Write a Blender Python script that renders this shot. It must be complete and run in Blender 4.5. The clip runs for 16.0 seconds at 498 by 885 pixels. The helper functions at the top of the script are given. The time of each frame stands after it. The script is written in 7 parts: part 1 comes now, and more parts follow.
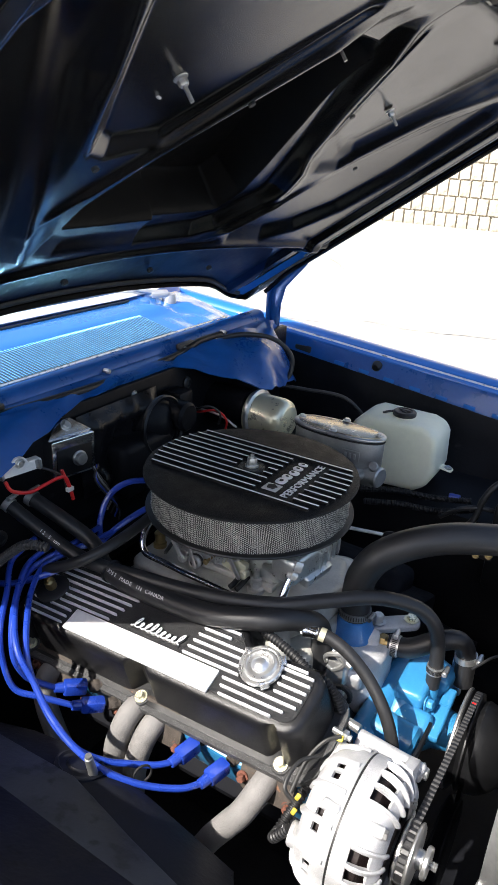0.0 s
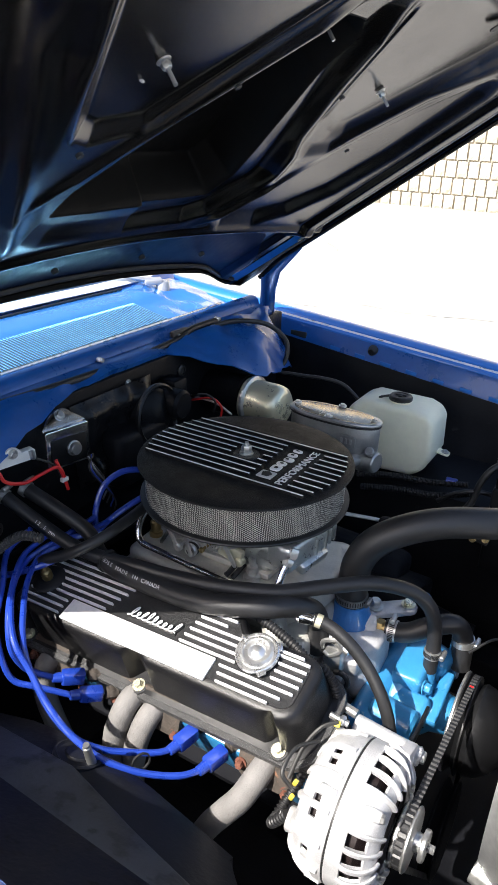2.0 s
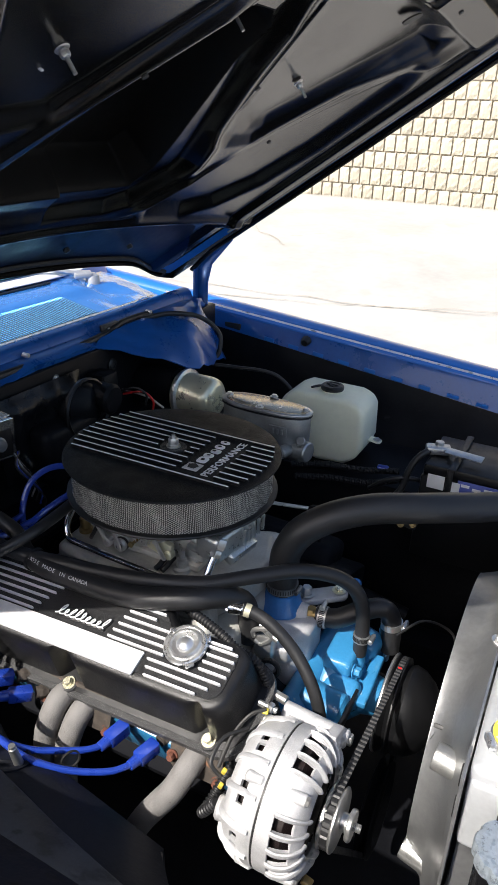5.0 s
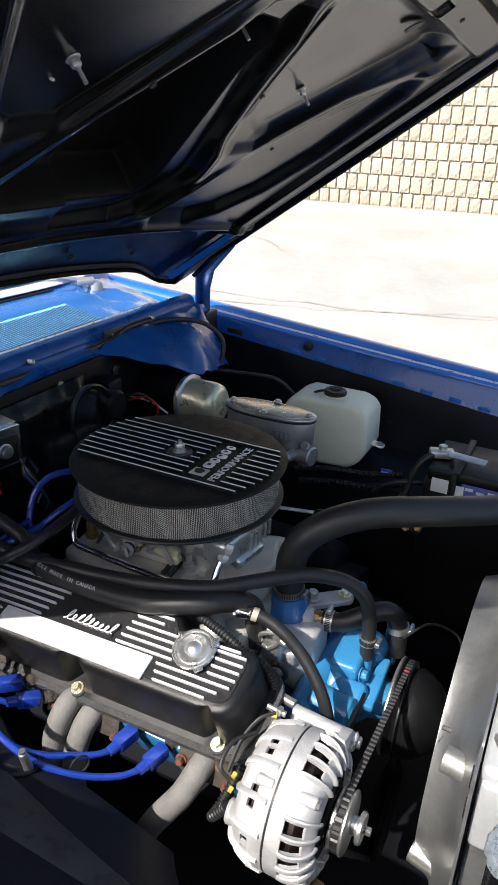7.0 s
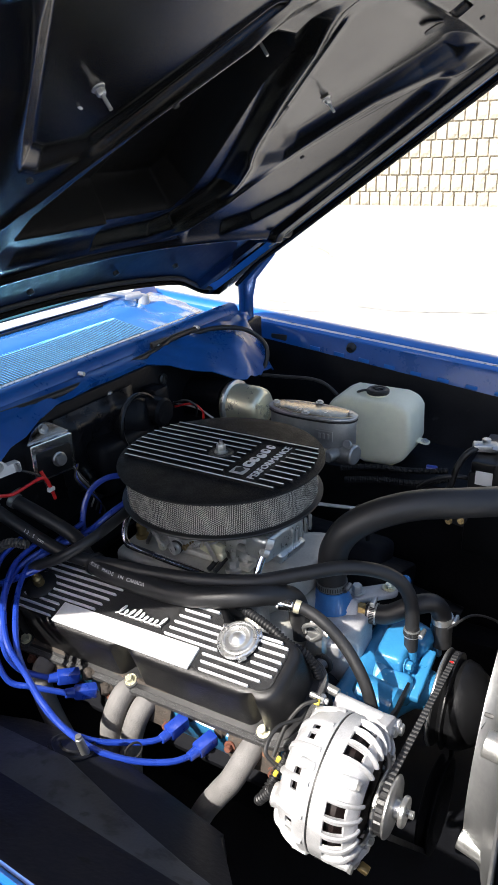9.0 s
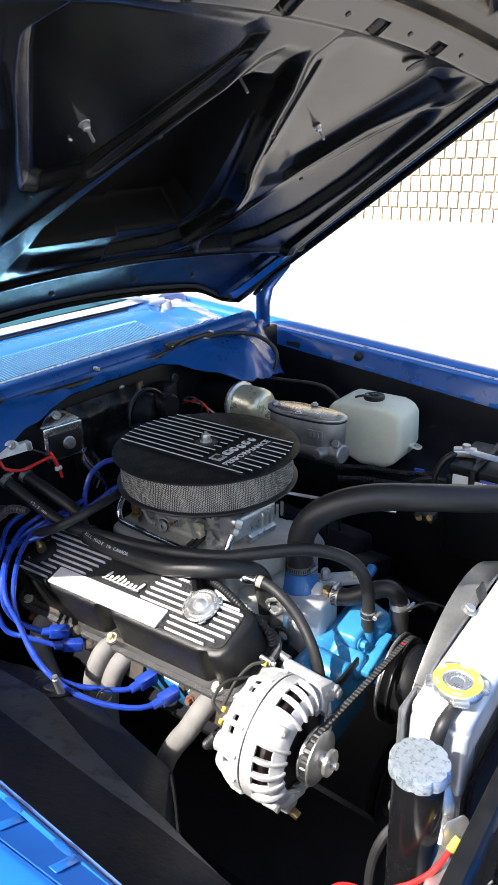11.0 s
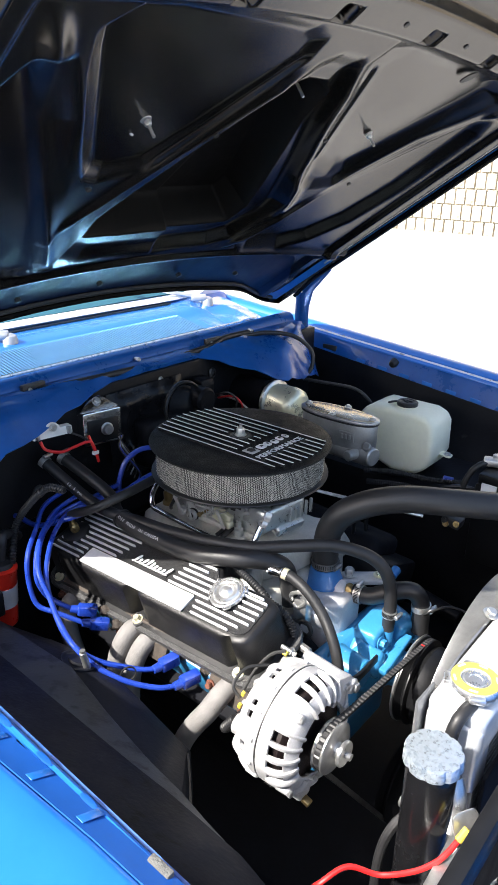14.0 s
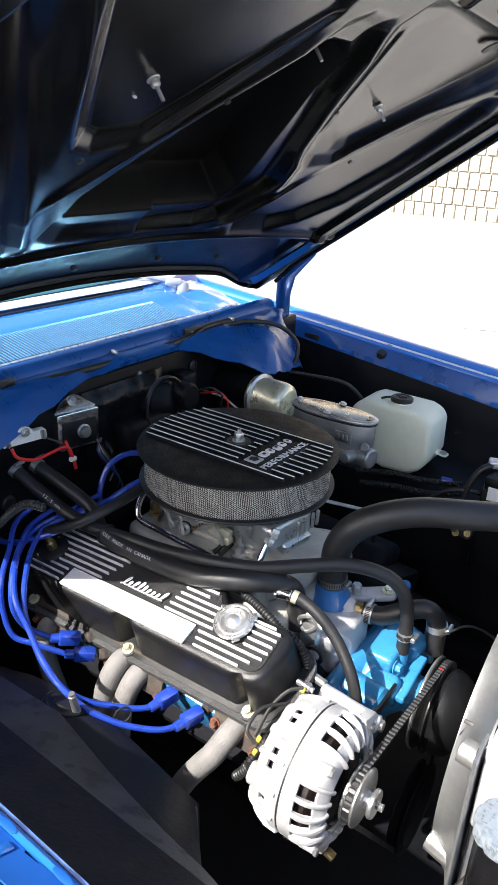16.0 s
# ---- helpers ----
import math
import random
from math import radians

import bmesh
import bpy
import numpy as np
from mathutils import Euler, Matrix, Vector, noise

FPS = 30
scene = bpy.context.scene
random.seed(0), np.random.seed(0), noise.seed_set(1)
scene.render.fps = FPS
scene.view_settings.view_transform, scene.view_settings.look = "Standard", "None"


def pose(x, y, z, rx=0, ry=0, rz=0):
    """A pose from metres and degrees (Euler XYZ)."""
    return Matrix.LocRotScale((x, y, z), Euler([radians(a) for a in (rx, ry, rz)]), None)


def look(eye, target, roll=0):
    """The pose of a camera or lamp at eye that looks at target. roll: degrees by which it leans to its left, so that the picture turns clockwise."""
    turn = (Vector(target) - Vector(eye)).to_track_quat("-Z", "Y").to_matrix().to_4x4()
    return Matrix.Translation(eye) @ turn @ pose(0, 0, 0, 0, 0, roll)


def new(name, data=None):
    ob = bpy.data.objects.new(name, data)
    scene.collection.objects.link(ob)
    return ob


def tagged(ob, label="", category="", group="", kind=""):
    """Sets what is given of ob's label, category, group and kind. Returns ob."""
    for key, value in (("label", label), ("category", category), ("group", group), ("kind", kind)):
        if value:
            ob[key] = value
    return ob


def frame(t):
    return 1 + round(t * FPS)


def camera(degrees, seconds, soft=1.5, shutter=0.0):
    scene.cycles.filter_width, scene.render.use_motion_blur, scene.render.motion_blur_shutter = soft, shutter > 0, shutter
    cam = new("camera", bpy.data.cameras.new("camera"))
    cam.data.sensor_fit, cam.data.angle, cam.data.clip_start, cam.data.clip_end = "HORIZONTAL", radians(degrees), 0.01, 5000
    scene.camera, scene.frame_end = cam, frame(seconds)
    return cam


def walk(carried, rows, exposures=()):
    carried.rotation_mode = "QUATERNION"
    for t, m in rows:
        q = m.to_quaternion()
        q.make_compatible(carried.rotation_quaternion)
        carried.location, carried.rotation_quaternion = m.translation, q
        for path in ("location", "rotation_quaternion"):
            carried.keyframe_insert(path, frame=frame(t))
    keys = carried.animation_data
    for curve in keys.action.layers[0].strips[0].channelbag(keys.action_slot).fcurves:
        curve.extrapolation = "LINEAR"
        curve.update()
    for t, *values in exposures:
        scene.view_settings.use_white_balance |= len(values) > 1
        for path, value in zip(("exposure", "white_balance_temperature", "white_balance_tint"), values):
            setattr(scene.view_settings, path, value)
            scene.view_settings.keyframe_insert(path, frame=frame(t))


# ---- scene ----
cam = camera(39.0, 16.0)
PATH = [
    (0, (0.93, -0.986, 1.407), (0.0, 0.602, 0.625), 3.0),
    (0.5, (0.932, -0.987, 1.401), (-0.012, 0.565, 0.565), 2.4),
    (1, (0.953, -0.984, 1.409), (0.041, 0.599, 0.596), 0.9),
    (1.5, (0.949, -0.977, 1.409), (0.06, 0.618, 0.592), 1.6),
    (2, (0.936, -0.976, 1.407), (0.014, 0.599, 0.589), 2.1),
    (2.5, (0.933, -0.97, 1.412), (0.006, 0.599, 0.589), 1.8),
    (3, (0.952, -0.963, 1.413), (0.059, 0.64, 0.617), 1.6),
    (3.5, (0.969, -0.957, 1.41), (0.135, 0.664, 0.587), 1.7),
    (6, (0.973, -0.962, 1.405), (0.177, 0.674, 0.573), 2.4),
    (6.5, (0.963, -0.969, 1.403), (0.155, 0.664, 0.579), 2.7),
    (7, (0.964, -0.969, 1.408), (0.167, 0.674, 0.591), 2.1),
    (7.5, (0.955, -0.968, 1.403), (0.125, 0.658, 0.585), 2.2),
    (8, (0.948, -0.977, 1.41), (0.065, 0.635, 0.622), 2.0),
    (8.5, (0.965, -0.99, 1.398), (0.107, 0.615, 0.57), 0.9),
    (9, (1.018, -0.989, 1.408), (0.062, 0.579, 0.617), -2.2),
    (11.5, (1.222, -1.038, 1.423), (0.085, 0.424, 0.668), -0.3),
    (12, (1.21, -1.051, 1.424), (0.05, 0.396, 0.676), 0.5),
    (12.5, (1.212, -1.062, 1.414), (0.089, 0.392, 0.623), 0.8),
    (13, (1.216, -1.079, 1.416), (0.077, 0.382, 0.662), 1.1),
    (13.5, (1.217, -1.078, 1.414), (0.08, 0.377, 0.646), 1.5),
    (14, (1.222, -1.058, 1.417), (0.054, 0.384, 0.671), 1.2),
    (14.5, (1.214, -1.036, 1.411), (0.032, 0.389, 0.654), -0.7),
    (15, (1.137, -1.02, 1.436), (0.013, 0.481, 0.741), 2.0),
    (15.5, (1.075, -0.999, 1.408), (0.086, 0.561, 0.643), 2.2),
    (16, (1.055, -1.008, 1.411), (0.03, 0.513, 0.612), 2.9),
]
walk(cam, [(t, look(eye, target, roll)) for t, eye, target, roll in PATH], [(0.0, 0.99), (1.0, 1.09), (3.0, 1.04), (3.5, 0.89), (6.0, 0.49), (7.2, 0.49), (8.5, 0.84), (9.2, 0.94), (11.3, 1.27), (14.5, 1.37), (16.0, 1.27)])

# ---- light ----
SUN_TO = Vector((-0.35, -1.0, 1.0)).normalized()
world = bpy.data.worlds.new("sky")
scene.world = world
world.use_nodes = True
wn = world.node_tree.nodes
sky = wn.new("ShaderNodeTexSky")
sky.sky_type, sky.sun_disc = "NISHITA", False
sky.sun_elevation = math.asin(SUN_TO.z)
sky.sun_rotation = math.atan2(SUN_TO.x, SUN_TO.y)
sky.air_density, sky.dust_density, sky.ozone_density = 0.9, 2.4, 0.5
wn["Background"].inputs["Strength"].default_value = 0.15
world.node_tree.links.new(sky.outputs[0], wn["Background"].inputs["Color"])
sun_data = bpy.data.lights.new("sun", "SUN")
sun_data.energy, sun_data.angle, sun_data.color = 4.9, radians(0.53), (1.0, 0.95, 0.88)
sun = new("sun", sun_data)
sun.matrix_world = look(SUN_TO * 20, (0, 0, 0))


# ---- materials ----
def material(name, color, rough=0.5, metal=0.0, vary=0.15, scale=30.0, bump=0.0, bump_scale=200.0, coat=0.0, coat_rough=0.05, tint=None, per_object=0.0, per_island=0.0, spots=None, spec=0.5):
    """A surface with mottling at two scales, uneven gloss and fine relief. spots: (colour, size, amount) of stains with their own shape."""
    m = bpy.data.materials.new(name)
    m.use_nodes = True
    nt = m.node_tree
    n, link = nt.nodes, nt.links.new
    p = n["Principled BSDF"]
    tc = n.new("ShaderNodeTexCoord")
    big, fine = n.new("ShaderNodeTexNoise"), n.new("ShaderNodeTexNoise")
    big.inputs["Scale"].default_value, big.inputs["Detail"].default_value = scale, 5
    fine.inputs["Scale"].default_value, fine.inputs["Detail"].default_value = scale * 9, 3
    for t in (big, fine):
        link(tc.outputs["Object"], t.inputs["Vector"])
    both = n.new("ShaderNodeMath")
    both.operation = "MULTIPLY_ADD"
    link(fine.outputs["Fac"], both.inputs[0])
    both.inputs[1].default_value = 0.4
    link(big.outputs["Fac"], both.inputs[2])
    ramp = n.new("ShaderNodeMapRange")
    ramp.inputs["From Min"].default_value, ramp.inputs["From Max"].default_value = 0.4, 1.0
    ramp.inputs["To Min"].default_value, ramp.inputs["To Max"].default_value = 1 - vary, 1 + vary
    link(both.outputs[0], ramp.inputs["Value"])
    value = ramp.outputs[0]
    if per_object or per_island:
        src = n.new("ShaderNodeObjectInfo") if per_object else n.new("ShaderNodeNewGeometry")
        out = src.outputs["Random"] if per_object else src.outputs["Random Per Island"]
        amount = per_object or per_island
        r2 = n.new("ShaderNodeMapRange")
        r2.inputs["To Min"].default_value, r2.inputs["To Max"].default_value = 1 - amount, 1 + amount
        link(out, r2.inputs["Value"])
        mul = n.new("ShaderNodeMath")
        mul.operation = "MULTIPLY"
        link(value, mul.inputs[0]), link(r2.outputs[0], mul.inputs[1])
        value = mul.outputs[0]
    base = n.new("ShaderNodeMix")
    base.data_type, base.blend_type = "RGBA", "MULTIPLY"
    base.inputs[0].default_value = 1.0
    base.inputs[6].default_value = (*color, 1)
    link(value, base.inputs[7])
    col = base.outputs[2]
    if tint:
        t2 = n.new("ShaderNodeMix")
        t2.data_type = "RGBA"
        t2.inputs[7].default_value = (*tint, 1)
        tr = n.new("ShaderNodeMapRange")
        tr.inputs["From Min"].default_value, tr.inputs["From Max"].default_value = 0.42, 0.75
        link(big.outputs["Fac"], tr.inputs["Value"]), link(tr.outputs[0], t2.inputs[0]), link(col, t2.inputs[6])
        col = t2.outputs[2]
    if spots:
        sn = n.new("ShaderNodeTexNoise")
        sn.inputs["Scale"].default_value, sn.inputs["Detail"].default_value = spots[1], 6
        link(tc.outputs["Object"], sn.inputs["Vector"])
        sr = n.new("ShaderNodeMapRange")
        sr.inputs["From Min"].default_value, sr.inputs["From Max"].default_value = 1 - spots[2], 1 - spots[2] + 0.08
        link(sn.outputs["Fac"], sr.inputs["Value"])
        s2 = n.new("ShaderNodeMix")
        s2.data_type = "RGBA"
        s2.inputs[7].default_value = (*spots[0], 1)
        link(sr.outputs[0], s2.inputs[0]), link(col, s2.inputs[6])
        col = s2.outputs[2]
    link(col, p.inputs["Base Color"])
    rr = n.new("ShaderNodeMapRange")
    rr.inputs["From Min"].default_value, rr.inputs["From Max"].default_value = 0.4, 1.0
    rr.inputs["To Min"].default_value, rr.inputs["To Max"].default_value = max(rough * 0.75, 0.02), min(rough * 1.3, 1)
    link(both.outputs[0], rr.inputs["Value"]), link(rr.outputs[0], p.inputs["Roughness"])
    p.inputs["Metallic"].default_value = metal
    p.inputs["Coat Weight"].default_value = coat
    p.inputs["Coat Roughness"].default_value = coat_rough
    p.inputs["Specular IOR Level"].default_value = spec
    if bump:
        bn, bt = n.new("ShaderNodeBump"), n.new("ShaderNodeTexNoise")
        bt.inputs["Scale"].default_value, bt.inputs["Detail"].default_value = bump_scale, 4
        link(tc.outputs["Object"], bt.inputs["Vector"]), link(bt.outputs["Fac"], bn.inputs["Height"])
        bn.inputs["Strength"].default_value, bn.inputs["Distance"].default_value = bump, 0.002
        link(bn.outputs[0], p.inputs["Normal"])
    return m


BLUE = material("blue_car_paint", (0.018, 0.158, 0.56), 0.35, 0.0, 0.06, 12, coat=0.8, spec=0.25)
BLUE.node_tree.nodes["Principled BSDF"].inputs["Coat IOR"].default_value = 1.5
# BLUE at about half value, for parts inside the bay.
BLUE_IN = material("darker_blue_bay", (0.007, 0.080, 0.32), 0.3, 0.0, 0.2, 14, 0.05, 60, coat=0.25)
# Near-black blue with mottling, for the bonnet's rear lip only.
BLUE_LIP = material("mottled_near_black_blue_lip", (0.0018, 0.0085, 0.036), 0.45, 0.0, 0.35, 9, 0.05, 60, spec=0.12, spots=((0.004, 0.007, 0.016), 7, 0.45))
SLATBLUE = material("metallic_blue_slat_paint", (0.20, 0.50, 0.80), 0.13, 0.92, 0.1, 30, coat=0.4)
COWLBLUE = material("mirror_gloss_blue_paint", (0.040, 0.23, 0.68), 0.2, 0.40, 0.06, 12, coat=1.0, coat_rough=0.03)
# Darker copy of BLUE: shade of gutter floor and weld dimples put into colour.
GUTTER = material("shaded_gutter_blue", (0.010, 0.085, 0.36), 0.45, 0.0, 0.12, 14, 0.08, 90, spec=0.25)
BLUE_TRIM = material("worn_chrome_strip", (0.80, 0.74, 0.70), 0.30, 0.6, 0.2, 40)
HOODBLACK = material("satin_black_hood_paint", (0.0036, 0.0034, 0.0031), 0.21, 0.0, 0.3, 9, 0.03, 160, spec=0.50)
HOODBLACK.node_tree.nodes["Principled BSDF"].inputs["Specular Tint"].default_value = (1.0, 0.94, 0.86, 1)
CAVITY = material("unlit_black_cavity_paint", (0.0055, 0.0053, 0.005), 0.6, 0.0, 0.5, 7, spec=0.07)
# Near-black: the shade deep in the bay is put into the colour.
PITBLACK = material("near_black_bay_shade", (0.0085, 0.0090, 0.0115), 0.7, 0.0, 0.4, 20, 0.3, 80, spec=0.08)
BAYBLACK = material("dusty_black_bay_paint", (0.0068, 0.0070, 0.0086), 0.42, 0.0, 0.4, 14, 0.3, 120, spec=0.12, spots=((0.020, 0.020, 0.021), 26, 0.33))
INNERBLACK = material("grey_scuffed_black_sheet", (0.0088, 0.0100, 0.0165), 0.5, 0.0, 0.4, 10, 0.25, 150, spec=0.1, spots=((0.006, 0.006, 0.007), 38, 0.40))
LEDGEGREY = material("scuffed_grey_ledge", (0.042, 0.045, 0.052), 0.55, 0.0, 0.5, 22, 0.3, 150, spots=((0.016, 0.017, 0.020), 32, 0.47))
TOWERBLACK = material("dusty_black_tower_paint", (0.0120, 0.0130, 0.0175), 0.5, 0.0, 0.4, 12, 0.25, 150, spec=0.2, spots=((0.016, 0.016, 0.018), 30, 0.33))
RUBBER = material("black_rubber", (0.017, 0.017, 0.018), 0.45, 0.0, 0.25, 40, 0.12, 700)
RUBBER_M = material("matte_black_plastic", (0.012, 0.012, 0.013), 0.5, 0.0, 0.2, 60, 0.1, 500)
CRINKLE = material("black_crinkle_paint", (0.014, 0.014, 0.015), 0.4, 0.0, 0.3, 60, 1.0, 900, spots=((0.075, 0.075, 0.075), 1100, 0.38))
SPECKLE = material("speckled_cast_black", (0.055, 0.055, 0.056), 0.4, 0.1, 0.35, 60, 0.8, 1100, spots=((0.20, 0.20, 0.20), 800, 0.43))
LIDBLACK = material("grained_black_lid_coat", (0.007, 0.0072, 0.008), 0.5, 0.0, 0.25, 40, 0.5, 900, spec=0.22)
GLOSSBLACK = material("gloss_black_enamel", (0.007, 0.007, 0.008), 0.24, 0.0, 0.3, 30, 0.04, 90, spec=0.5)
BANDSTEEL = material("dark_slotted_band_steel", (0.22, 0.22, 0.22), 0.4, 0.8, 0.3, 300)
MATBLACK = material("creased_black_plastic_sheet", (0.006, 0.006, 0.0075), 0.30, 0.0, 0.3, 30, 0.1, 200, spec=0.22)
COVERBLACK = material("satin_black_cast_cover", (0.009, 0.009, 0.010), 0.36, 0.0, 0.25, 40, 0.3, 700, spec=0.5)
SMOOTHBLACK = material("smooth_black_powder_coat", (0.006, 0.0062, 0.007), 0.40, 0.0, 0.2, 40, 0.06, 900, spec=0.4)
MACHINED = material("machined_aluminium", (0.90, 0.90, 0.91), 0.36, 0.35, 0.06, 120, 0.05, 900)
CASTALU = material("cast_aluminium", (0.57, 0.57, 0.58), 0.42, 0.35, 0.2, 40, 0.6, 1100, spots=((0.68, 0.68, 0.68), 1100, 0.42))
SHEETALU = material("welded_sheet_aluminium", (0.60, 0.62, 0.64), 0.36, 0.45, 0.14, 18, 0.06, 300, spots=((0.42, 0.44, 0.47), 14, 0.36))
SHROUDALU = material("smudged_shroud_aluminium", (0.30, 0.305, 0.31), 0.38, 0.75, 0.25, 14, 0.15, 400, spots=((0.16, 0.165, 0.17), 9, 0.38))
DULLALU = material("dull_grey_aluminium", (0.42, 0.42, 0.41), 0.42, 0.8, 0.22, 30, 0.25, 500)
MANIFOLD = material("satin_intake_aluminium", (0.50, 0.495, 0.455), 0.42, 0.4, 0.22, 28, 0.4, 400)
CARB = material("plated_carburettor_zinc", (0.52, 0.54, 0.53), 0.30, 0.8, 0.16, 60, 0.3, 400)
ZINC = material("zinc_plated_steel", (0.55, 0.55, 0.54), 0.33, 0.85, 0.22, 60, 0.1, 300)
CHROME = material("chrome_plate", (0.88, 0.88, 0.89), 0.16, 1.0, 0.04, 30)
CHROME_M = material("mottled_chrome", (0.48, 0.54, 0.59), 0.3, 0.65, 0.25, 140, 0.3, 160, spots=((0.33, 0.39, 0.45), 170, 0.46))
BRASS = material("brass_fitting", (0.30, 0.22, 0.10), 0.35, 0.9, 0.2, 60)
GOLD = material("gold_cadmium_plate", (0.80, 0.76, 0.56), 0.30, 0.65, 0.06, 40)
SCALE = material("scaly_brown_steel", (0.075, 0.062, 0.052), 0.75, 0.2, 0.35, 60, 0.6, 400, spots=((0.24, 0.12, 0.07), 70, 0.36))
WINDING = material("dark_red_varnished_winding", (0.011, 0.005, 0.005), 0.5, 0.0, 0.4, 60, 0.5, 500)
RUST = material("rusty_bolt", (0.17, 0.065, 0.042), 0.75, 0.1, 0.35, 160, 0.4, 500)
HEADER = material("grey_heat_coated_pipe", (0.21, 0.202, 0.196), 0.7, 0.1, 0.16, 60, 0.5, 500, spots=((0.12, 0.10, 0.09), 330, 0.33))
ENGINEBLUE = material("light_blue_engine_enamel", (0.034, 0.215, 0.44), 0.32, 0.0, 0.14, 24, 0.25, 200, coat=0.5, spots=((0.30, 0.42, 0.46), 60, 0.34))
ENGINEDEEP = material("blue_thermostat_enamel", (0.028, 0.15, 0.42), 0.35, 0.0, 0.15, 40, 0.3, 300, coat=0.3)
WIREBLUE = material("blue_silicone_wire", (0.015, 0.050, 0.36), 0.3, 0.0, 0.08, 60, coat=0.8)
WIRERED = material("red_wire_jacket", (0.62, 0.02, 0.02), 0.38, 0.0, 0.08, 60)
YELLOW = material("yellow_connector", (0.60, 0.48, 0.06), 0.45, 0.0, 0.1, 90)
POLY = material("milky_polyethylene", (0.88, 0.865, 0.68), 0.42, 0.0, 0.07, 12, 0.1, 60)
POLY.node_tree.nodes["Principled BSDF"].inputs["Subsurface Weight"].default_value = 0.35
POLY.node_tree.nodes["Principled BSDF"].inputs["Subsurface Radius"].default_value = (0.03, 0.03, 0.025)
CERAMIC = material("white_ceramic", (0.74, 0.73, 0.70), 0.6, 0.0, 0.08, 90, 0.2, 500)
WHITE = material("white_paper_label", (0.76, 0.76, 0.76), 0.5, 0.0, 0.05, 60)
LABELBLUE = material("blue_printed_label", (0.10, 0.13, 0.42), 0.4, 0.0, 0.08, 60)
# Print, leads and seams; also paints the darkness inside holes, slots and gaps.
INK_AND_GAP = material("black_ink_and_gap_shade", (0.02, 0.02, 0.02), 0.5)
SILVERINK = material("silver_print", (0.55, 0.55, 0.55), 0.5, 0.2)
CANRED = material("red_can_paint", (0.66, 0.025, 0.012), 0.3, 0.0, 0.08, 40, coat=0.5)
CAPSTEEL = material("bright_cap_steel", (0.78, 0.78, 0.78), 0.29, 0.9, 0.1, 60)
WIPERGREY = material("silver_wiper_paint", (0.42, 0.43, 0.45), 0.4, 0.5, 0.12, 60)
CAPYELLOW = material("yellow_cap_sticker", (0.78, 0.64, 0.08), 0.5, 0.0, 0.1, 60)
LIDPLATE = material("stained_gold_lid_plate", (0.62, 0.52, 0.38), 0.24, 0.7, 0.3, 22, 0.1, 300, spots=((0.22, 0.17, 0.12), 60, 0.30))
CREAM = material("cream_coated_steel", (0.60, 0.57, 0.42), 0.35, 0.4, 0.2, 40)
MESH = material("steel_filter_gauze", (0.62, 0.61, 0.55), 0.42, 0.35, 0.25, 80)
PLEAT = material("grey_filter_paper", (0.035, 0.035, 0.032), 0.8, 0.0, 0.25, 60)
GROUND = material("pale_worn_concrete", (0.415, 0.405, 0.385), 0.85, 0.0, 0.2, 1.6, 0.6, 60, spots=((0.385, 0.372, 0.345), 2.2, 0.38))
BLOCK = material("buff_split_face_block", (0.43, 0.392, 0.315), 0.85, 0.0, 0.12, 24, 0.9, 90, per_object=0.10)
BLOCK_J = material("buff_split_face_block_rest", (0.43, 0.392, 0.315), 0.85, 0.0, 0.12, 24, 0.9, 90, per_island=0.10)
MORTAR = material("sandy_mortar", (0.36, 0.32, 0.26), 0.95, 0.0, 0.2, 30, 0.5, 200)
DARKGLASS = material("windscreen_glass", (0.05, 0.16, 0.19), 0.03, 0.0, 0.0, 10, spec=0.8, coat=1.0)
FOAM = material("grey_foam_pad", (0.13, 0.13, 0.12), 0.9, 0.0, 0.3, 120, 0.8, 400)


# ---- mesh helpers ----
def bm_of(verts, faces):
    bm = bmesh.new()
    vs = [bm.verts.new(v) for v in verts]
    for f in faces:
        bm.faces.new([vs[i] for i in f])
    return bm


def joined(*bms):
    out = bmesh.new()
    for b in bms:
        off = len(out.verts)
        made = [out.verts.new(v.co) for v in b.verts]
        b.verts.index_update()
        for f in b.faces:
            out.faces.new([made[v.index] for v in f.verts])
        b.free()
    return out


def moved(bm, m):
    bm.transform(m)
    return bm


def bevelled(bm, width, seg=2, angle=30):
    bmesh.ops.recalc_face_normals(bm, faces=bm.faces)
    if width > 0:
        edges = [e for e in bm.edges if len(e.link_faces) == 2 and e.calc_face_angle(0) > radians(angle)]
        bmesh.ops.bevel(bm, geom=edges, offset=width, segments=seg, profile=0.5, affect="EDGES", clamp_overlap=True)
    return bm


def box(c, s, bev=0.003, turn=None, seg=2):
    bm = bmesh.new()
    bmesh.ops.create_cube(bm, size=1)
    bm.transform(Matrix.Diagonal((*s, 1)))
    bevelled(bm, bev, seg)
    if turn:
        bm.transform(pose(0, 0, 0, *turn))
    bm.transform(Matrix.Translation(c))
    return bm


def frame_of(axis):
    a = Vector(axis).normalized()
    side = Vector((0, 0, 1)) if abs(a.z) < 0.9 else Vector((1, 0, 0))
    x = side.cross(a).normalized()
    return x, a.cross(x), a


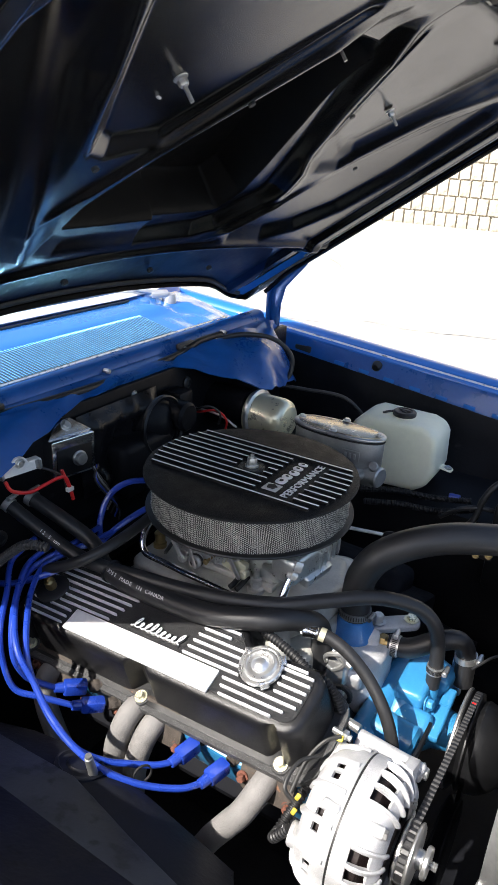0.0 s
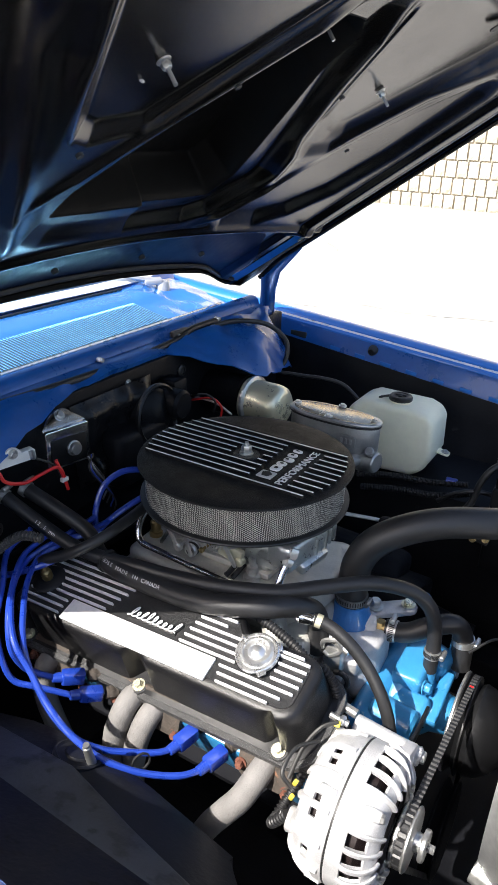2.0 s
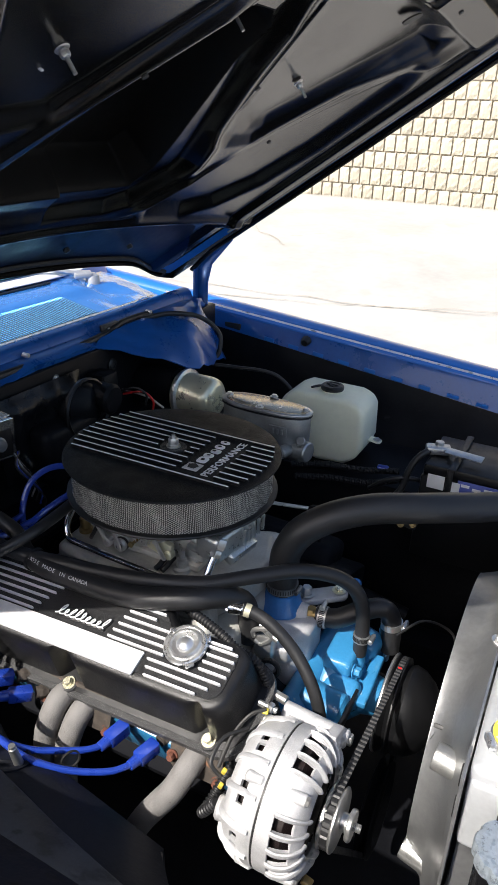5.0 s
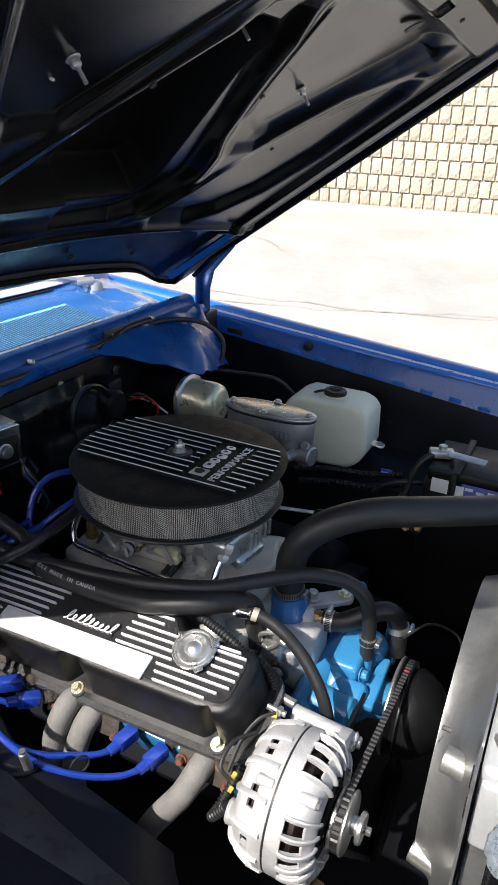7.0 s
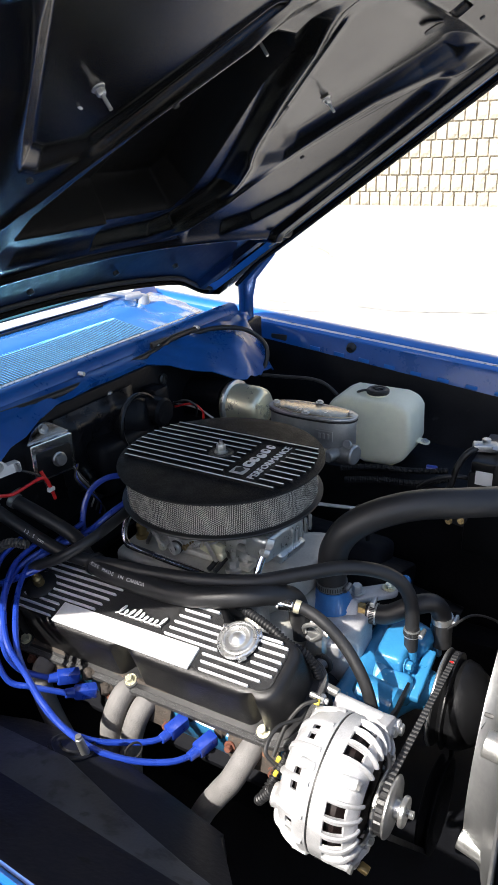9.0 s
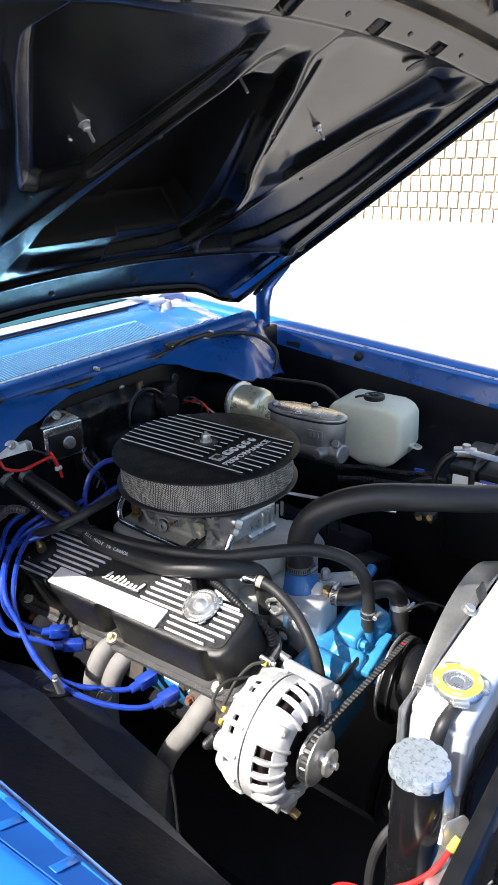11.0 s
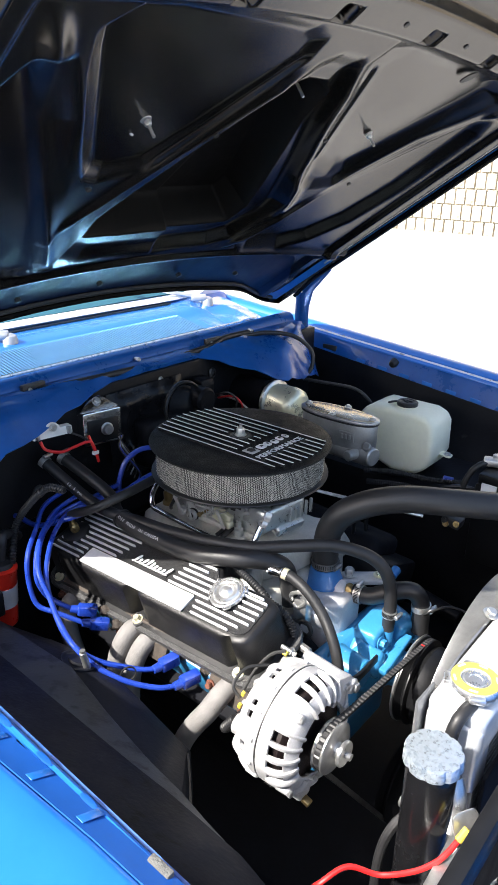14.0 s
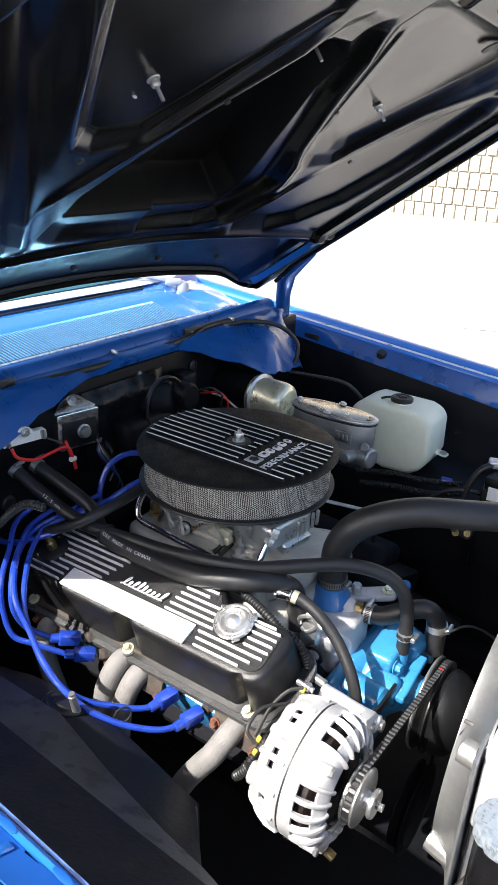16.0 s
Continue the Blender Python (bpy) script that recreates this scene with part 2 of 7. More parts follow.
def lathe(profile, origin, axis, n=32, start=0.0, turn=360.0, ring=False):
    """Spins (radius, height) pairs about an axis; the ends are closed."""
    x, y, a = frame_of(axis)
    o, bm, rings = Vector(origin), bmesh.new(), []
    whole = turn >= 360
    count = n if whole else n + 1
    for r, h in [*profile, profile[0]] if ring else profile:
        if r < 1e-6:
            rings.append([bm.verts.new(o + a * h)])
        else:
            rings.append([bm.verts.new(o + a * h + (x * math.cos(t) + y * math.sin(t)) * r) for t in [radians(start + turn * k / n) for k in range(count)]])
    for p, q in zip(rings, rings[1:]):
        for k in range(n):
            j = (k + 1) % count
            if len(p) == 1 and len(q) == 1:
                continue
            if len(p) == 1:
                bm.faces.new((p[0], q[k], q[j]))
            elif len(q) == 1:
                bm.faces.new((p[k], q[0], p[j]))
            else:
                bm.faces.new((p[k], q[k], q[j], p[j]))
    if whole and not ring:
        for end in (rings[0], rings[-1]):
            if len(end) > 2:
                bm.faces.new(end)
    bmesh.ops.recalc_face_normals(bm, faces=bm.faces)
    return bm


def rod(p0, p1, r, r1=None, n=20, bev=0.0):
    a = Vector(p1) - Vector(p0)
    r1, L = r if r1 is None else r1, a.length
    b = min(bev, r * 0.5, L * 0.4)
    prof = [(r - b, 0), (r, b), (r1, L - b), (r1 - b, L)] if b else [(r, 0), (r1, L)]
    return lathe(prof, p0, a, n)


def smooth_path(points, per=8):
    pts = [Vector(p) for p in points]
    if len(pts) < 3:
        return pts
    pts = [pts[0] * 2 - pts[1], *pts, pts[-1] * 2 - pts[-2]]
    out = []
    for i in range(1, len(pts) - 2):
        a, b, c, d = pts[i - 1 : i + 3]
        for k in range(per):
            t = k / per
            out.append(0.5 * (2 * b + (c - a) * t + (2 * a - 5 * b + 4 * c - d) * t * t + (3 * b - a - 3 * c + d) * t**3))
    return [*out, pts[-2]]


def tube(points, r, n=14, per=8, ribs=0.0, pitch=0.004, flat=None, hollow=0.0):
    """A hose or wire along a smooth path. ribs: depth of corrugation; flat: (width, height) for a band; hollow: wall of open ends."""
    path = smooth_path(points, per)
    if ribs:
        far = [0.0]
        for p, q in zip(path, path[1:]):
            far.append(far[-1] + (q - p).length)
        steps = max(8, int(far[-1] / pitch) * 4)
        fine = []
        for k in range(steps + 1):
            d = far[-1] * k / steps
            i = max(0, min(len(path) - 2, next((j for j in range(len(far) - 1) if far[j + 1] >= d), len(path) - 2)))
            fine.append(path[i].lerp(path[i + 1], (d - far[i]) / max(far[i + 1] - far[i], 1e-9)))
        path = fine
    bm, rings, x = bmesh.new(), [], None
    for k, p in enumerate(path):
        a = (path[min(k + 1, len(path) - 1)] - path[max(k - 1, 0)]).normalized()
        x = frame_of(a)[0] if x is None else (x - a * x.dot(a)).normalized()
        y = a.cross(x)
        rk = r(k / (len(path) - 1)) if callable(r) else r
        if ribs:
            rk -= ribs * (k % 4 in (0, 1))
        w, h = flat if flat else (rk, rk)
        rings.append([bm.verts.new(p + x * math.cos(t) * w + y * math.sin(t) * h) for t in [2 * math.pi * j / n for j in range(n)]])
    for p, q in zip(rings, rings[1:]):
        for j in range(n):
            bm.faces.new((p[j], q[j], q[(j + 1) % n], p[(j + 1) % n]))
    bm.faces.new(rings[0]), bm.faces.new(rings[-1])
    bmesh.ops.recalc_face_normals(bm, faces=bm.faces)
    return bm


def slab(poly, origin, ax, ay, depth, bev=0.0, seg=2):
    """A flat outline (x, y pairs) in the plane of ax and ay, thickened by depth along ax x ay."""
    o, ax, ay = Vector(origin), Vector(ax).normalized(), Vector(ay).normalized()
    nz = ax.cross(ay).normalized()
    bm = bmesh.new()
    lo = [bm.verts.new(o + ax * u + ay * v) for u, v in poly]
    hi = [bm.verts.new(o + ax * u + ay * v + nz * depth) for u, v in poly]
    bm.faces.new(lo), bm.faces.new(hi)
    for i in range(len(poly)):
        j = (i + 1) % len(poly)
        bm.faces.new((lo[i], lo[j], hi[j], hi[i]))
    return bevelled(bm, bev, seg)


def rounded(w, h, r, n=5, cx=0.0, cy=0.0):
    """The outline of a rounded rectangle."""
    out = []
    for k, (sx, sy) in enumerate(((1, 1), (-1, 1), (-1, -1), (1, -1))):
        for j in range(n + 1):
            t = math.pi / 2 * (k + j / n)
            out.append((cx + sx * (w / 2 - r) + r * math.cos(t), cy + sy * (h / 2 - r) + r * math.sin(t)))
    return out


def hexbolt(p, axis, r=0.008, h=0.006, washer=True):
    a = Vector(axis).normalized()
    head = lathe([(r * 0.9, 0), (r, h * 0.15), (r, h * 0.8), (r * 0.85, h), (0, h)], Vector(p) + a * (0.0015 if washer else 0), axis, 6)
    return joined(lathe([(r * 1.45, 0), (r * 1.45, 0.0018), (0, 0.0018)], p, axis, 18), head) if washer else head


def thing(name, base, label, category, group="", kind=""):
    e = new(name)
    e.location = base
    e.empty_display_size = 0.05
    return tagged(e, label, category, group, kind)


def part(name, bm, mat, parent=None, label="", sharp=35, kind=""):
    """Links a bmesh given in world metres as one mesh under a thing or a part."""
    root, o = parent, Vector((0, 0, 0))
    while root is not None:
        o += Vector(root.location)
        root = root.parent
    bmesh.ops.translate(bm, verts=bm.verts, vec=-o)
    me = bpy.data.meshes.new(name)
    bm.to_mesh(me)
    bm.free()
    for m in mat if isinstance(mat, (list, tuple)) else (mat,):
        me.materials.append(m)
    me.shade_smooth()
    me.set_sharp_from_angle(angle=radians(sharp))
    ob = new(name, me)
    ob.parent = parent
    return tagged(ob, label, kind=kind)


def solo(name, bm, mat, label, category, group="", kind="", sharp=35):
    """A thing of one mesh, with its origin at its foot."""
    lo = [min(v.co[k] for v in bm.verts) for k in range(3)]
    hi = [max(v.co[k] for v in bm.verts) for k in range(3)]
    base = Vector(((lo[0] + hi[0]) / 2, (lo[1] + hi[1]) / 2, lo[2]))
    bmesh.ops.translate(bm, verts=bm.verts, vec=-base)
    me = bpy.data.meshes.new(name)
    bm.to_mesh(me)
    bm.free()
    me.materials.append(mat)
    me.shade_smooth()
    me.set_sharp_from_angle(angle=radians(sharp))
    ob = new(name, me)
    ob.location = base
    return tagged(ob, label, category, group, kind)


def clamp_band(p, axis, r, w=0.011):
    """A worm-drive hose clamp: band with its screw housing."""
    a = Vector(axis).normalized()
    x, y, _ = frame_of(a)
    band = lathe([(r, -w / 2), (r + 0.0016, -w / 2), (r + 0.0016, w / 2), (r, w / 2)], p, a, 28)
    q = Vector(p) + y * (r + 0.005)
    return joined(band, rod(q - x * 0.009, q + x * 0.009, 0.0045, n=10, bev=0.001), rod(q + x * 0.009, q + x * 0.014, 0.0038, n=6))


def words(text, size, depth=0.0006):
    """The built-in font as a mesh, centred, in the xy plane."""
    cu = bpy.data.curves.new("words", "FONT")
    cu.body, cu.size, cu.extrude, cu.resolution_u = text, size, depth, 2
    cu.align_x, cu.align_y = "CENTER", "CENTER"
    ob = bpy.data.objects.new("words", cu)
    me = bpy.data.meshes.new_from_object(ob)
    bm = bmesh.new()
    bm.from_mesh(me)
    bpy.data.objects.remove(ob), bpy.data.meshes.remove(me), bpy.data.curves.remove(cu)
    return bm

# ---- ground and wall ----
def ramp(a, b, x):
    t = min(1.0, max(0.0, (x - a) / (b - a)))
    return t * t * (3 - 2 * t)


def ground_z(y):
    return 0.51 * ramp(1.6, 8.6, y)


def build_ground():
    ys = [-80, -30, -10, -4, 0, 1.2] + [1.6 + 0.35 * k for k in range(1, 21)] + [9.5, 14, 30, 80]
    xs = [-80, -30, -12] + [-8 + 0.5 * k for k in range(29)] + [10, 30, 80]
    verts = [(x, y, ground_z(y) + (0.006 * noise.noise((x * 0.7, y * 0.7, 0)) if abs(x) < 9 and abs(y) < 9 else 0)) for y in ys for x in xs]
    n = len(xs)
    faces = [(j * n + i, j * n + i + 1, (j + 1) * n + i + 1, (j + 1) * n + i) for j in range(len(ys) - 1) for i in range(n - 1)]
    ground = part("ground", bm_of(verts, faces), GROUND, None, "sunlit pale worn concrete ground with faint cracks", kind="structure")
    tagged(ground, category="ground")
    kerb = part("pavement", box((-3, 8.14, 0.50), (26, 0.42, 0.09), 0.02), GROUND, None, "low pale concrete strip along the foot of the wall", kind="structure")
    tagged(kerb, category="pavement")
    rng = random.Random(4)
    for k, (x0, y0, dx, dy, steps) in enumerate(((-2.55, 6.2, 0.10, -0.07, 9), (-2.0, 5.9, 0.09, 0.05, 5), (-2.6, 4.1, 0.16, 0.02, 30), (-2.4, 3.85, 0.2, 0.03, 16))):
        pts = []
        x, y = x0, y0
        for _ in range(steps):
            pts.append((x, y))
            x += dx * rng.uniform(0.4, 1.4)
            y += dy + rng.uniform(-0.05, 0.05)
        verts, faces = [], []
        for j, (px, py) in enumerate(pts):
            w = 0.006 * rng.uniform(0.4, 1.2)
            verts += [(px - w * 0.4, py - w, ground_z(py - w) + 0.011), (px + w * 0.4, py + w, ground_z(py + w) + 0.011)]
        faces = [(2 * j, 2 * j + 2, 2 * j + 3, 2 * j + 1) for j in range(len(pts) - 1)]
        part("crack", bm_of(verts, faces), MORTAR, ground)


WALL_Y, ROW_H, COL_W, WALL_Z = 8.38, 0.203, 0.141, 0.51


def block_bm(seed, w=COL_W - 0.021, h=ROW_H - 0.019, d=0.05):
    """One rough split face: a slab whose front is broken into uneven facets."""
    rng = random.Random(seed)
    bm = bmesh.new()
    nx, nz = 3, 4
    front = [[bm.verts.new(((i / nx - 0.5) * w, -d * (1 if 0 < i < nx and 0 < j < nz else 0.72) + rng.uniform(-0.006, 0.006), (j / nz - 0.5) * h)) for i in range(nx + 1)] for j in range(nz + 1)]
    back = {}
    for j in range(nz + 1):
        for i in range(nx + 1):
            if i in (0, nx) or j in (0, nz):
                v = front[j][i].co
                back[i, j] = bm.verts.new((v.x, 0, v.z))
    for j in range(nz):
        for i in range(nx):
            bm.faces.new((front[j][i], front[j][i + 1], front[j + 1][i + 1], front[j + 1][i]))
    loop = [(i, 0) for i in range(nx)] + [(nx, j) for j in range(nz)] + [(i, nz) for i in range(nx, 0, -1)] + [(0, j) for j in range(nz, 0, -1)]
    for a, b in zip(loop, loop[1:] + loop[:1]):
        bm.faces.new((front[a[1]][a[0]], back[a], back[b], front[b[1]][b[0]]))
    bmesh.ops.recalc_face_normals(bm, faces=bm.faces)
    return bm


def build_wall():
    wall = part("wall_north", box((-3, WALL_Y + 0.13, 1.9), (26, 0.2, 4.2), 0.0), MORTAR, None, "buff split-face concrete block wall in full sun", kind="structure")
    tagged(wall, category="wall")
    shapes = []
    for s in range(6):
        bm = block_bm(s)
        me = bpy.data.meshes.new("block")
        bm.to_mesh(me)
        bm.free()
        me.materials.append(BLOCK)
        shapes.append(me)
    rng = random.Random(2)
    verts, faces = [], []
    for row in range(19):
        for col in range(-52, 38):
            x = -1.6 + (col + (0.5 if row % 2 else 0.0) + 0.17 * math.sin(row * 2.4)) * COL_W
            z = WALL_Z + ROW_H * (row + 0.5)
            y = WALL_Y + 0.035 + rng.uniform(-0.006, 0.006)
            if -3.75 < x < -0.1 and row < 11:
                ob = new("block", shapes[rng.randrange(6)])
                ob.location, ob.parent = Vector((x, y, z)) , wall
            else:
                me = shapes[rng.randrange(6)]
                base = len(verts)
                verts += [(v.co.x + x, v.co.y + y, v.co.z + z) for v in me.vertices]
                faces += [tuple(base + i for i in p.vertices) for p in me.polygons]
    me = bpy.data.meshes.new("block_field")
    me.from_pydata(verts, [], faces)
    me.materials.append(BLOCK_J)
    field = new("block_field", me)
    field.parent = wall
    tagged(field, kind="stuff")


# ---- hood ----
HO, HA = Vector((0, -0.02, 1.162)), radians(34.3)
HU, HW = Vector((math.cos(HA), 0, math.sin(HA))), Vector((-math.sin(HA), 0, math.cos(HA)))
HY = Vector((0, 1, 0))


def hood_at(u, v, w=0.0):
    return HO + HU * u + HY * v + HW * (w - 0.16 * v * v)


def rear_bow(v):
    """How far the rear edge runs back at v: nearly straight, with a drawn-out corner."""
    return 0.02 * v * v + 0.058 * ramp(0.46, 0.67, abs(v + 0.01))


def poly_depth(U, V, poly, soft):
    """0 outside an outline, rising smoothly to 1 within soft metres inside it."""
    P = np.array(poly)
    Q = np.roll(P, -1, 0)
    inside = np.zeros(U.shape, bool)
    near = np.full(U.shape, 9.0)
    for (ax, ay), (bx, by) in zip(P, Q):
        t = np.clip(((U - ax) * (bx - ax) + (V - ay) * (by - ay)) / ((bx - ax) ** 2 + (by - ay) ** 2), 0, 1)
        near = np.minimum(near, np.hypot(U - ax - t * (bx - ax), V - ay - t * (by - ay)))
        cross = (ay > V) != (by > V)
        with np.errstate(divide="ignore", invalid="ignore"):
            inside ^= cross & (U < (bx - ax) * (V - ay) / (by - ay + 1e-12) + ax)
    d = np.where(inside, near, -near)
    t = np.clip(d / soft + 0.5, 0, 1)
    return t * t * (3 - 2 * t)


POCKET_A = [(0.445, 0.205), (0.47, 0.194), (0.617, 0.12), (0.69, 0.082), (0.725, 0.085), (0.742, 0.12), (0.748, 0.36), (0.742, 0.44), (0.715, 0.470), (0.66, 0.445), (0.50, 0.352), (0.44, 0.315), (0.428, 0.285)]
POCKET_B = [(0.150, 0.262), (0.42, 0.362), (0.56, 0.430), (0.665, 0.505), (0.668, 0.53), (0.625, 0.553), (0.42, 0.552), (0.28, 0.525), (0.19, 0.47), (0.145, 0.40), (0.135, 0.30)]
POCKET_A2 = [(0.385, 0.225), (0.405, 0.19), (0.47, 0.148), (0.643, 0.064), (0.70, 0.042), (0.745, 0.055), (0.757, 0.10), (0.757, 0.42), (0.745, 0.490), (0.71, 0.495), (0.63, 0.452), (0.50, 0.380), (0.40, 0.318), (0.383, 0.265)]
POCKET_C = [(0.695, -0.06), (0.695, 0.0), (0.68, 0.020), (0.62, 0.048), (0.555, 0.083), (0.48, 0.135), (0.375, 0.200), (0.31, 0.236), (0.265, 0.238), (0.180, 0.196), (0.155, 0.15), (0.142, 0.0), (0.142, -0.06)]
CAVITY_C = [(0.636, -0.06), (0.634, 0.0), (0.612, 0.028), (0.532, 0.052), (0.454, 0.090), (0.345, 0.140), (0.268, 0.170), (0.218, 0.164), (0.208, 0.08), (0.205, -0.06)]
HOOD_MID = 0.024  # the panel's middle lies this far to the passenger side


def build_hood():
    hood = thing("hood", (-0.05, -0.02, 1.03), "raised car bonnet, blue outside, satin black ribbed underside", "car hood")
    us, vs = np.linspace(-0.075, 1.02, 330), np.linspace(-0.724, 0.672, 410)
    U, V = np.meshgrid(us, vs, indexing="ij")
    A = np.abs(V + HOOD_MID) - HOOD_MID
    H = np.zeros(U.shape)
    near = V < 0  # the near pocket is pressed with a tighter radius
    H += 0.009 * np.where(near, 0.0, poly_depth(U, A, POCKET_A2, 0.034))
    floor_a = np.where(near, poly_depth(U, A, POCKET_A, 0.034), poly_depth(U, A, POCKET_A, 0.050))
    H += floor_a * (np.where(near, 0.012, 0.008) + 0.09 * (V * V - 0.075))  # flat floors in the crowned panel
    H += 0.005 * np.exp(-(((A - (0.197 - 0.50 * (U - 0.45))) / 0.004) ** 2)) * np.clip((U - 0.44) / 0.02, 0, 1) * np.clip((0.70 - U) / 0.02, 0, 1)
    H += poly_depth(U, A, POCKET_B, 0.050) * (0.018 + 0.16 * (V * V - 0.19) * (V < 0))
    H += np.where(near, 0.012, 0.020) * poly_depth(U, A, POCKET_C, 0.050)
    C = poly_depth(U, A, CAVITY_C, 0.022)
    H += 0.075 * C
    # rolled ridge between the two outer pockets, and the rib round the middle opening
    H -= 0.010 * np.exp(-(((A - (0.232 + 0.545 * (U - 0.15))) / 0.018) ** 2)) * np.clip((U - 0.12) / 0.05, 0, 1) * np.clip((0.76 - U) / 0.05, 0, 1)
    H -= 0.008 * np.exp(-(((A - (0.135 - 0.56 * (U - 0.52))) / 0.020) ** 2)) * np.clip((U - 0.24) / 0.1, 0, 1) * np.clip((0.68 - U) / 0.05, 0, 1)
    # rear roll and the lip behind it
    H -= 0.010 * np.exp(-(((U - 0.098 - 0.10 * A * A) / 0.012) ** 2))
    H += 0.016 * (1 - np.clip((U - 0.055 - 0.10 * A * A) / 0.03, 0, 1))
    # side flange and front rail
    B = np.maximum(V, -V - 0.045)
    t = np.clip((B - 0.585) / 0.02, 0, 1)
    H -= 0.012 * t * t * (3 - 2 * t)
    t = np.clip((B - 0.628) / 0.008, 0, 1)
    H += 0.014 * t
    t = np.clip((U - 0.758) / 0.010, 0, 1)
    H -= 0.007 * t * np.clip((0.60 - A) / 0.02, 0, 1)
    t = np.clip((U - 0.822) / 0.014, 0, 1)
    H += 0.026 * t * t * (3 - 2 * t) * np.clip((0.60 - A) / 0.03, 0, 1)
    for hv in (0.10, 0.31):
        H += 0.03 * np.clip((0.016 - np.abs(U - 0.780)) / 0.004, 0, 1) * np.clip((0.020 - np.abs(A - hv)) / 0.004, 0, 1)
    H += 0.020 * poly_depth(U, A, [(0.87, 0.0), (0.87, 0.40), (0.96, 0.40), (0.96, 0.0), (0.96, -0.05), (0.87, -0.05)], 0.03)
    verts, faces = [], []
    for i in range(len(us)):
        for j in range(len(vs)):
            rear = us[i] - rear_bow(vs[j]) * max(0.0, min(1, (-0.01 - us[i]) / 0.065))
            verts.append(hood_at(rear, vs[j], H[i, j]))
    m = len(vs)
    faces = [(i * m + j, i * m + j + 1, (i + 1) * m + j + 1, (i + 1) * m + j) for i in range(len(us) - 1) for j in range(m - 1)]
    bm = bm_of(verts, faces)
    bm.faces.index_update()
    per = m - 1
    for k, f in enumerate(bm.faces):
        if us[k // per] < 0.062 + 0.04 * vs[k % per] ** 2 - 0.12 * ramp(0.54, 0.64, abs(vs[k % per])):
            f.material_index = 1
        elif C[k // per : k // per + 2, k % per : k % per + 2].max() > 0.0:
            f.material_index = 2
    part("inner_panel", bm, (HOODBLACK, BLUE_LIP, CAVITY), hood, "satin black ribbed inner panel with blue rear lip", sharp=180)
    # outer skin, closed round the rim
    us2, vs2 = np.linspace(-0.085, 1.03, 24), np.linspace(-0.742, 0.70, 40)
    top = []
    for u in us2:
        rear = max(0.0, -u) / 0.085
        for v in vs2:
            a = abs(v + HOOD_MID) - HOOD_MID
            edge = max(0.0, (max(v, -v - 0.042) - 0.60) / 0.10)
            uu = u - rear_bow(v) * rear
            hi = 0.125 * ramp(0.42, 0.30, a) * ramp(0.08, 0.26, u) * ramp(0.95, 0.7, u) + 0.050
            rim = max(edge**2, rear**2, max(0.0, (u - 0.93) / 0.10) ** 2)
            top.append(hood_at(uu, v, hi * (1 - rim) + 0.012 * rim))
    m2 = len(vs2)
    sk = bm_of(top, [(i * m2 + j, i * m2 + j + 1, (i + 1) * m2 + j + 1, (i + 1) * m2 + j) for i in range(len(us2) - 1) for j in range(m2 - 1)])
    rim = [e for e in sk.edges if len(e.link_faces) == 1]
    ex = bmesh.ops.extrude_edge_only(sk, edges=rim)
    bmesh.ops.translate(sk, verts=[v for v in ex["geom"] if isinstance(v, bmesh.types.BMVert)], vec=-HW * 0.016)
    for f in ex["geom"]:
        if isinstance(f, bmesh.types.BMFace):
            f.material_index = 1
    bmesh.ops.recalc_face_normals(sk, faces=sk.faces)
    part("outer_skin", sk, (BLUE, HOODBLACK), hood, "glossy blue outer skin")
    # hem along both sides and the rear
    for s in (-1, 1):
        part("side_hem", tube([hood_at(-0.08 + 1.1 * k / 14, s * 0.690 - 0.020 * (1 - s), -0.004 - 0.012 * (k == 0)) for k in range(15)], 0.006, 8, 4), HOODBLACK, hood)
        if s > 0:
            # Thin light-grey line along the far side flange.
            part("edge_grey_line", tube([hood_at(0.10 + 0.9 * k / 10, s * 0.631 - 0.022 * (1 - s), -0.011) for k in range(11)], 0.0022, 6, 4), DULLALU, hood)
    part("rear_lip", tube([hood_at(-0.078 - rear_bow(v), v, 0.012) for v in np.linspace(-0.68, 0.67, 24)], 0.006, 8, 3), RUBBER_M, hood, "black rear edge of the bonnet")
    for u, v, tall in ((0.541, -0.319, 0.028), (0.541, 0.272, 0.028), (0.60, -0.01, 0.075)):
        up = 0.015 if abs(v) > 0.2 else 0.015 if abs(v) > 0.1 else 0.09
        a, b = hood_at(u, v, up), hood_at(u, v, up - tall)
        part("stud", joined(rod(a, b, 0.0024, n=10), rod(a.lerp(b, 0.02), a.lerp(b, 0.08), 0.0085, n=18, bev=0.001), hexbolt(a.lerp(b, 0.12), b - a, 0.0058, 0.007, False)), ZINC, hood, "zinc stud with washer and nut")
    for v in (-0.46, -0.25, -0.04, 0.2, 0.40):
        part("rubber_bumper", rod(hood_at(-0.015, v, 0.012), hood_at(-0.015, v, 0.002), 0.007, n=10, bev=0.002), RUBBER_M, hood)
    for u, v in ((0.728, -0.175), (0.728, 0.350)):
        p = hood_at(u, v, 0.014)
        part("hole", slab([(0.020 * math.cos(t), 0.011 * math.sin(t)) for t in [math.pi * q / 10 for q in range(20)]], p, HU * 0.6 + HY * (-0.8 if v < 0 else 0.8), HU * 0.8 + HY * (0.6 if v < 0 else -0.6), 0.0025), INK_AND_GAP, hood, "dark drain hole")
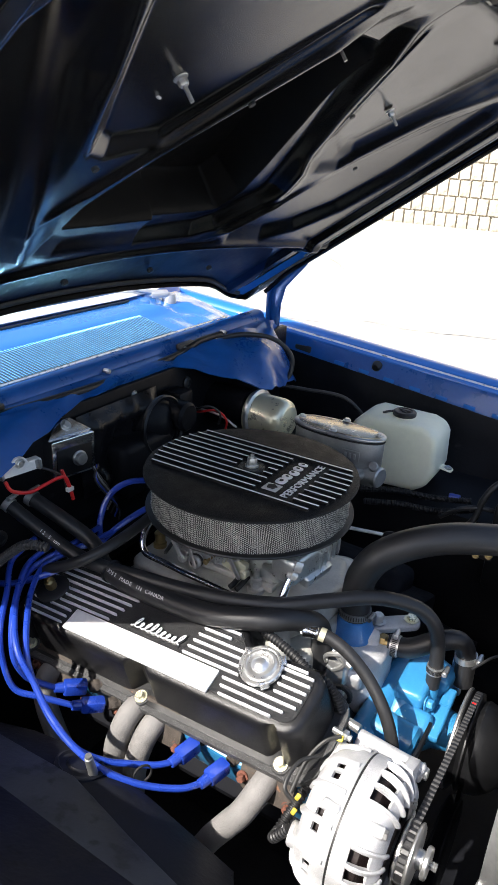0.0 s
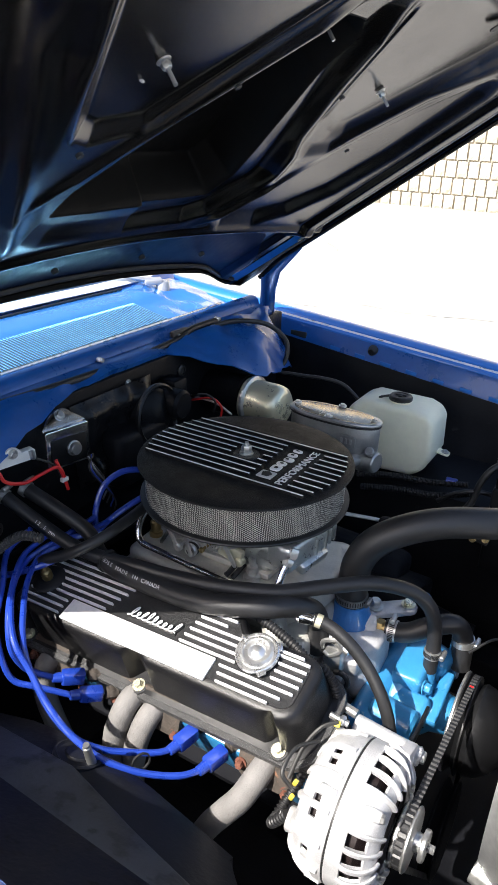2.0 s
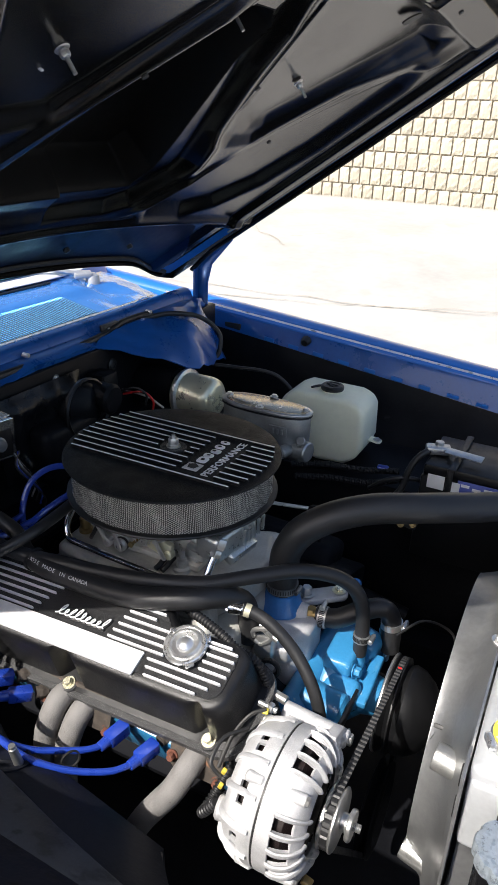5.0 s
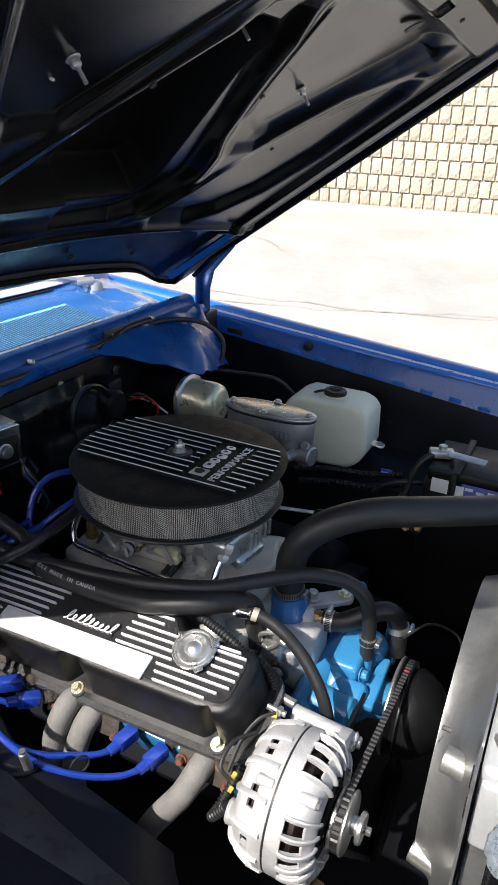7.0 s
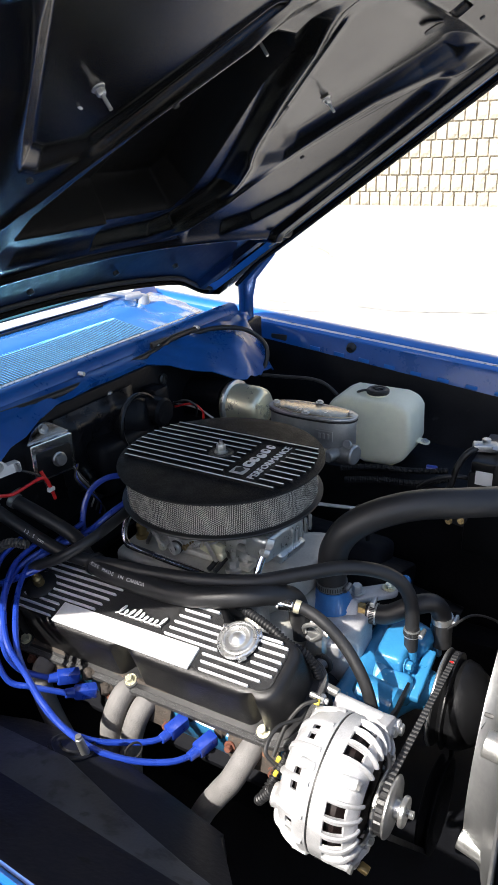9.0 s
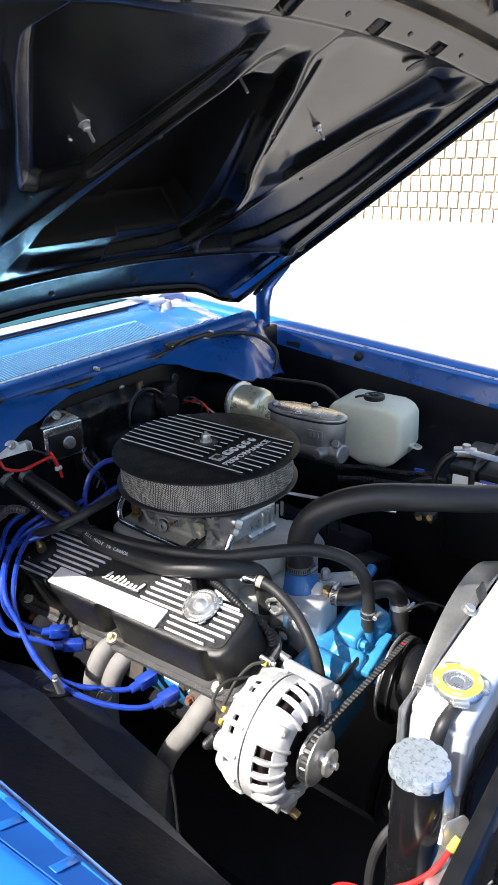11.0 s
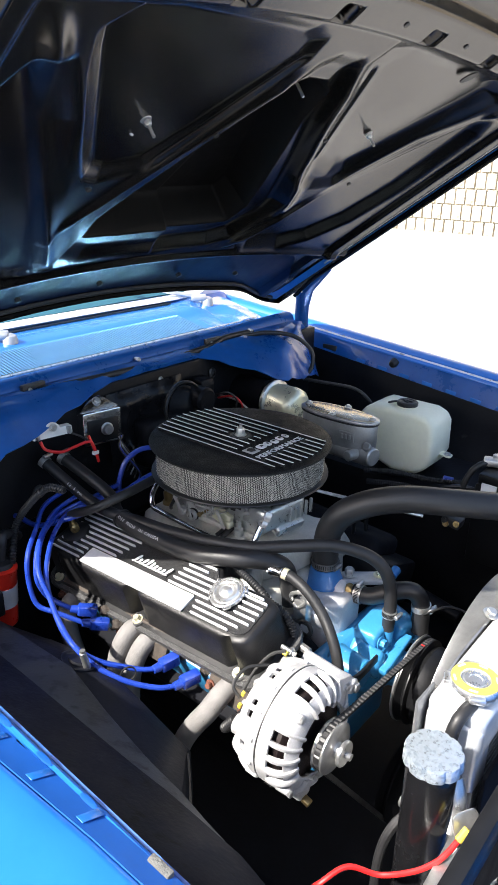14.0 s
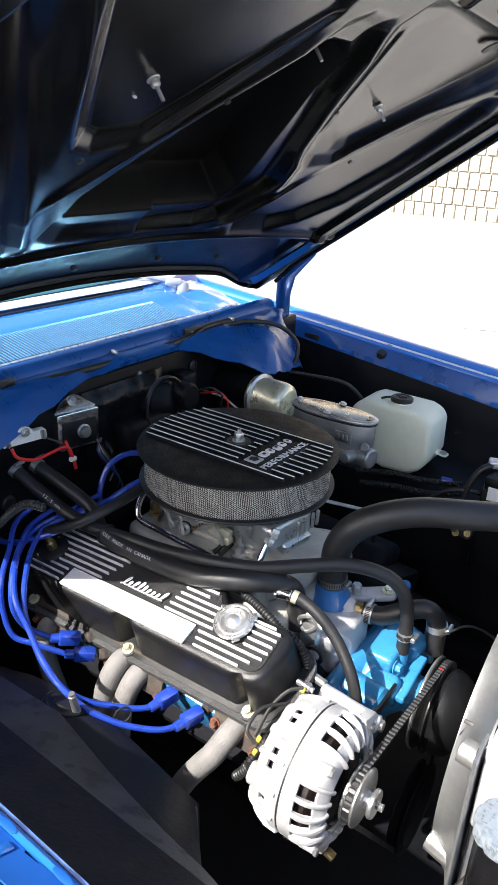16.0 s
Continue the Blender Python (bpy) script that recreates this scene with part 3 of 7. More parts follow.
    for u, v in ((0.415, 0.352), (0.53, 0.125), (0.53, -0.173), (0.79, 0.0), (0.79, 0.2), (0.79, 0.40), (0.415, -0.352)):
        p = hood_at(u, v, -0.0075 if u > 0.7 else -0.009)
        part("hole", rod(p + HW * 0.003, p - HW * 0.001, 0.0045, n=10), INK_AND_GAP, hood)
    part("paint_chip", box(hood_at(0.510, -0.324, 0.0135), (0.007, 0.004, 0.002), 0.001, (20, 30, 0)), WHITE, hood, "white paint chip")
    for s in (-1, 1):
        y = -0.02 + s * 0.705
        arm = slab([(-0.014, -0.02), (0.016, -0.02), (0.018, 0.08), (0.030, 0.128), (0.090, 0.196), (0.083, 0.214), (0.016, 0.160), (-0.012, 0.118)], (0.008, y + 0.008, 0.93), (1, 0, 0), (0, 0, 1), 0.006 * s, 0.002)
        h = part("hinge", arm, BLUE_IN, hood, "blue steel bonnet hinge arm")
        part("hinge_flange", box((-0.006, y + 0.008 - s * 0.012, 0.985), (0.005, 0.026, 0.13), 0.0015), BLUE_IN, h)


# ---- body ----
def strip_surface(lines, mat, name, parent, label="", thick=0.0, sharp=35):
    """A sheet through lines of points, all of one length."""
    n = len(lines[0])
    bm = bm_of([p for l in lines for p in l], [(i * n + j, i * n + j + 1, (i + 1) * n + j + 1, (i + 1) * n + j) for i in range(len(lines) - 1) for j in range(n - 1)])
    bmesh.ops.recalc_face_normals(bm, faces=bm.faces)
    if thick:
        bmesh.ops.solidify(bm, geom=bm.faces[:], thickness=thick)
        bmesh.ops.recalc_face_normals(bm, faces=bm.faces)
    return part(name, bm, mat, parent, label, sharp)


def fender_top(x):
    return 0.937 - 0.092 * x


def flange_low(x):
    return 0.884 - 0.122 * x


def build_body():
    car = thing("car_body", (0.2, -0.02, 0.0), "open blue classic car body round its engine bay", "car")
    xs = [-0.9, -0.5, -0.16, -0.03, 0.1, 0.25, 0.4, 0.55, 0.7, 0.85, 1.0, 1.15, 1.35]
    for s in (1, -1):
        def Y(y):
            return y if s > 0 else -0.024 - y
        gut = 0.016 if s > 0 else 0.036
        prof = [(0.738, -0.030), (0.742, -0.008), (0.750, -0.003), (0.754, -0.008), (0.757, -gut), (0.775, -gut), (0.779, -0.006), (0.79, 0.002), (0.82, 0.003), (0.86, -0.008), (0.885, -0.04), (0.90, -0.12), (0.905, -0.30), (0.87, -0.52)]
        if s < 0:
            prof = [(0.738, -0.030), (0.742, -0.008), (0.747, -0.003), (0.751, -0.0035), (0.754, -0.010), (0.757, -0.0105), (0.789, 0.007), (0.793, 0.012), (0.80, 0.0145), (0.83, 0.0160), (0.865, 0.0160), (0.90, 0.0130), (0.93, 0.004), (0.95, -0.016), (0.962, -0.05), (0.968, -0.12), (0.962, -0.30), (0.93, -0.52)]
        def draw_in(x, y):
            """The outer fender closes in on its lip towards the nose."""
            return 0.016 * min(1.2, max(0.0, (x - 0.66) / 0.22)) * min(1.0, max(0.0, (y - 0.752) / 0.006)) if s < 0 else 0.0
        fender = strip_surface([[(x, Y(y) + draw_in(x, y), fender_top(x) + dz) for y, dz in prof] for x in xs], BLUE, "fender", car, "glossy blue front fender", 0.004, 40)
        if s > 0:
            part("trim_strip", tube([(x, Y(0.768), fender_top(x) - 0.009) for x in xs[2:]], 0.005, 10, 3, flat=(0.0105, 0.005)), BLUE_TRIM, fender, "worn bright strip along the fender gutter")
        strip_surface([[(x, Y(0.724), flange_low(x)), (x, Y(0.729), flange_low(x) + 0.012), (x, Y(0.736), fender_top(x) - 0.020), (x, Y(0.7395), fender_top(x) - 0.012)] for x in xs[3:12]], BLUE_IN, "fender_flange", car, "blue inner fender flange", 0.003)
        for k in range(11):
            x = 0.20 + 0.072 * k
            part("weld_tab", box((x, Y(0.722), flange_low(x) + 0.012), (0.030, 0.003, 0.010), 0.001, (0, 7, 0)), BLUE, fender)
            if s > 0:
                part("gutter_tab", box((x, Y(0.766), fender_top(x) - gut + 0.0022), (0.012, 0.019, 0.003), 0.001, (0, 5, 0)), BLUE, fender)
            else:
                if k == 0:
                    # Floor strip coloured as if the fender step shaded it.
                    strip_surface([[(q, Y(y) + draw_in(q, y), fender_top(q) + dz) for y, dz in ((0.7535, -0.0050), (0.7570, -0.0046), (0.7905, 0.0128))] for q in xs], GUTTER, "gutter_floor", car, "gutter floor in body blue darkened for shade", 0.0015)
                x = 0.962 - 0.068 * (k + 2)
                part("gutter_tab", box((x, Y(0.773) + draw_in(x, 0.773), fender_top(x) + 0.0050), (0.0095, 0.028, 0.0010), 0.0005, (-28, 5, 0)), BLUE, fender)
                part("weld_dimple", slab([(0.012 * math.cos(t), 0.0035 * math.sin(t)) for t in [math.pi * q / 8 for q in range(16)]], (x - 0.018, Y(0.7492), fender_top(x - 0.018) - 0.0034), (1, 0, -0.092), (0, 1, 0), 0.0012, 0.0004), GUTTER, fender, "dished spot weld")
        part("rubber_stop", rod((0.305, Y(0.736), 0.884), (0.305, Y(0.716), 0.880), 0.014, 0.011, 16, 0.003), RUBBER_M, fender, "black rubber bonnet stop")
        part("foam_block", box((0.903, Y(0.766) + draw_in(0.903, 0.766), fender_top(0.903) - (0.014 if s > 0 else 0.001)), (0.026, 0.009, 0.008), 0.002, (0, 5, 0)), FOAM, fender, "worn grey foam block")
        part("rear_gap", box((0.085, Y(0.728), fender_top(0.08) - 0.046), (0.05, 0.006, 0.030), 0.004), INK_AND_GAP, fender)
    # far splash panel and shelf
    strip_surface([[(x, 0.724, flange_low(x) + 0.004), (x, 0.715, flange_low(x) - 0.02), (x, 0.69, 0.74), (x, 0.64, 0.685), (x, 0.52, 0.672), (x, 0.47, 0.655), (x, 0.45, 0.60), (x, 0.43, 0.30)] for x in xs[3:12]], BAYBLACK, "splash_panel", car, "dusty black inner splash panel", 0.003)
    # near splash panel with its scuffed ledge
    def along(x, knots):
        for (xa, a), (xb, b) in zip(knots, knots[1:]):
            if x <= xb:
                return a + (b - a) * max(0.0, (x - xa) / (xb - xa))
        return knots[-1][1]
    xs2 = [0.02, 0.12, 0.2, 0.28, 0.35, 0.42, 0.48, 0.54, 0.60, 0.66, 0.70, 0.73, 0.78, 0.86, 0.94, 1.04, 1.12]
    lines = []
    for x in xs2:
        out = along(x, ((0.02, -0.588), (0.35, -0.593), (0.66, -0.603), (0.74, -0.604), (0.88, -0.613), (1.12, -0.68)))
        inner = along(x, ((0.02, -0.535), (0.35, -0.524), (0.42, -0.521), (0.54, -0.549), (0.65, -0.570), (0.73, -0.580), (0.78, -0.590), (0.88, -0.607), (1.12, -0.675)))
        lines.append([(x, -0.768, flange_low(x) + 0.004), (x, -0.755, flange_low(x) - 0.03), (x, -0.70, 0.735), (x, out - 0.012, 0.677), (x, out, 0.668), (x, inner, 0.645), (x, inner + 0.003, 0.641), (x, inner + 0.02, 0.56), (x, inner + 0.05, 0.30)])
    strip_surface([l[:5] for l in lines], INNERBLACK, "splash_panel", car, "scuffed black inner splash panel", 0.003)
    strip_surface([l[4:7] for l in lines], LEDGEGREY, "splash_ledge", car, "worn grey ledge of the splash panel", 0.003)
    strip_surface([l[6:] for l in lines[11:]], INNERBLACK, "lower_splash_panel", car, "black lower splash panel", 0.003)
    rim = ((0.02, 0.52), (0.18, 0.565), (0.28, 0.600), (0.35, 0.614), (0.42, 0.618), (0.48, 0.611), (0.555, 0.588), (0.622, 0.568), (0.64, 0.562))
    deck = []
    for l in lines[:12]:
        x, y, z = l[6]
        tx = x if x < 0.44 else 0.44 + (x - 0.44) * 0.66
        tz = along(tx, rim)
        deck.append([(x, y, z - 0.001), (x * 0.5 + tx * 0.5, (y - 0.465) / 2, (z + tz) / 2 + 0.002), (tx, -0.466, tz), (tx, -0.458, tz - 0.006), (tx, -0.455, tz - 0.05), (tx, -0.45, 0.30)])
    strip_surface(deck, TOWERBLACK, "suspension_tower", car, "scuffed black suspension tower", 0.003)
    e = deck[-1]
    strip_surface([[p, (p[0] + 0.004, p[1], p[2] - 0.06), (p[0] + 0.004, p[1], 0.30)] for p in (e[0], e[1], e[2])], TOWERBLACK, "tower_front", car, "black front face of the suspension tower", 0.003)
    part("shock_plate", lathe([(0.034, -0.002), (0.034, 0.002), (0.030, 0.004), (0.027, 0.0015), (0.018, 0.0015), (0.016, 0.0045), (0.010, 0.005), (0, 0.005)], (0.405, -0.492, 0.632), (0.05, 0.38, 1), 36), TOWERBLACK, car, "round pressed shock mount")
    # firewall
    fw = box((0.03, -0.02, 0.525), (0.02, 1.46, 0.85), 0.004)
    firewall = part("firewall", fw, BAYBLACK, car, "dusty black firewall")
    part("heater_box", joined(box((0.075, 0.03, 0.80), (0.07, 0.16, 0.12), 0.02, None, 3), lathe([(0.055, 0), (0.05, 0.03), (0.03, 0.045), (0, 0.05)], (0.06, 0.09, 0.86), (1, 0, 0.1), 24)), BAYBLACK, firewall, "black heater blower housing")
    rows = []
    for a in range(22):
        y = -0.115 + 0.235 * a / 21
        row = []
        for b in range(16):
            z = 0.765 + 0.165 * b / 15
            lift = 0.020 * noise.noise((y * 16, z * 22, 0.3)) + 0.010 * noise.noise((y * 45, z * 38, 4.1))
            edge = min(1.0, a / 3, (21 - a) / 3, b / 2, (15 - b) / 2)
            row.append((0.050 + (0.016 + lift) * edge + 0.012 * (1 - b / 15), y, z))
        rows.append(row)
    strip_surface(rows, MATBLACK, "insulation_mat", firewall, "wrinkled glossy black insulation sheet", 0.002, 60)
    part("wiper_motor", joined(rod((0.05, 0.13, 0.875), (0.13, 0.13, 0.875), 0.032, n=20, bev=0.006), box((0.07, 0.17, 0.89), (0.05, 0.05, 0.05), 0.01)), BAYBLACK, firewall)
    part("ledge_flange", box((0.09, 0.2, 0.69), (0.11, 0.9, 0.02), 0.006, (0, 12, 0)), BAYBLACK, firewall)
    for y, z, r in ((0.155, 0.80, 0.016), (-0.02, 0.86, 0.012), (0.24, 0.905, 0.014), (-0.30, 0.76, 0.015)):
        part("grommet", lathe([(r, 0), (r, 0.004), (r * 0.7, 0.007), (r * 0.55, 0.007), (r * 0.5, 0.004), (0, 0.004)], (0.040, y, z), (1, 0, 0), 20), RUBBER, firewall)
    for y, z in ((-0.10, 0.905), (0.06, 0.925), (0.22, 0.87), (0.29, 0.74), (-0.22, 0.80), (0.10, 0.72)):
        part("screw", hexbolt((0.040, y, z), (1, 0, 0), 0.006, 0.004), ZINC, firewall)
    part("blower_ring", lathe([(0.062, 0.0), (0.066, 0.003), (0.066, 0.009), (0.062, 0.012), (0.058, 0.009), (0.058, 0.003)], (0.098, 0.075, 0.865), (1, 0, 0.1), 36, ring=True), SMOOTHBLACK, firewall)
    part("seam_rib", box((0.044, -0.02, 0.70), (0.010, 1.40, 0.012), 0.004), BAYBLACK, firewall)
    # cowl: blue front lip, top panel, side plenums
    ys = np.linspace(-0.70, 0.66, 35)
    lines = []
    for y in ys:
        wob = 0.006 * math.sin(y * 19) + 0.004 * math.sin(y * 41 + 1)
        low = 0.957 + wob
        lines.append([(0.030, y, low - 0.012), (0.036, y, low), (0.022, y, low + 0.008), (-0.004, y, 0.972), (-0.010, y, 0.985), (-0.020, y, 0.9925), (-0.034, y, 0.9935)])
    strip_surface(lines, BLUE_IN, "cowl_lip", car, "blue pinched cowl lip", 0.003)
    for s in (1, -1):
        def Y(y):
            return -0.02 + s * (y + 0.02)
        if s > 0:
            A, B, C, F, G = (0.030, 0.19, 0.960), (0.185, 0.385, 0.882), (0.135, 0.60, 0.842), (0.02, 0.30, 0.972), (0.12, 0.47, 0.945)
        else:
            A, B, C, F, G = (0.034, -0.07, 0.957), (0.122, -0.41, 0.897), (0.135, -0.64, 0.842), (0.02, -0.16, 0.972), (0.085, -0.40, 0.950)
        D, E, H = (0.03, Y(0.70), 0.90), (0.02, Y(0.66), 0.972), (0.06, Y(0.58), 0.975)
        bm = bm_of([A, B, C, D, E, F, G, H], [(0, 1, 6, 5), (1, 2, 6), (2, 7, 6), (2, 3, 7), (3, 4, 7), (4, 5, 6, 7)])
        bmesh.ops.subdivide_edges(bm, edges=bm.edges[:], cuts=7, use_grid_fill=True)
        for _ in range(3):
            bmesh.ops.smooth_vert(bm, verts=[v for v in bm.verts if not v.is_boundary], factor=0.5, use_axis_x=True, use_axis_y=True, use_axis_z=True)
        for v in bm.verts:  # dented, uneven sheet
            v.co.z += 0.0035 * math.sin(v.co.y * 52 + v.co.x * 30) + 0.0022 * math.sin(v.co.y * 97 - v.co.x * 80 + 1)
            v.co.x += 0.0030 * math.sin(v.co.y * 64 + v.co.z * 55)
        bmesh.ops.recalc_face_normals(bm, faces=bm.faces)
        bmesh.ops.solidify(bm, geom=bm.faces[:], thickness=0.003)
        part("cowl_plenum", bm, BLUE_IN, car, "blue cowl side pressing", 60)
    
    # Waves added at the driver's end to imitate broken reflections in the paint.
    def reflection_ripple(x, y):
        return (0.0045 * math.sin(31 * y + 22 * x) + 0.0025 * math.sin(67 * y - 40 * x)) * ramp(0.30, 0.45, y)
    top = strip_surface([[(x, y, z + reflection_ripple(x, y) - 0.024 * ramp(0.50, 0.615, y)) for x, z in ((-0.034, 0.9932), (-0.040, 0.9905), (-0.075, 0.9975), (-0.11, 1.0045), (-0.142, 1.0105), (-0.150, 1.0165), (-0.18, 1.0215), (-0.21, 1.026), (-0.24, 1.030), (-0.275, 1.033), (-0.30, 1.028))] for y in np.linspace(-0.74, 0.615, 75)], COWLBLUE, "cowl_panel", car, "glossy blue cowl panel below the windscreen", 0.003)
    for k in range(98):
        y = -0.475 + 0.0080 * k
        part("slat", box((-0.093, y, 1.0078), (0.107, 0.0047, 0.0022), 0.0006, (0, 11.0, 0), 1), SLATBLUE, top)
    # Added bright tube that paints the highlight on the painted front edge.
    part("cowl_edge_glint", tube([(-0.037, y, 0.9955) for y in np.linspace(-0.70, 0.52, 20)], 0.0028, 8, 2), CAPSTEEL, top, "bright line for the highlight on the cowl edge")
    # Black sheet that paints the shade down between the slats.
    part("grille_slot_shade", box((-0.092, -0.0885, 1.0048), (0.100, 0.775, 0.003), 0.0, (0, 11.1, 0)), INK_AND_GAP, top)
    part("weatherstrip", tube([(0.012, -0.26, 0.967), (0.016, -0.1, 0.962), (0.018, 0.1, 0.960), (0.014, 0.26, 0.966), (0.006, 0.33, 0.975), (0.002, 0.45, 0.972)], 0.0075, 10, 6), RUBBER_M, car, "black rubber cowl seal")
    for y in (-0.265, 0.285):
        clip = part("seal_bracket", box((0.004, y, 0.972), (0.012, 0.055, 0.022), 0.002), RUBBER_M, car, "black seal bracket")
        part("screw", rod((0.010, y - 0.012, 0.972), (0.014, y - 0.012, 0.972), 0.005, n=10, bev=0.001), ZINC, clip)
    for y in (0.022, 0.44):
        part("screw", rod((-0.004, y, 0.977), (0.012, y, 0.977), 0.005, n=10, bev=0.0015), ZINC, car)
    # windscreen, dash and chrome reveal
    strip_surface([[(-0.325, y, 1.035), (-0.55, y * 0.97, 1.23), (-0.80, y * 0.92, 1.42)] for y in (-0.68, -0.4, 0, 0.4, 0.64)], DARKGLASS, "windscreen", car, "tinted windscreen glass", 0.005)
    part("reveal_trim", tube([(-0.268, -0.70, 1.036), (-0.266, -0.3, 1.040), (-0.262, 0.1, 1.040), (-0.258, 0.36, 1.038), (-0.272, 0.50, 1.040), (-0.31, 0.57, 1.06)], 0.008, 12, 6, flat=(0.026, 0.006)), MACHINED, car, "bright windscreen reveal moulding")
    # Thin black line along the lower edge of the moulding.
    part("moulding_dark_line", tube([(-0.236, -0.70, 1.0315), (-0.233, 0.1, 1.0315), (-0.228, 0.36, 1.0310)], 0.0025, 8, 6), INK_AND_GAP, car, "dark line below the moulding")
    for y0 in (-0.189, 0.47):
        base = Vector((-0.185, y0, 1.016))
        w = thing("wiper", base, "silver windscreen wiper arm parked on the cowl", "wiper", "windscreen wipers")
        part("pivot_cap", lathe([(0.017, 0), (0.018, 0.012), (0.015, 0.022), (0.006, 0.027), (0, 0.027)], base, (0, 0, 1), 20), WIPERGREY, w)
        part("arm", tube([base + Vector((0.004, 0.006, 0.020)), base + Vector((-0.03, -0.035, 0.028)), base + Vector((-0.11, -0.13, 0.058)), base + Vector((-0.24, -0.29, 0.145))], 0.008, 10, 6, flat=(0.010, 0.006)), WIPERGREY, w)
        part("arm_hinge", box(base + Vector((-0.016, -0.019, 0.024)), (0.030, 0.046, 0.014), 0.004, (0, 8, -40)), WIPERGREY, w)
        part("blade", tube([base + Vector((-0.16, -0.06, 0.070)), base + Vector((-0.25, -0.30, 0.140)), base + Vector((-0.32, -0.52, 0.205))], 0.004, 6, 4), RUBBER_M, w)
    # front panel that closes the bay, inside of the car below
    part("floor_pan", box((0.55, -0.02, 0.10), (1.1, 1.2, 0.02), 0.004), PITBLACK, car, "bay floor blackened for shade")
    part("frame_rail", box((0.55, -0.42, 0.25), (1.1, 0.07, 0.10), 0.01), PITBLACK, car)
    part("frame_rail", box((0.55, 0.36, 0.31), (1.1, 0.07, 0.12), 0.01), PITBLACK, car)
    part("radiator_support", joined(box((1.079, -0.02, 0.736), (0.019, 1.30, 0.046), 0.002), box((1.09, -0.60, 0.50), (0.035, 0.10, 0.45), 0.006), box((1.09, 0.56, 0.50), (0.035, 0.10, 0.45), 0.006)), SMOOTHBLACK, car, "black radiator support bar")
    part("grille_panel", box((1.30, -0.02, 0.60), (0.06, 1.5, 0.42), 0.03), BLUE, car, "blue front panel")
    part("cabin_shell", joined(box((-1.3, -0.02, 0.62), (1.9, 1.62, 0.8), 0.06), box((-1.75, -0.02, 1.22), (1.5, 1.30, 0.5), 0.12)), BLUE, car, "blue cabin and door shell")


build_ground()
build_hood()
build_body()

# ---- engine ----
ENG_TILT = radians(-2.3)


def build_air_cleaner():
    c = Vector((0.405, -0.076, 0.0))
    ac = thing("air_cleaner", (c.x, c.y, 0.837), "round black finned air cleaner with gauze-wrapped element", "air cleaner")
    part("base_pan", lathe([(0.06, 0.836), (0.11, 0.838), (0.150, 0.843), (0.168, 0.846), (0.1735, 0.848), (0.1745, 0.850), (0.1735, 0.852), (0.169, 0.853), (0.05, 0.853)], c, (0, 0, 1), 72), SMOOTHBLACK, ac, "black base pan with rolled rim")
    part("filter_element", lathe([(0.163, 0.851), (0.163, 0.913), (0.12, 0.913)], c, (0, 0, 1), 96), PLEAT, ac, "grey pleated filter paper")
    # gauze: crossing wavy wires round the element
    bm = bmesh.new()
    n, steps = 350, 36
    for k in range(n):
        t0 = 2 * math.pi * k / n
        prev = None
        for j in range(steps + 1):
            h = 0.852 + 0.061 * j / steps
            wob = 0.0016 * math.sin(t0 * 9 + j * 0.04) + 0.0009 * math.sin(t0 * 31 + j * 0.1)
            t = t0 + (wob + (0.00085 if (j + k) % 2 else -0.00085)) / 0.165
            r = 0.1652 + 0.0005 * math.sin(t0 * 23 + j * 0.5)
            row = [bm.verts.new((c.x + math.cos(t + w * 0.0052) * r, c.y + math.sin(t + w * 0.0052) * r, h)) for w in (-0.5, 0.5)]
            if prev:
                bm.faces.new((prev[0], prev[1], row[1], row[0]))
            prev = row
    part("wire_gauze", bm, MESH, ac, "fine steel wire gauze", kind="stuff")
    lid = part("lid", lathe([(0.168, 0.9095), (0.1765, 0.9095), (0.178, 0.911), (0.177, 0.9135), (0.163, 0.9162), (0.152, 0.9168), (0.0, 0.9170)], c, (0, 0, 1), 96), LIDBLACK, ac, "smooth black lid")
    # machined fins run fore and aft; gaps for the badge and the nut
    k = 0
    for j in range(10):
        y = -0.080 + 0.0178 * j
        half = math.sqrt(max(0.0, 0.166**2 - y * y))
        spans = [(-half, half)]
        if -0.070 < y < 0.075:
            spans = [(-half, 0.044), (0.110, half)]
        if abs(y) < 0.022:
            spans = [(-half, -0.024), (0.026, 0.044), (0.110, half)]
        for a, b in spans:
            if b - a > 0.012:
                part("fin", box((c.x + (a + b) / 2, c.y + y, 0.9183), (b - a, 0.0054, 0.005), 0.0012, None, 1), SMOOTHBLACK, lid)
                part("fin_edge", box((c.x + (a + b) / 2, c.y + y, 0.9208), (b - a - 0.001, 0.0033, 0.0008), 0.0003, None, 1), MACHINED, lid, "machined bright fin top")
    # badge: plain mark, plain bold bar row, and the readable line
    part("badge_frame", box((c.x + 0.064, c.y - 0.045, 0.9175), (0.026, 0.024, 0.002), 0.002), SILVERINK, lid, "silver emblem plate")
    part("badge_mark", slab([(0.009 * math.cos(radians(72 * i + 90)), 0.009 * math.sin(radians(72 * i + 90))) for i in range(5)], (c.x + 0.064, c.y - 0.045, 0.9186), (1, 0, 0), (0, 1, 0), 0.001), INK_AND_GAP, lid)
    for i, w in enumerate((0.020, 0.013, 0.014, 0.013, 0.010)):
        y = c.y - 0.018 + i * 0.0186
        part("brand_bar", slab(rounded(0.017, w, 0.005, 3), (c.x + 0.066 + (0.003 if i in (2,) else 0), y, 0.9172), (1, 0, 0), (0, 1, 0), 0.0022, 0.0006), MACHINED, lid)
        part("brand_bar_hole", slab(rounded(0.006, w * 0.35, 0.0015, 2), (c.x + 0.066, y, 0.9196), (1, 0, 0), (0, 1, 0), 0.0003), SMOOTHBLACK, lid)
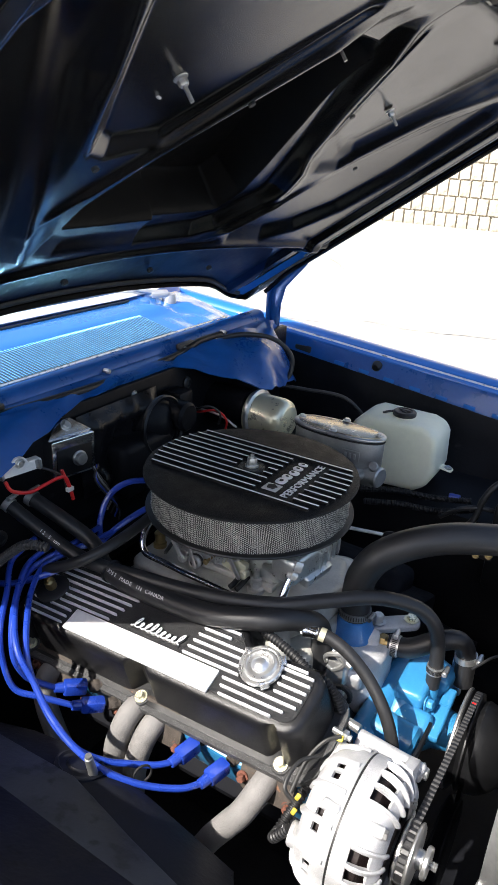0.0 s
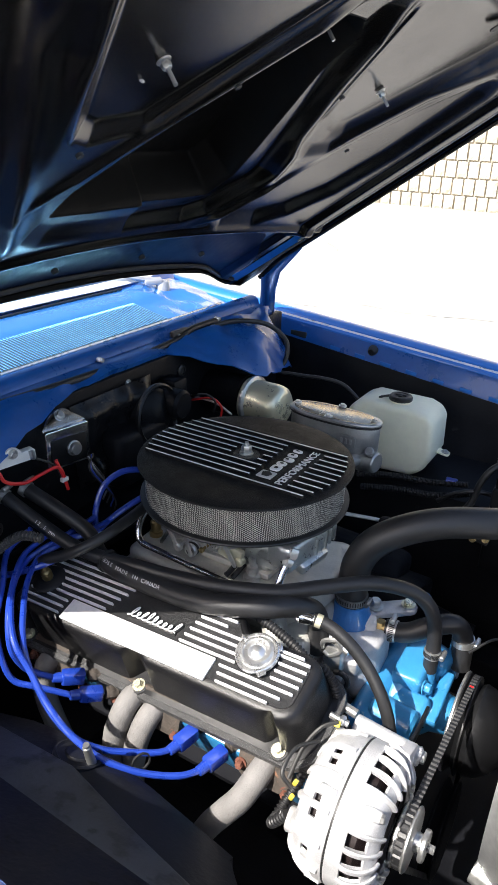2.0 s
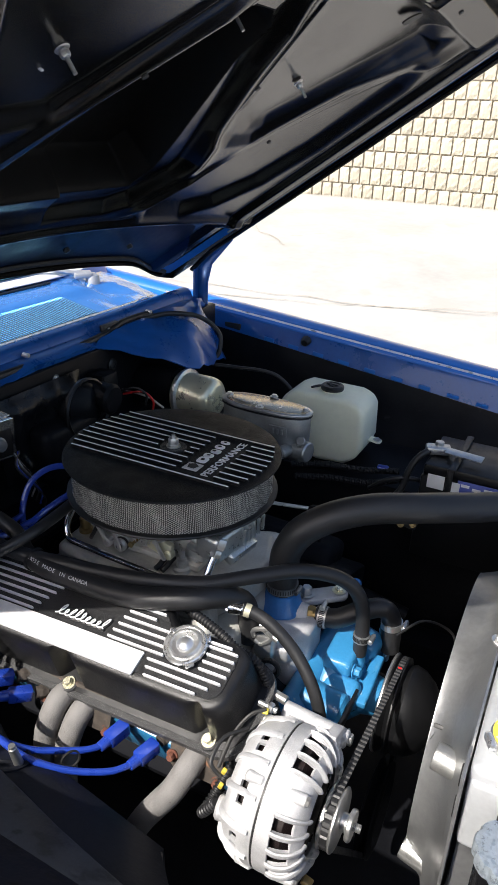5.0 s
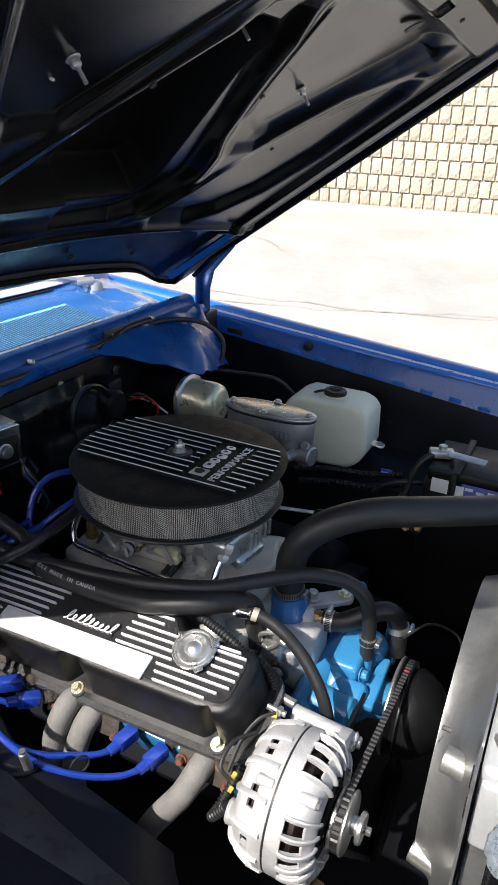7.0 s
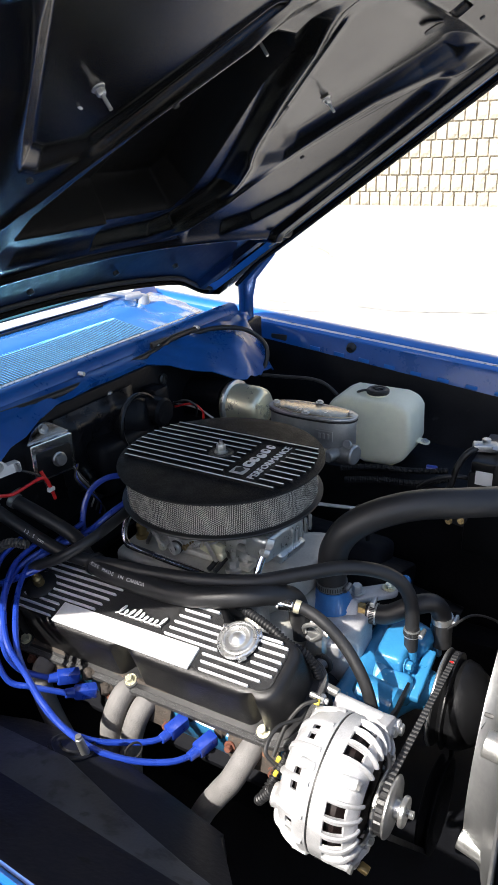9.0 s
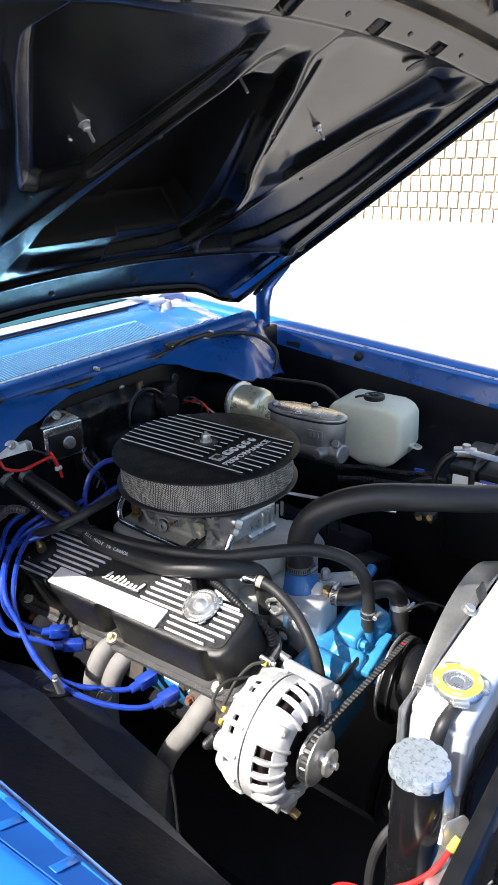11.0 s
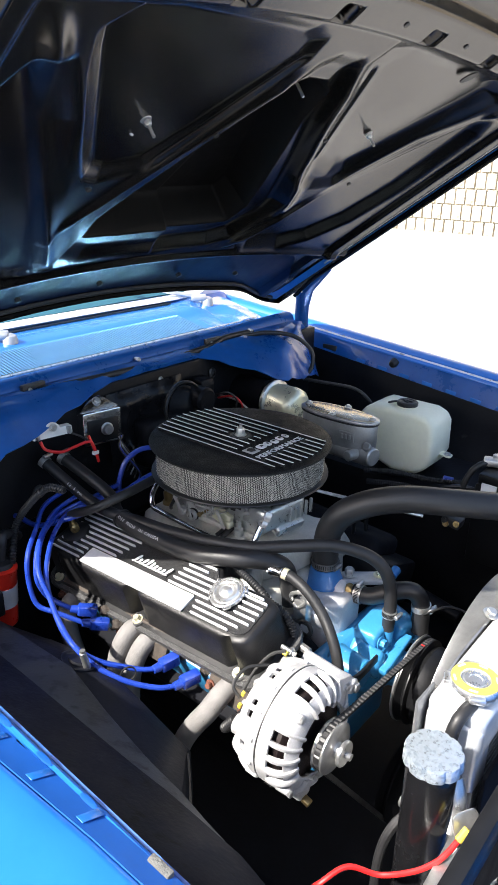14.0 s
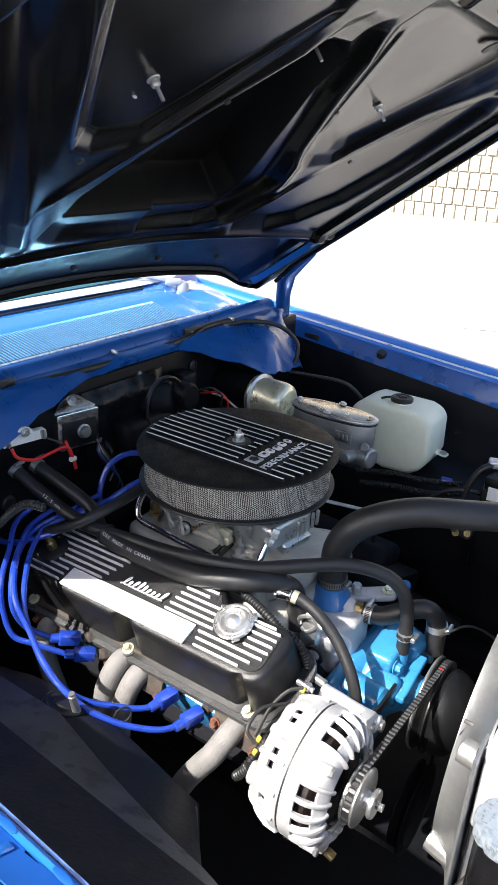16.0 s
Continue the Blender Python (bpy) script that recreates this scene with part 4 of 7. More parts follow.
    t = words("PERFORMANCE", 0.0185, 0.0006)
    part("lettering", moved(t, Matrix.Translation((c.x + 0.095, c.y + 0.003, 0.9180)) @ pose(0, 0, 0, 0, 0, 90) @ Matrix.Diagonal((1.06, 1, 1, 1))), MACHINED, lid, "raised silver word on the lid")
    part("boss", lathe([(0.022, 0.917), (0.021, 0.9195), (0.012, 0.9195), (0.011, 0.918), (0, 0.918)], c, (0, 0, 1), 32), CRINKLE, lid)
    part("hold_down_nut", joined(lathe([(0.0115, 0.918), (0.0115, 0.9215), (0.0, 0.9215)], c, (0, 0, 1), 24), lathe([(0.008, 0.9215), (0.0085, 0.923), (0.0085, 0.932), (0.0075, 0.934), (0.0, 0.934)], c, (0, 0, 1), 6), rod((c.x, c.y, 0.93), (c.x, c.y, 0.94), 0.0032, n=10)), ZINC, ac, "zinc hold-down nut and washer")


def valve_cover_at(x, s, h=0.0):
    """Top of the near valve cover: x fore and aft, s metres outwards from its inner edge, h above the top face."""
    a = radians(20)
    z0 = 0.7455 + 0.040 * (x - 0.4)
    return Vector((x, -0.235 - s * math.cos(a) - h * math.sin(a), z0 - s * math.sin(a) + h * math.cos(a)))


def build_valve_cover():
    vc = thing("valve_cover", (0.4, -0.30, 0.62), "black crinkle-finish finned valve cover with polished panel", "valve cover")
    ax, ay = (valve_cover_at(0.6, 0) - valve_cover_at(0.2, 0)).normalized(), (valve_cover_at(0.4, 0) - valve_cover_at(0.4, 0.1)).normalized()
    up = ax.cross(ay)
    x0, x1, W = 0.125, 0.657, 0.135
    # body: lofted rounded boxes from the flange to the top
    def outline(grow, r, notch=0.0):
        flat = rounded(x1 - x0 + 2 * grow, W + 2 * grow, r, 5)
        pts = []
        for (ua, va), (ub, vb) in zip(flat, flat[1:] + flat[:1]):
            many = 70 if abs(ub - ua) > 0.2 else 1
            for q in range(many):
                u, v = ua + (ub - ua) * q / many, va + (vb - va) * q / many
                if v > 0:  # the inner edge steps outwards near the front
                    v -= 0.027 * ramp(0.500, 0.532, u + (x0 + x1) / 2)
                elif many > 1 and notch:
                    for xb in (0.386, 0.629, 0.150):
                        d = (u + (x0 + x1) / 2 - xb) / 0.017
                        v += notch * math.exp(-d * d * d * d)
                pts.append((u, v))
        return pts

    def ring(h, grow, r, notch=0.0):
        o = valve_cover_at((x0 + x1) / 2, W / 2) + up * h
        return [o + ax * u + ay * v for u, v in outline(grow, r, notch)]
    rings = [ring(-0.086, 0.012, 0.035), ring(-0.080, 0.013, 0.035), ring(-0.078, 0.004, 0.03, 0.024), ring(-0.045, 0.002, 0.029, 0.023), ring(-0.02, 0.000, 0.028, 0.020), ring(-0.008, -0.002, 0.028, 0.012), ring(-0.0035, -0.006, 0.026, 0.005), ring(-0.0015, -0.012, 0.022)]
    n = len(rings[0])
    bm = bm_of([p for r in rings for p in r], [(i * n + j, i * n + (j + 1) % n, (i + 1) * n + (j + 1) % n, (i + 1) * n + j) for i in range(len(rings) - 1) for j in range(n)])
    bm.verts.ensure_lookup_table()
    bm.faces.new([bm.verts[(len(rings) - 1) * n + j] for j in range(n)])
    bm.faces.new([bm.verts[j] for j in reversed(range(n))])
    bmesh.ops.recalc_face_normals(bm, faces=bm.faces)
    body = part("cover_body", bm, COVERBLACK, vc, "satin black cast body", 40)
    fl = [ring(-0.0905, 0.0225, 0.040), ring(-0.0820, 0.0215, 0.040)]
    bm = bm_of([p for r in fl for p in r], [(j, (j + 1) % n, n + (j + 1) % n, n + j) for j in range(n)])
    bm.verts.ensure_lookup_table()
    bm.faces.new([bm.verts[j] for j in range(n)]), bm.faces.new([bm.verts[n + j] for j in reversed(range(n))])
    bmesh.ops.recalc_face_normals(bm, faces=bm.faces)
    part("flange", bm, SPECKLE, vc, "speckled cast flange")
    top = slab(outline(-0.015, 0.018), valve_cover_at((x0 + x1) / 2, W / 2, -0.0025), ax, ay, 0.0025)
    field = part("top_field", top, CRINKLE, vc, "speckled black top field")

    def bar(xa, xb, s, w, name="fin", mat=MACHINED, h=0.0048, r=0.0012):
        p = valve_cover_at((xa + xb) / 2, s, 0.0)
        part(name, slab(rounded(xb - xa, w, min(w, 0.004) * 0.45, 3), p, ax, ay, h, r, 1), mat, field)
    # rows of fins, counted from the inner edge outwards
    rows = [0.014 + 0.0118 * k for k in range(10)]
    for k, s in enumerate(rows):
        rear_end = 0.338 - 0.006 * k
        front = 0.640 - 0.003 * max(0, k - 6)
        if k < 7:
            bar(0.150 + 0.002 * k, rear_end, s, 0.0032)
            start = 0.455 + 0.0 * k if k > 0 else 0.46
            if k == 0:
                bar(0.46, 0.50, s, 0.0032)
            elif k == 1:
                bar(0.455, 0.51, s, 0.0032)
            elif k == 2:
                bar(0.452, 0.50, s, 0.0032)
                bar(0.527, front - 0.012, s + 0.005, 0.0032)
            elif k in (4, 5, 6):
                bar(start - 0.002 * k, 0.540, s, 0.0032)
                bar(0.596, front, s, 0.0032)
            else:
                bar(start - 0.002 * k, front, s, 0.0032)
        else:
            bar(0.520 + 0.004 * (k - 7), front - 0.01 * (k - 7), s, 0.0032)
            bar(0.150, 0.232, s, 0.0032)
    bar(0.240, 0.512, 0.1085, 0.037, "polished_panel", MACHINED, 0.004, 0.001)
    # script badge as a plain flowing ribbon
    pts = []
    for k in range(161):
        t = k / 160
        turn = t * math.pi * 18
        tall = 1.0 + 0.9 * max(math.exp(-((t - c) / 0.045) ** 2) for c in (0.04, 0.24, 0.40, 0.54, 0.93))
        rise = 0.0048 * tall * (1 - math.cos(turn))
        x = 0.342 + 0.090 * t + 0.0042 * math.sin(turn) + 0.35 * rise
        pts.append(valve_cover_at(x, 0.079 - rise, 0.004))
    part("script_ribbon", tube(pts, 0.0011, 6, 1), MACHINED, field, "raised silver script ribbon")
    # Wider black copy of the ribbon, set lower and slightly aside.
    part("script_black_copy", tube([p - up * 0.003 + Vector((0.0012, -0.001, 0)) for p in pts], 0.0019, 6, 1), SMOOTHBLACK, field)
    # bolts in their scallops
    for x in (0.386, 0.629, 0.150):
        p = valve_cover_at(x, W + 0.006, -0.0815)
        boss = part("bolt_scallop", lathe([(0.0135, -0.004), (0.013, 0.0035), (0.011, 0.0045), (0, 0.0045)], p, up, 20), SPECKLE, body)
        part("bolt", hexbolt(p + up * 0.0045, up - ay * 0.15, 0.0070, 0.0085), GOLD, boss, "yellow zinc bolt")
    # oil filler cap
    o = valve_cover_at(0.564, 0.062, 0.004)
    rim = [box(o + ax * math.cos(t) * 0.031 + ay * math.sin(t) * 0.031 + up * 0.004, (0.011, 0.013, 0.006), 0.002, (20, 0, math.degrees(t))) for t in (0.7, 2.6, 5.4)]
    part("oil_cap", joined(lathe([(0.030, 0), (0.0315, 0.002), (0.0315, 0.007), (0.030, 0.0085), (0.0275, 0.0085), (0.0265, 0.0065), (0.0245, 0.0065), (0.0235, 0.010), (0.0215, 0.0125), (0.0195, 0.0125), (0.0185, 0.0095), (0.013, 0.0085), (0.0115, 0.0105), (0.0075, 0.0135), (0.004, 0.0150), (0, 0.0152)], o, up, 44), *rim), CAPSTEEL, vc, "chrome twist-on oil filler cap")
    # rear breather with its brass valve
    o = valve_cover_at(0.172, 0.075, 0.004)
    part("grommet", lathe([(0.027, -0.004), (0.028, 0.001), (0.024, 0.004), (0.008, 0.005), (0, 0.005)], o, up, 28), RUBBER, vc, "black rubber breather grommet")
    part("pcv_valve", joined(lathe([(0.0085, 0.004), (0.009, 0.008), (0.009, 0.020), (0.0065, 0.023), (0.006, 0.030)], o, up, 16), hexbolt(o + up * 0.010, up, 0.0105, 0.006, False), rod(o + up * 0.028, o + up * 0.042, 0.0055, 0.0045, 14, 0.001)), BRASS, vc, "brass breather valve")


def build_engine():
    eng = thing("engine", (0.42, -0.076, 0.24), "light blue V8 engine with bare aluminium intake", "engine")
    # Block and banks are blackened to stand in for shade under the heads.
    part("block", box((0.42, -0.076, 0.40), (0.48, 0.26, 0.30), 0.02), PITBLACK, eng, "engine block, near-black for the shade low in the bay")
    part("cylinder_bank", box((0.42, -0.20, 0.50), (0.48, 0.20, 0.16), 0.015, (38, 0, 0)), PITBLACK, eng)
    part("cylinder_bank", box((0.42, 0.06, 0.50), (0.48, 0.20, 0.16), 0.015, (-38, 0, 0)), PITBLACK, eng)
    part("cylinder_head", joined(box((0.41, -0.272, 0.583), (0.53, 0.12, 0.085), 0.008, (22, 2.3, 0)), *[box((0.165 + 0.0495 * k, -0.318, 0.588), (0.018, 0.03, 0.04), 0.004, (22, 2.3, 0)) for k in range(10)]), ENGINEBLUE, eng, "light blue cylinder head")
    part("far_head", box((0.41, 0.13, 0.60), (0.53, 0.14, 0.10), 0.01, (-22, 2.3, 0)), BAYBLACK, eng)
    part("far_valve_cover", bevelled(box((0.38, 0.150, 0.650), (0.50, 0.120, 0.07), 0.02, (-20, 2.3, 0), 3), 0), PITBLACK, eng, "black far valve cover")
    # intake: valley plate, plenum, runners, carburettor pad
    deck = slab([(-0.165, -0.115), (-0.10, -0.128), (0.10, -0.128), (0.135, -0.118), (0.172, -0.03), (0.178, 0.02), (0.15, 0.10), (-0.15, 0.11), (-0.172, 0.0)], (0.405, -0.076, 0.690), (1, 0, 0), (0, 1, 0), 0.055, 0.013, 3)
    man = part("intake_manifold", joined(box((0.39, -0.076, 0.645), (0.40, 0.24, 0.08), 0.012, (0, -2, 0), 3), deck), MANIFOLD, eng, "satin cast aluminium intake manifold", 50)
    for k in range(4):
        x = 0.275 + 0.092 * k
        for s in (-1, 1):
            part("runner", tube([(0.405 + (x - 0.405) * 0.75, -0.076 + s * 0.09, 0.715), (0.405 + (x - 0.405) * 0.92, -0.076 + s * 0.125, 0.700), (x, -0.076 + s * 0.15, 0.668), (x, -0.076 + s * 0.17, 0.635)], 0.02, 14, 5, flat=(0.021, 0.026)), MANIFOLD, man)
    part("carburettor_pad", box((0.405, -0.076, 0.752), (0.185, 0.15, 0.012), 0.004), MANIFOLD, man)
    # cast badge on the runner as plain raised bars
    for k in range(7):
        part("cast_bar", box((0.540 + 0.0045 * k, -0.165 + 0.0105 * k, 0.7462), (0.010, 0.007, 0.002), 0.0008, (0, 0, 20 + 12 * (k % 2))), CASTALU, man)
    for x, y in ((0.565, -0.19), (0.50, -0.20), (0.33, -0.20)):
        part("bolt", hexbolt((x, y, 0.672 if y < -0.15 else 0.690), (0, -0.2, 1), 0.009, 0.008), ZINC, man)
    # thermostat housing and neck
    body = slab([(-0.045, -0.050), (0.030, -0.056), (0.052, -0.020), (0.048, 0.045), (-0.045, 0.048)], (0.625, -0.072, 0.560), (1, 0, 0), (0, 1, 0), 0.104, 0.010, 3)
    th = part("thermostat_housing", joined(body, slab(rounded(0.105, 0.034, 0.016, 5), (0.650, 0.008, 0.650), (0.75, 0.66, 0), (-0.66, 0.75, 0), 0.012, 0.003), rod((0.60, -0.105, 0.60), (0.612, -0.150, 0.605), 0.028, 0.024, 20, 0.005), rod((0.63, -0.06, 0.659), (0.652, -0.052, 0.659), 0.021, 0.018, 20, 0.003), box((0.628, -0.128, 0.635), (0.055, 0.03, 0.04), 0.008, (18, 0, 12), 3)), CASTALU, eng, "cast aluminium thermostat housing", 50)
    neck = part("thermostat_neck", lathe([(0.036, 0.660), (0.038, 0.662), (0.038, 0.668), (0.036, 0.671), (0.0325, 0.682), (0.0285, 0.690), (0.0270, 0.698), (0.022, 0.700), (0.022, 0.735)], (0.607, -0.06, 0), (0.0, 0, 1), 36), ENGINEDEEP, eng, "dark blue thermostat neck")
    part("bolt", hexbolt((0.632, -0.008, 0.664), (0, 0, 1), 0.0095, 0.014), ZINC, neck)
    part("bolt", hexbolt((0.678, 0.030, 0.664), (0, 0, 1), 0.0085, 0.007), GOLD, th)
    part("bolt", hexbolt((0.640, -0.128, 0.664), (0.2, -0.5, 0.8), 0.008, 0.016, False), ZINC, th)
    part("bypass_nipple", joined(rod((0.645, -0.052, 0.659), (0.680, -0.046, 0.660), 0.0125, n=16), hexbolt((0.652, -0.050, 0.659), (1, 0.1, 0), 0.0150, 0.012, False)), BRASS, th, "brass heater nipple")
    lift = part("lift_eye", joined(tube([(0.606, -0.164, 0.676), (0.609, -0.169, 0.692), (0.630, -0.166, 0.700), (0.638, -0.164, 0.684), (0.620, -0.162, 0.664), (0.608, -0.162, 0.668)], 0.004, 8, 5), box((0.622, -0.146, 0.655), (0.03, 0.034, 0.05), 0.003), rod((0.614, -0.156, 0.694), (0.650, -0.164, 0.684), 0.006, n=12, bev=0.001)), ZINC, th, "zinc sender tab")
    ring = [(0.641 + 0.014 * math.sin(t), -0.170, 0.632 + 0.014 * math.cos(t)) for t in [2 * math.pi * q / 10 for q in range(11)]]
    part("ring_terminal", joined(tube(ring, 0.0042, 8, 4), tube([(0.637, -0.169, 0.618), (0.634, -0.168, 0.604), (0.630, -0.165, 0.575)], 0.0035, 8, 4)), INK_AND_GAP, lift, "black looped sender lead")
    # water pump and timing cover
    part("timing_cover", joined(box((0.685, -0.075, 0.47), (0.05, 0.25, 0.26), 0.02, None, 3), rod((0.70, -0.215, 0.590), (0.775, -0.215, 0.590), 0.024, n=20, bev=0.004), rod((0.69, -0.15, 0.585), (0.76, -0.15, 0.575), 0.030, n=20, bev=0.006)), ENGINEBLUE, eng, "light blue timing cover")
    wp = part("water_pump", joined(lathe([(0.075, 0), (0.078, 0.012), (0.066, 0.035), (0.05, 0.05), (0.036, 0.065), (0.03, 0.095)], (0.705, -0.055, 0.545), (1, 0, 0), 32), box((0.725, -0.055, 0.615), (0.05, 0.09, 0.035), 0.010, (8, 0, 0), 3), box((0.740, -0.105, 0.575), (0.06, 0.045, 0.05), 0.012, (30, 0, 0), 3), box((0.735, -0.01, 0.605), (0.075, 0.05, 0.05), 0.010, (0, 12, -10), 3), rod((0.750, -0.059, 0.585), (0.750, -0.059, 0.628), 0.0108, n=18), box((0.775, -0.07, 0.585), (0.02, 0.10, 0.014), 0.004, (14, 0, 0))), ENGINEBLUE, eng, "light blue water pump with worn paint", 45)
    for p in ((0.752, -0.085, 0.607), (0.765, 0.015, 0.628), (0.772, 0.01, 0.575)):
        part("bolt", hexbolt(p, (1, -0.1, 0.15), 0.0085, 0.010), ENGINEBLUE, wp)
    part("fuel_pump", joined(rod((0.70, 0.035, 0.668), (0.70, 0.060, 0.675), 0.010, n=18, bev=0.004)), ENGINEDEEP, eng)
    # pulleys and fan
    def groove(o, r, w, name, parent, mat):
        return part(name, lathe([(0.02, -w), (r - 0.01, -w), (r, -w * 0.8), (r, -w * 0.6), (r - 0.012, 0), (r, w * 0.6), (r, w * 0.8), (r - 0.01, w), (r * 0.75, w), (r * 0.6, w * 0.2), (0.02, w * 0.2)], o, (1, 0, 0), 48), mat, parent)
    p1 = groove((0.815, -0.045, 0.532), 0.081, 0.012, "pump_pulley", eng, SMOOTHBLACK)
    groove((0.815, -0.06, 0.30), 0.085, 0.014, "crank_pulley", eng, PITBLACK)
    part("pulley_rim", lathe([(0.0805, 0), (0.0830, 0.002), (0.0830, 0.004), (0.0805, 0.006)], (0.800, -0.045, 0.532), (1, 0, 0), 48, ring=True), ZINC, p1)
    fan = thing("fan", (0.87, -0.045, 0.537), "black engine fan with domed clutch hub", "fan")
    part("clutch_hub", lathe([(0.030, 0.822), (0.070, 0.826), (0.075, 0.836), (0.071, 0.852), (0.058, 0.870), (0.040, 0.884), (0.032, 0.890), (0.029, 0.902), (0.0, 0.904)], (0, -0.045, 0.530), (1, 0, 0), 44), SMOOTHBLACK, fan, "dark domed clutch hub")
    for k in range(6):
        a = radians(60 * k + 12)
        d = Vector((0, math.cos(a), math.sin(a)))
        e = Vector((0, -math.sin(a), math.cos(a)))
        o = Vector((0.912, -0.045, 0.537))
        bm = bm_of([o + d * 0.065 - e * 0.02 + Vector((0.006, 0, 0)), o + d * 0.065 + e * 0.02 - Vector((0.006, 0, 0)), o + d * 0.195 + e * 0.045 - Vector((0.014, 0, 0)), o + d * 0.205 - e * 0.035 + Vector((0.016, 0, 0))], [(0, 1, 2, 3)])
        bmesh.ops.solidify(bm, geom=bm.faces[:], thickness=0.003)
        part("blade", bm, PITBLACK, fan)


def build_carburettor():
    cb = thing("carburettor", (0.405, -0.076, 0.757), "silver four-barrel carburettor with linkage and fuel fitting", "carburettor")
    body = part("main_body", joined(box((0.405, -0.076, 0.800), (0.16, 0.125, 0.06), 0.008, None, 2), box((0.335, -0.076, 0.783), (0.06, 0.135, 0.045), 0.008), box((0.475, -0.076, 0.783), (0.06, 0.135, 0.045), 0.008), lathe([(0.066, 0.815), (0.064, 0.840), (0.04, 0.840)], (0.405, -0.076, 0), (0, 0, 1), 32)), CARB, cb, "plated main casting", 45)
    part("throttle_plate", box((0.405, -0.076, 0.763), (0.175, 0.135, 0.010), 0.003), ZINC, cb)
    bowl = part("float_bowl", joined(slab([(-0.075, -0.022), (0.030, -0.026), (0.052, 0.0), (0.050, 0.026), (-0.07, 0.026)], (0.532, -0.100, 0.790), (0.10, 1.0, 0), (-1.0, 0.10, 0), 0.046, 0.009, 3), box((0.545, -0.105, 0.785), (0.03, 0.07, 0.02), 0.006, (0, 20, -8), 2), rod((0.478, -0.148, 0.792), (0.532, -0.166, 0.797), 0.0062, n=18, bev=0.002)), CARB, cb, "plated front float bowl", 45)
    for k in range(5):
        part("rib", box((0.5580 + 0.0012 * k, -0.110 + 0.014 * k, 0.812), (0.006, 0.005, 0.030), 0.002, (0, 0, -8)), CARB, bowl)
    part("bowl_screw", hexbolt((0.480, -0.149, 0.812), (0, -1, 0.2), 0.006, 0.005), ZINC, bowl)
    part("fuel_inlet_nut", joined(hexbolt((0.5435, -0.160, 0.832), (-0.12, -0.45, -0.9), 0.0120, 0.017, False), hexbolt((0.5410, -0.1675, 0.815), (-0.12, -0.5, -0.85), 0.0095, 0.012, False)), ZINC, bowl, "bright fuel inlet nut")
    link = part("throttle_linkage", joined(lathe([(0.004, 0.030), (0.0085, 0.030), (0.0115, 0.027), (0.0115, 0.024), (0.0085, 0.022), (0.0085, 0.019), (0.0125, 0.017), (0.0125, 0.014), (0.009, 0.012), (0.009, 0.0)], (0.352, -0.138, 0.760), (0.15, -1.0, 0.05), 24), box((0.342, -0.150, 0.777), (0.035, 0.004, 0.03), 0.0015, (0, 30, 0)), box((0.318, -0.146, 0.772), (0.03, 0.004, 0.02), 0.0015, (0, -20, 0)), rod((0.35, -0.155, 0.782), (0.435, -0.155, 0.786), 0.0022, n=8)), ZINC, cb, "zinc throttle spool and levers")
    for w0 in (0.0195, 0.0155):
        part("spool_groove", lathe([(0.0088, w0 - 0.001), (0.0128, w0), (0.0088, w0 + 0.001)], (0.352, -0.138, 0.760), (0.15, -1.0, 0.05), 24), INK_AND_GAP, link)
    part("spool_eye", rod((0.3566, -0.168, 0.7615), (0.3568, -0.1695, 0.7616), 0.0055, n=16), INK_AND_GAP, link)
    pts = [(0.392 + 0.002 * math.cos(k * 1.1) + 0.0011 * k, -0.158 + 0.0075 * math.sin(k * 1.1), 0.774 + 0.0006 * k + 0.0060 * math.cos(k * 1.1)) for k in range(34)]
    part("return_spring", tube(pts, 0.0012, 5, 2), ZINC, link, "coiled return spring")
    part("choke_cam", joined(box((0.43, -0.155, 0.780), (0.045, 0.012, 0.028), 0.004, (0, 15, 0)), rod((0.448, -0.150, 0.77), (0.448, -0.165, 0.77), 0.008, n=12, bev=0.002)), CREAM, cb, "cream choke lever")
    part("mounting_stud", joined(lathe([(0.014, 0.745), (0.014, 0.752), (0.0085, 0.754), (0.0085, 0.768), (0.005, 0.770), (0.005, 0.785)], (0.470, -0.155, 0), (0, 0, 1), 18), hexbolt((0.470, -0.155, 0.755), (0, 0, 1), 0.010, 0.010, False)), ZINC, cb)
    for dx in (0, 0.012):
        part("vacuum_cap", tube([(0.440 + dx, -0.150, 0.762), (0.438 + dx, -0.172, 0.755), (0.436 + dx, -0.180, 0.752)], 0.0045, 10, 4), RUBBER, cb, "black rubber vacuum cap")
    part("brass_elbow", joined(lathe([(0.012, 0.742), (0.012, 0.752), (0.009, 0.754), (0.010, 0.772), (0.007, 0.775), (0, 0.775)], (0.262, -0.137, 0), (0, 0, 1), 18)), BRASS, cb, "tarnished brass vacuum fitting")
    # idle screws with springs, levers, shafts and painted recess shade along the near side
    for x, z in ((0.372, 0.800), (0.385, 0.776), (0.418, 0.803)):
        s = part("idle_screw", joined(rod((x, -0.138, z), (x - 0.004, -0.166, z - 0.003), 0.0026, n=10), hexbolt((x - 0.004, -0.166, z - 0.003), (-0.1, -1, -0.1), 0.0052, 0.005, False)), BRASS if z < 0.79 else ZINC, cb)
        part("screw_spring", tube([(x - 0.001 * k * 0.3 + 0.0042 * math.cos(k * 1.2), -0.142 - 0.0011 * k, z + 0.0042 * math.sin(k * 1.2)) for k in range(20)], 0.0009, 5, 2), ZINC, s)
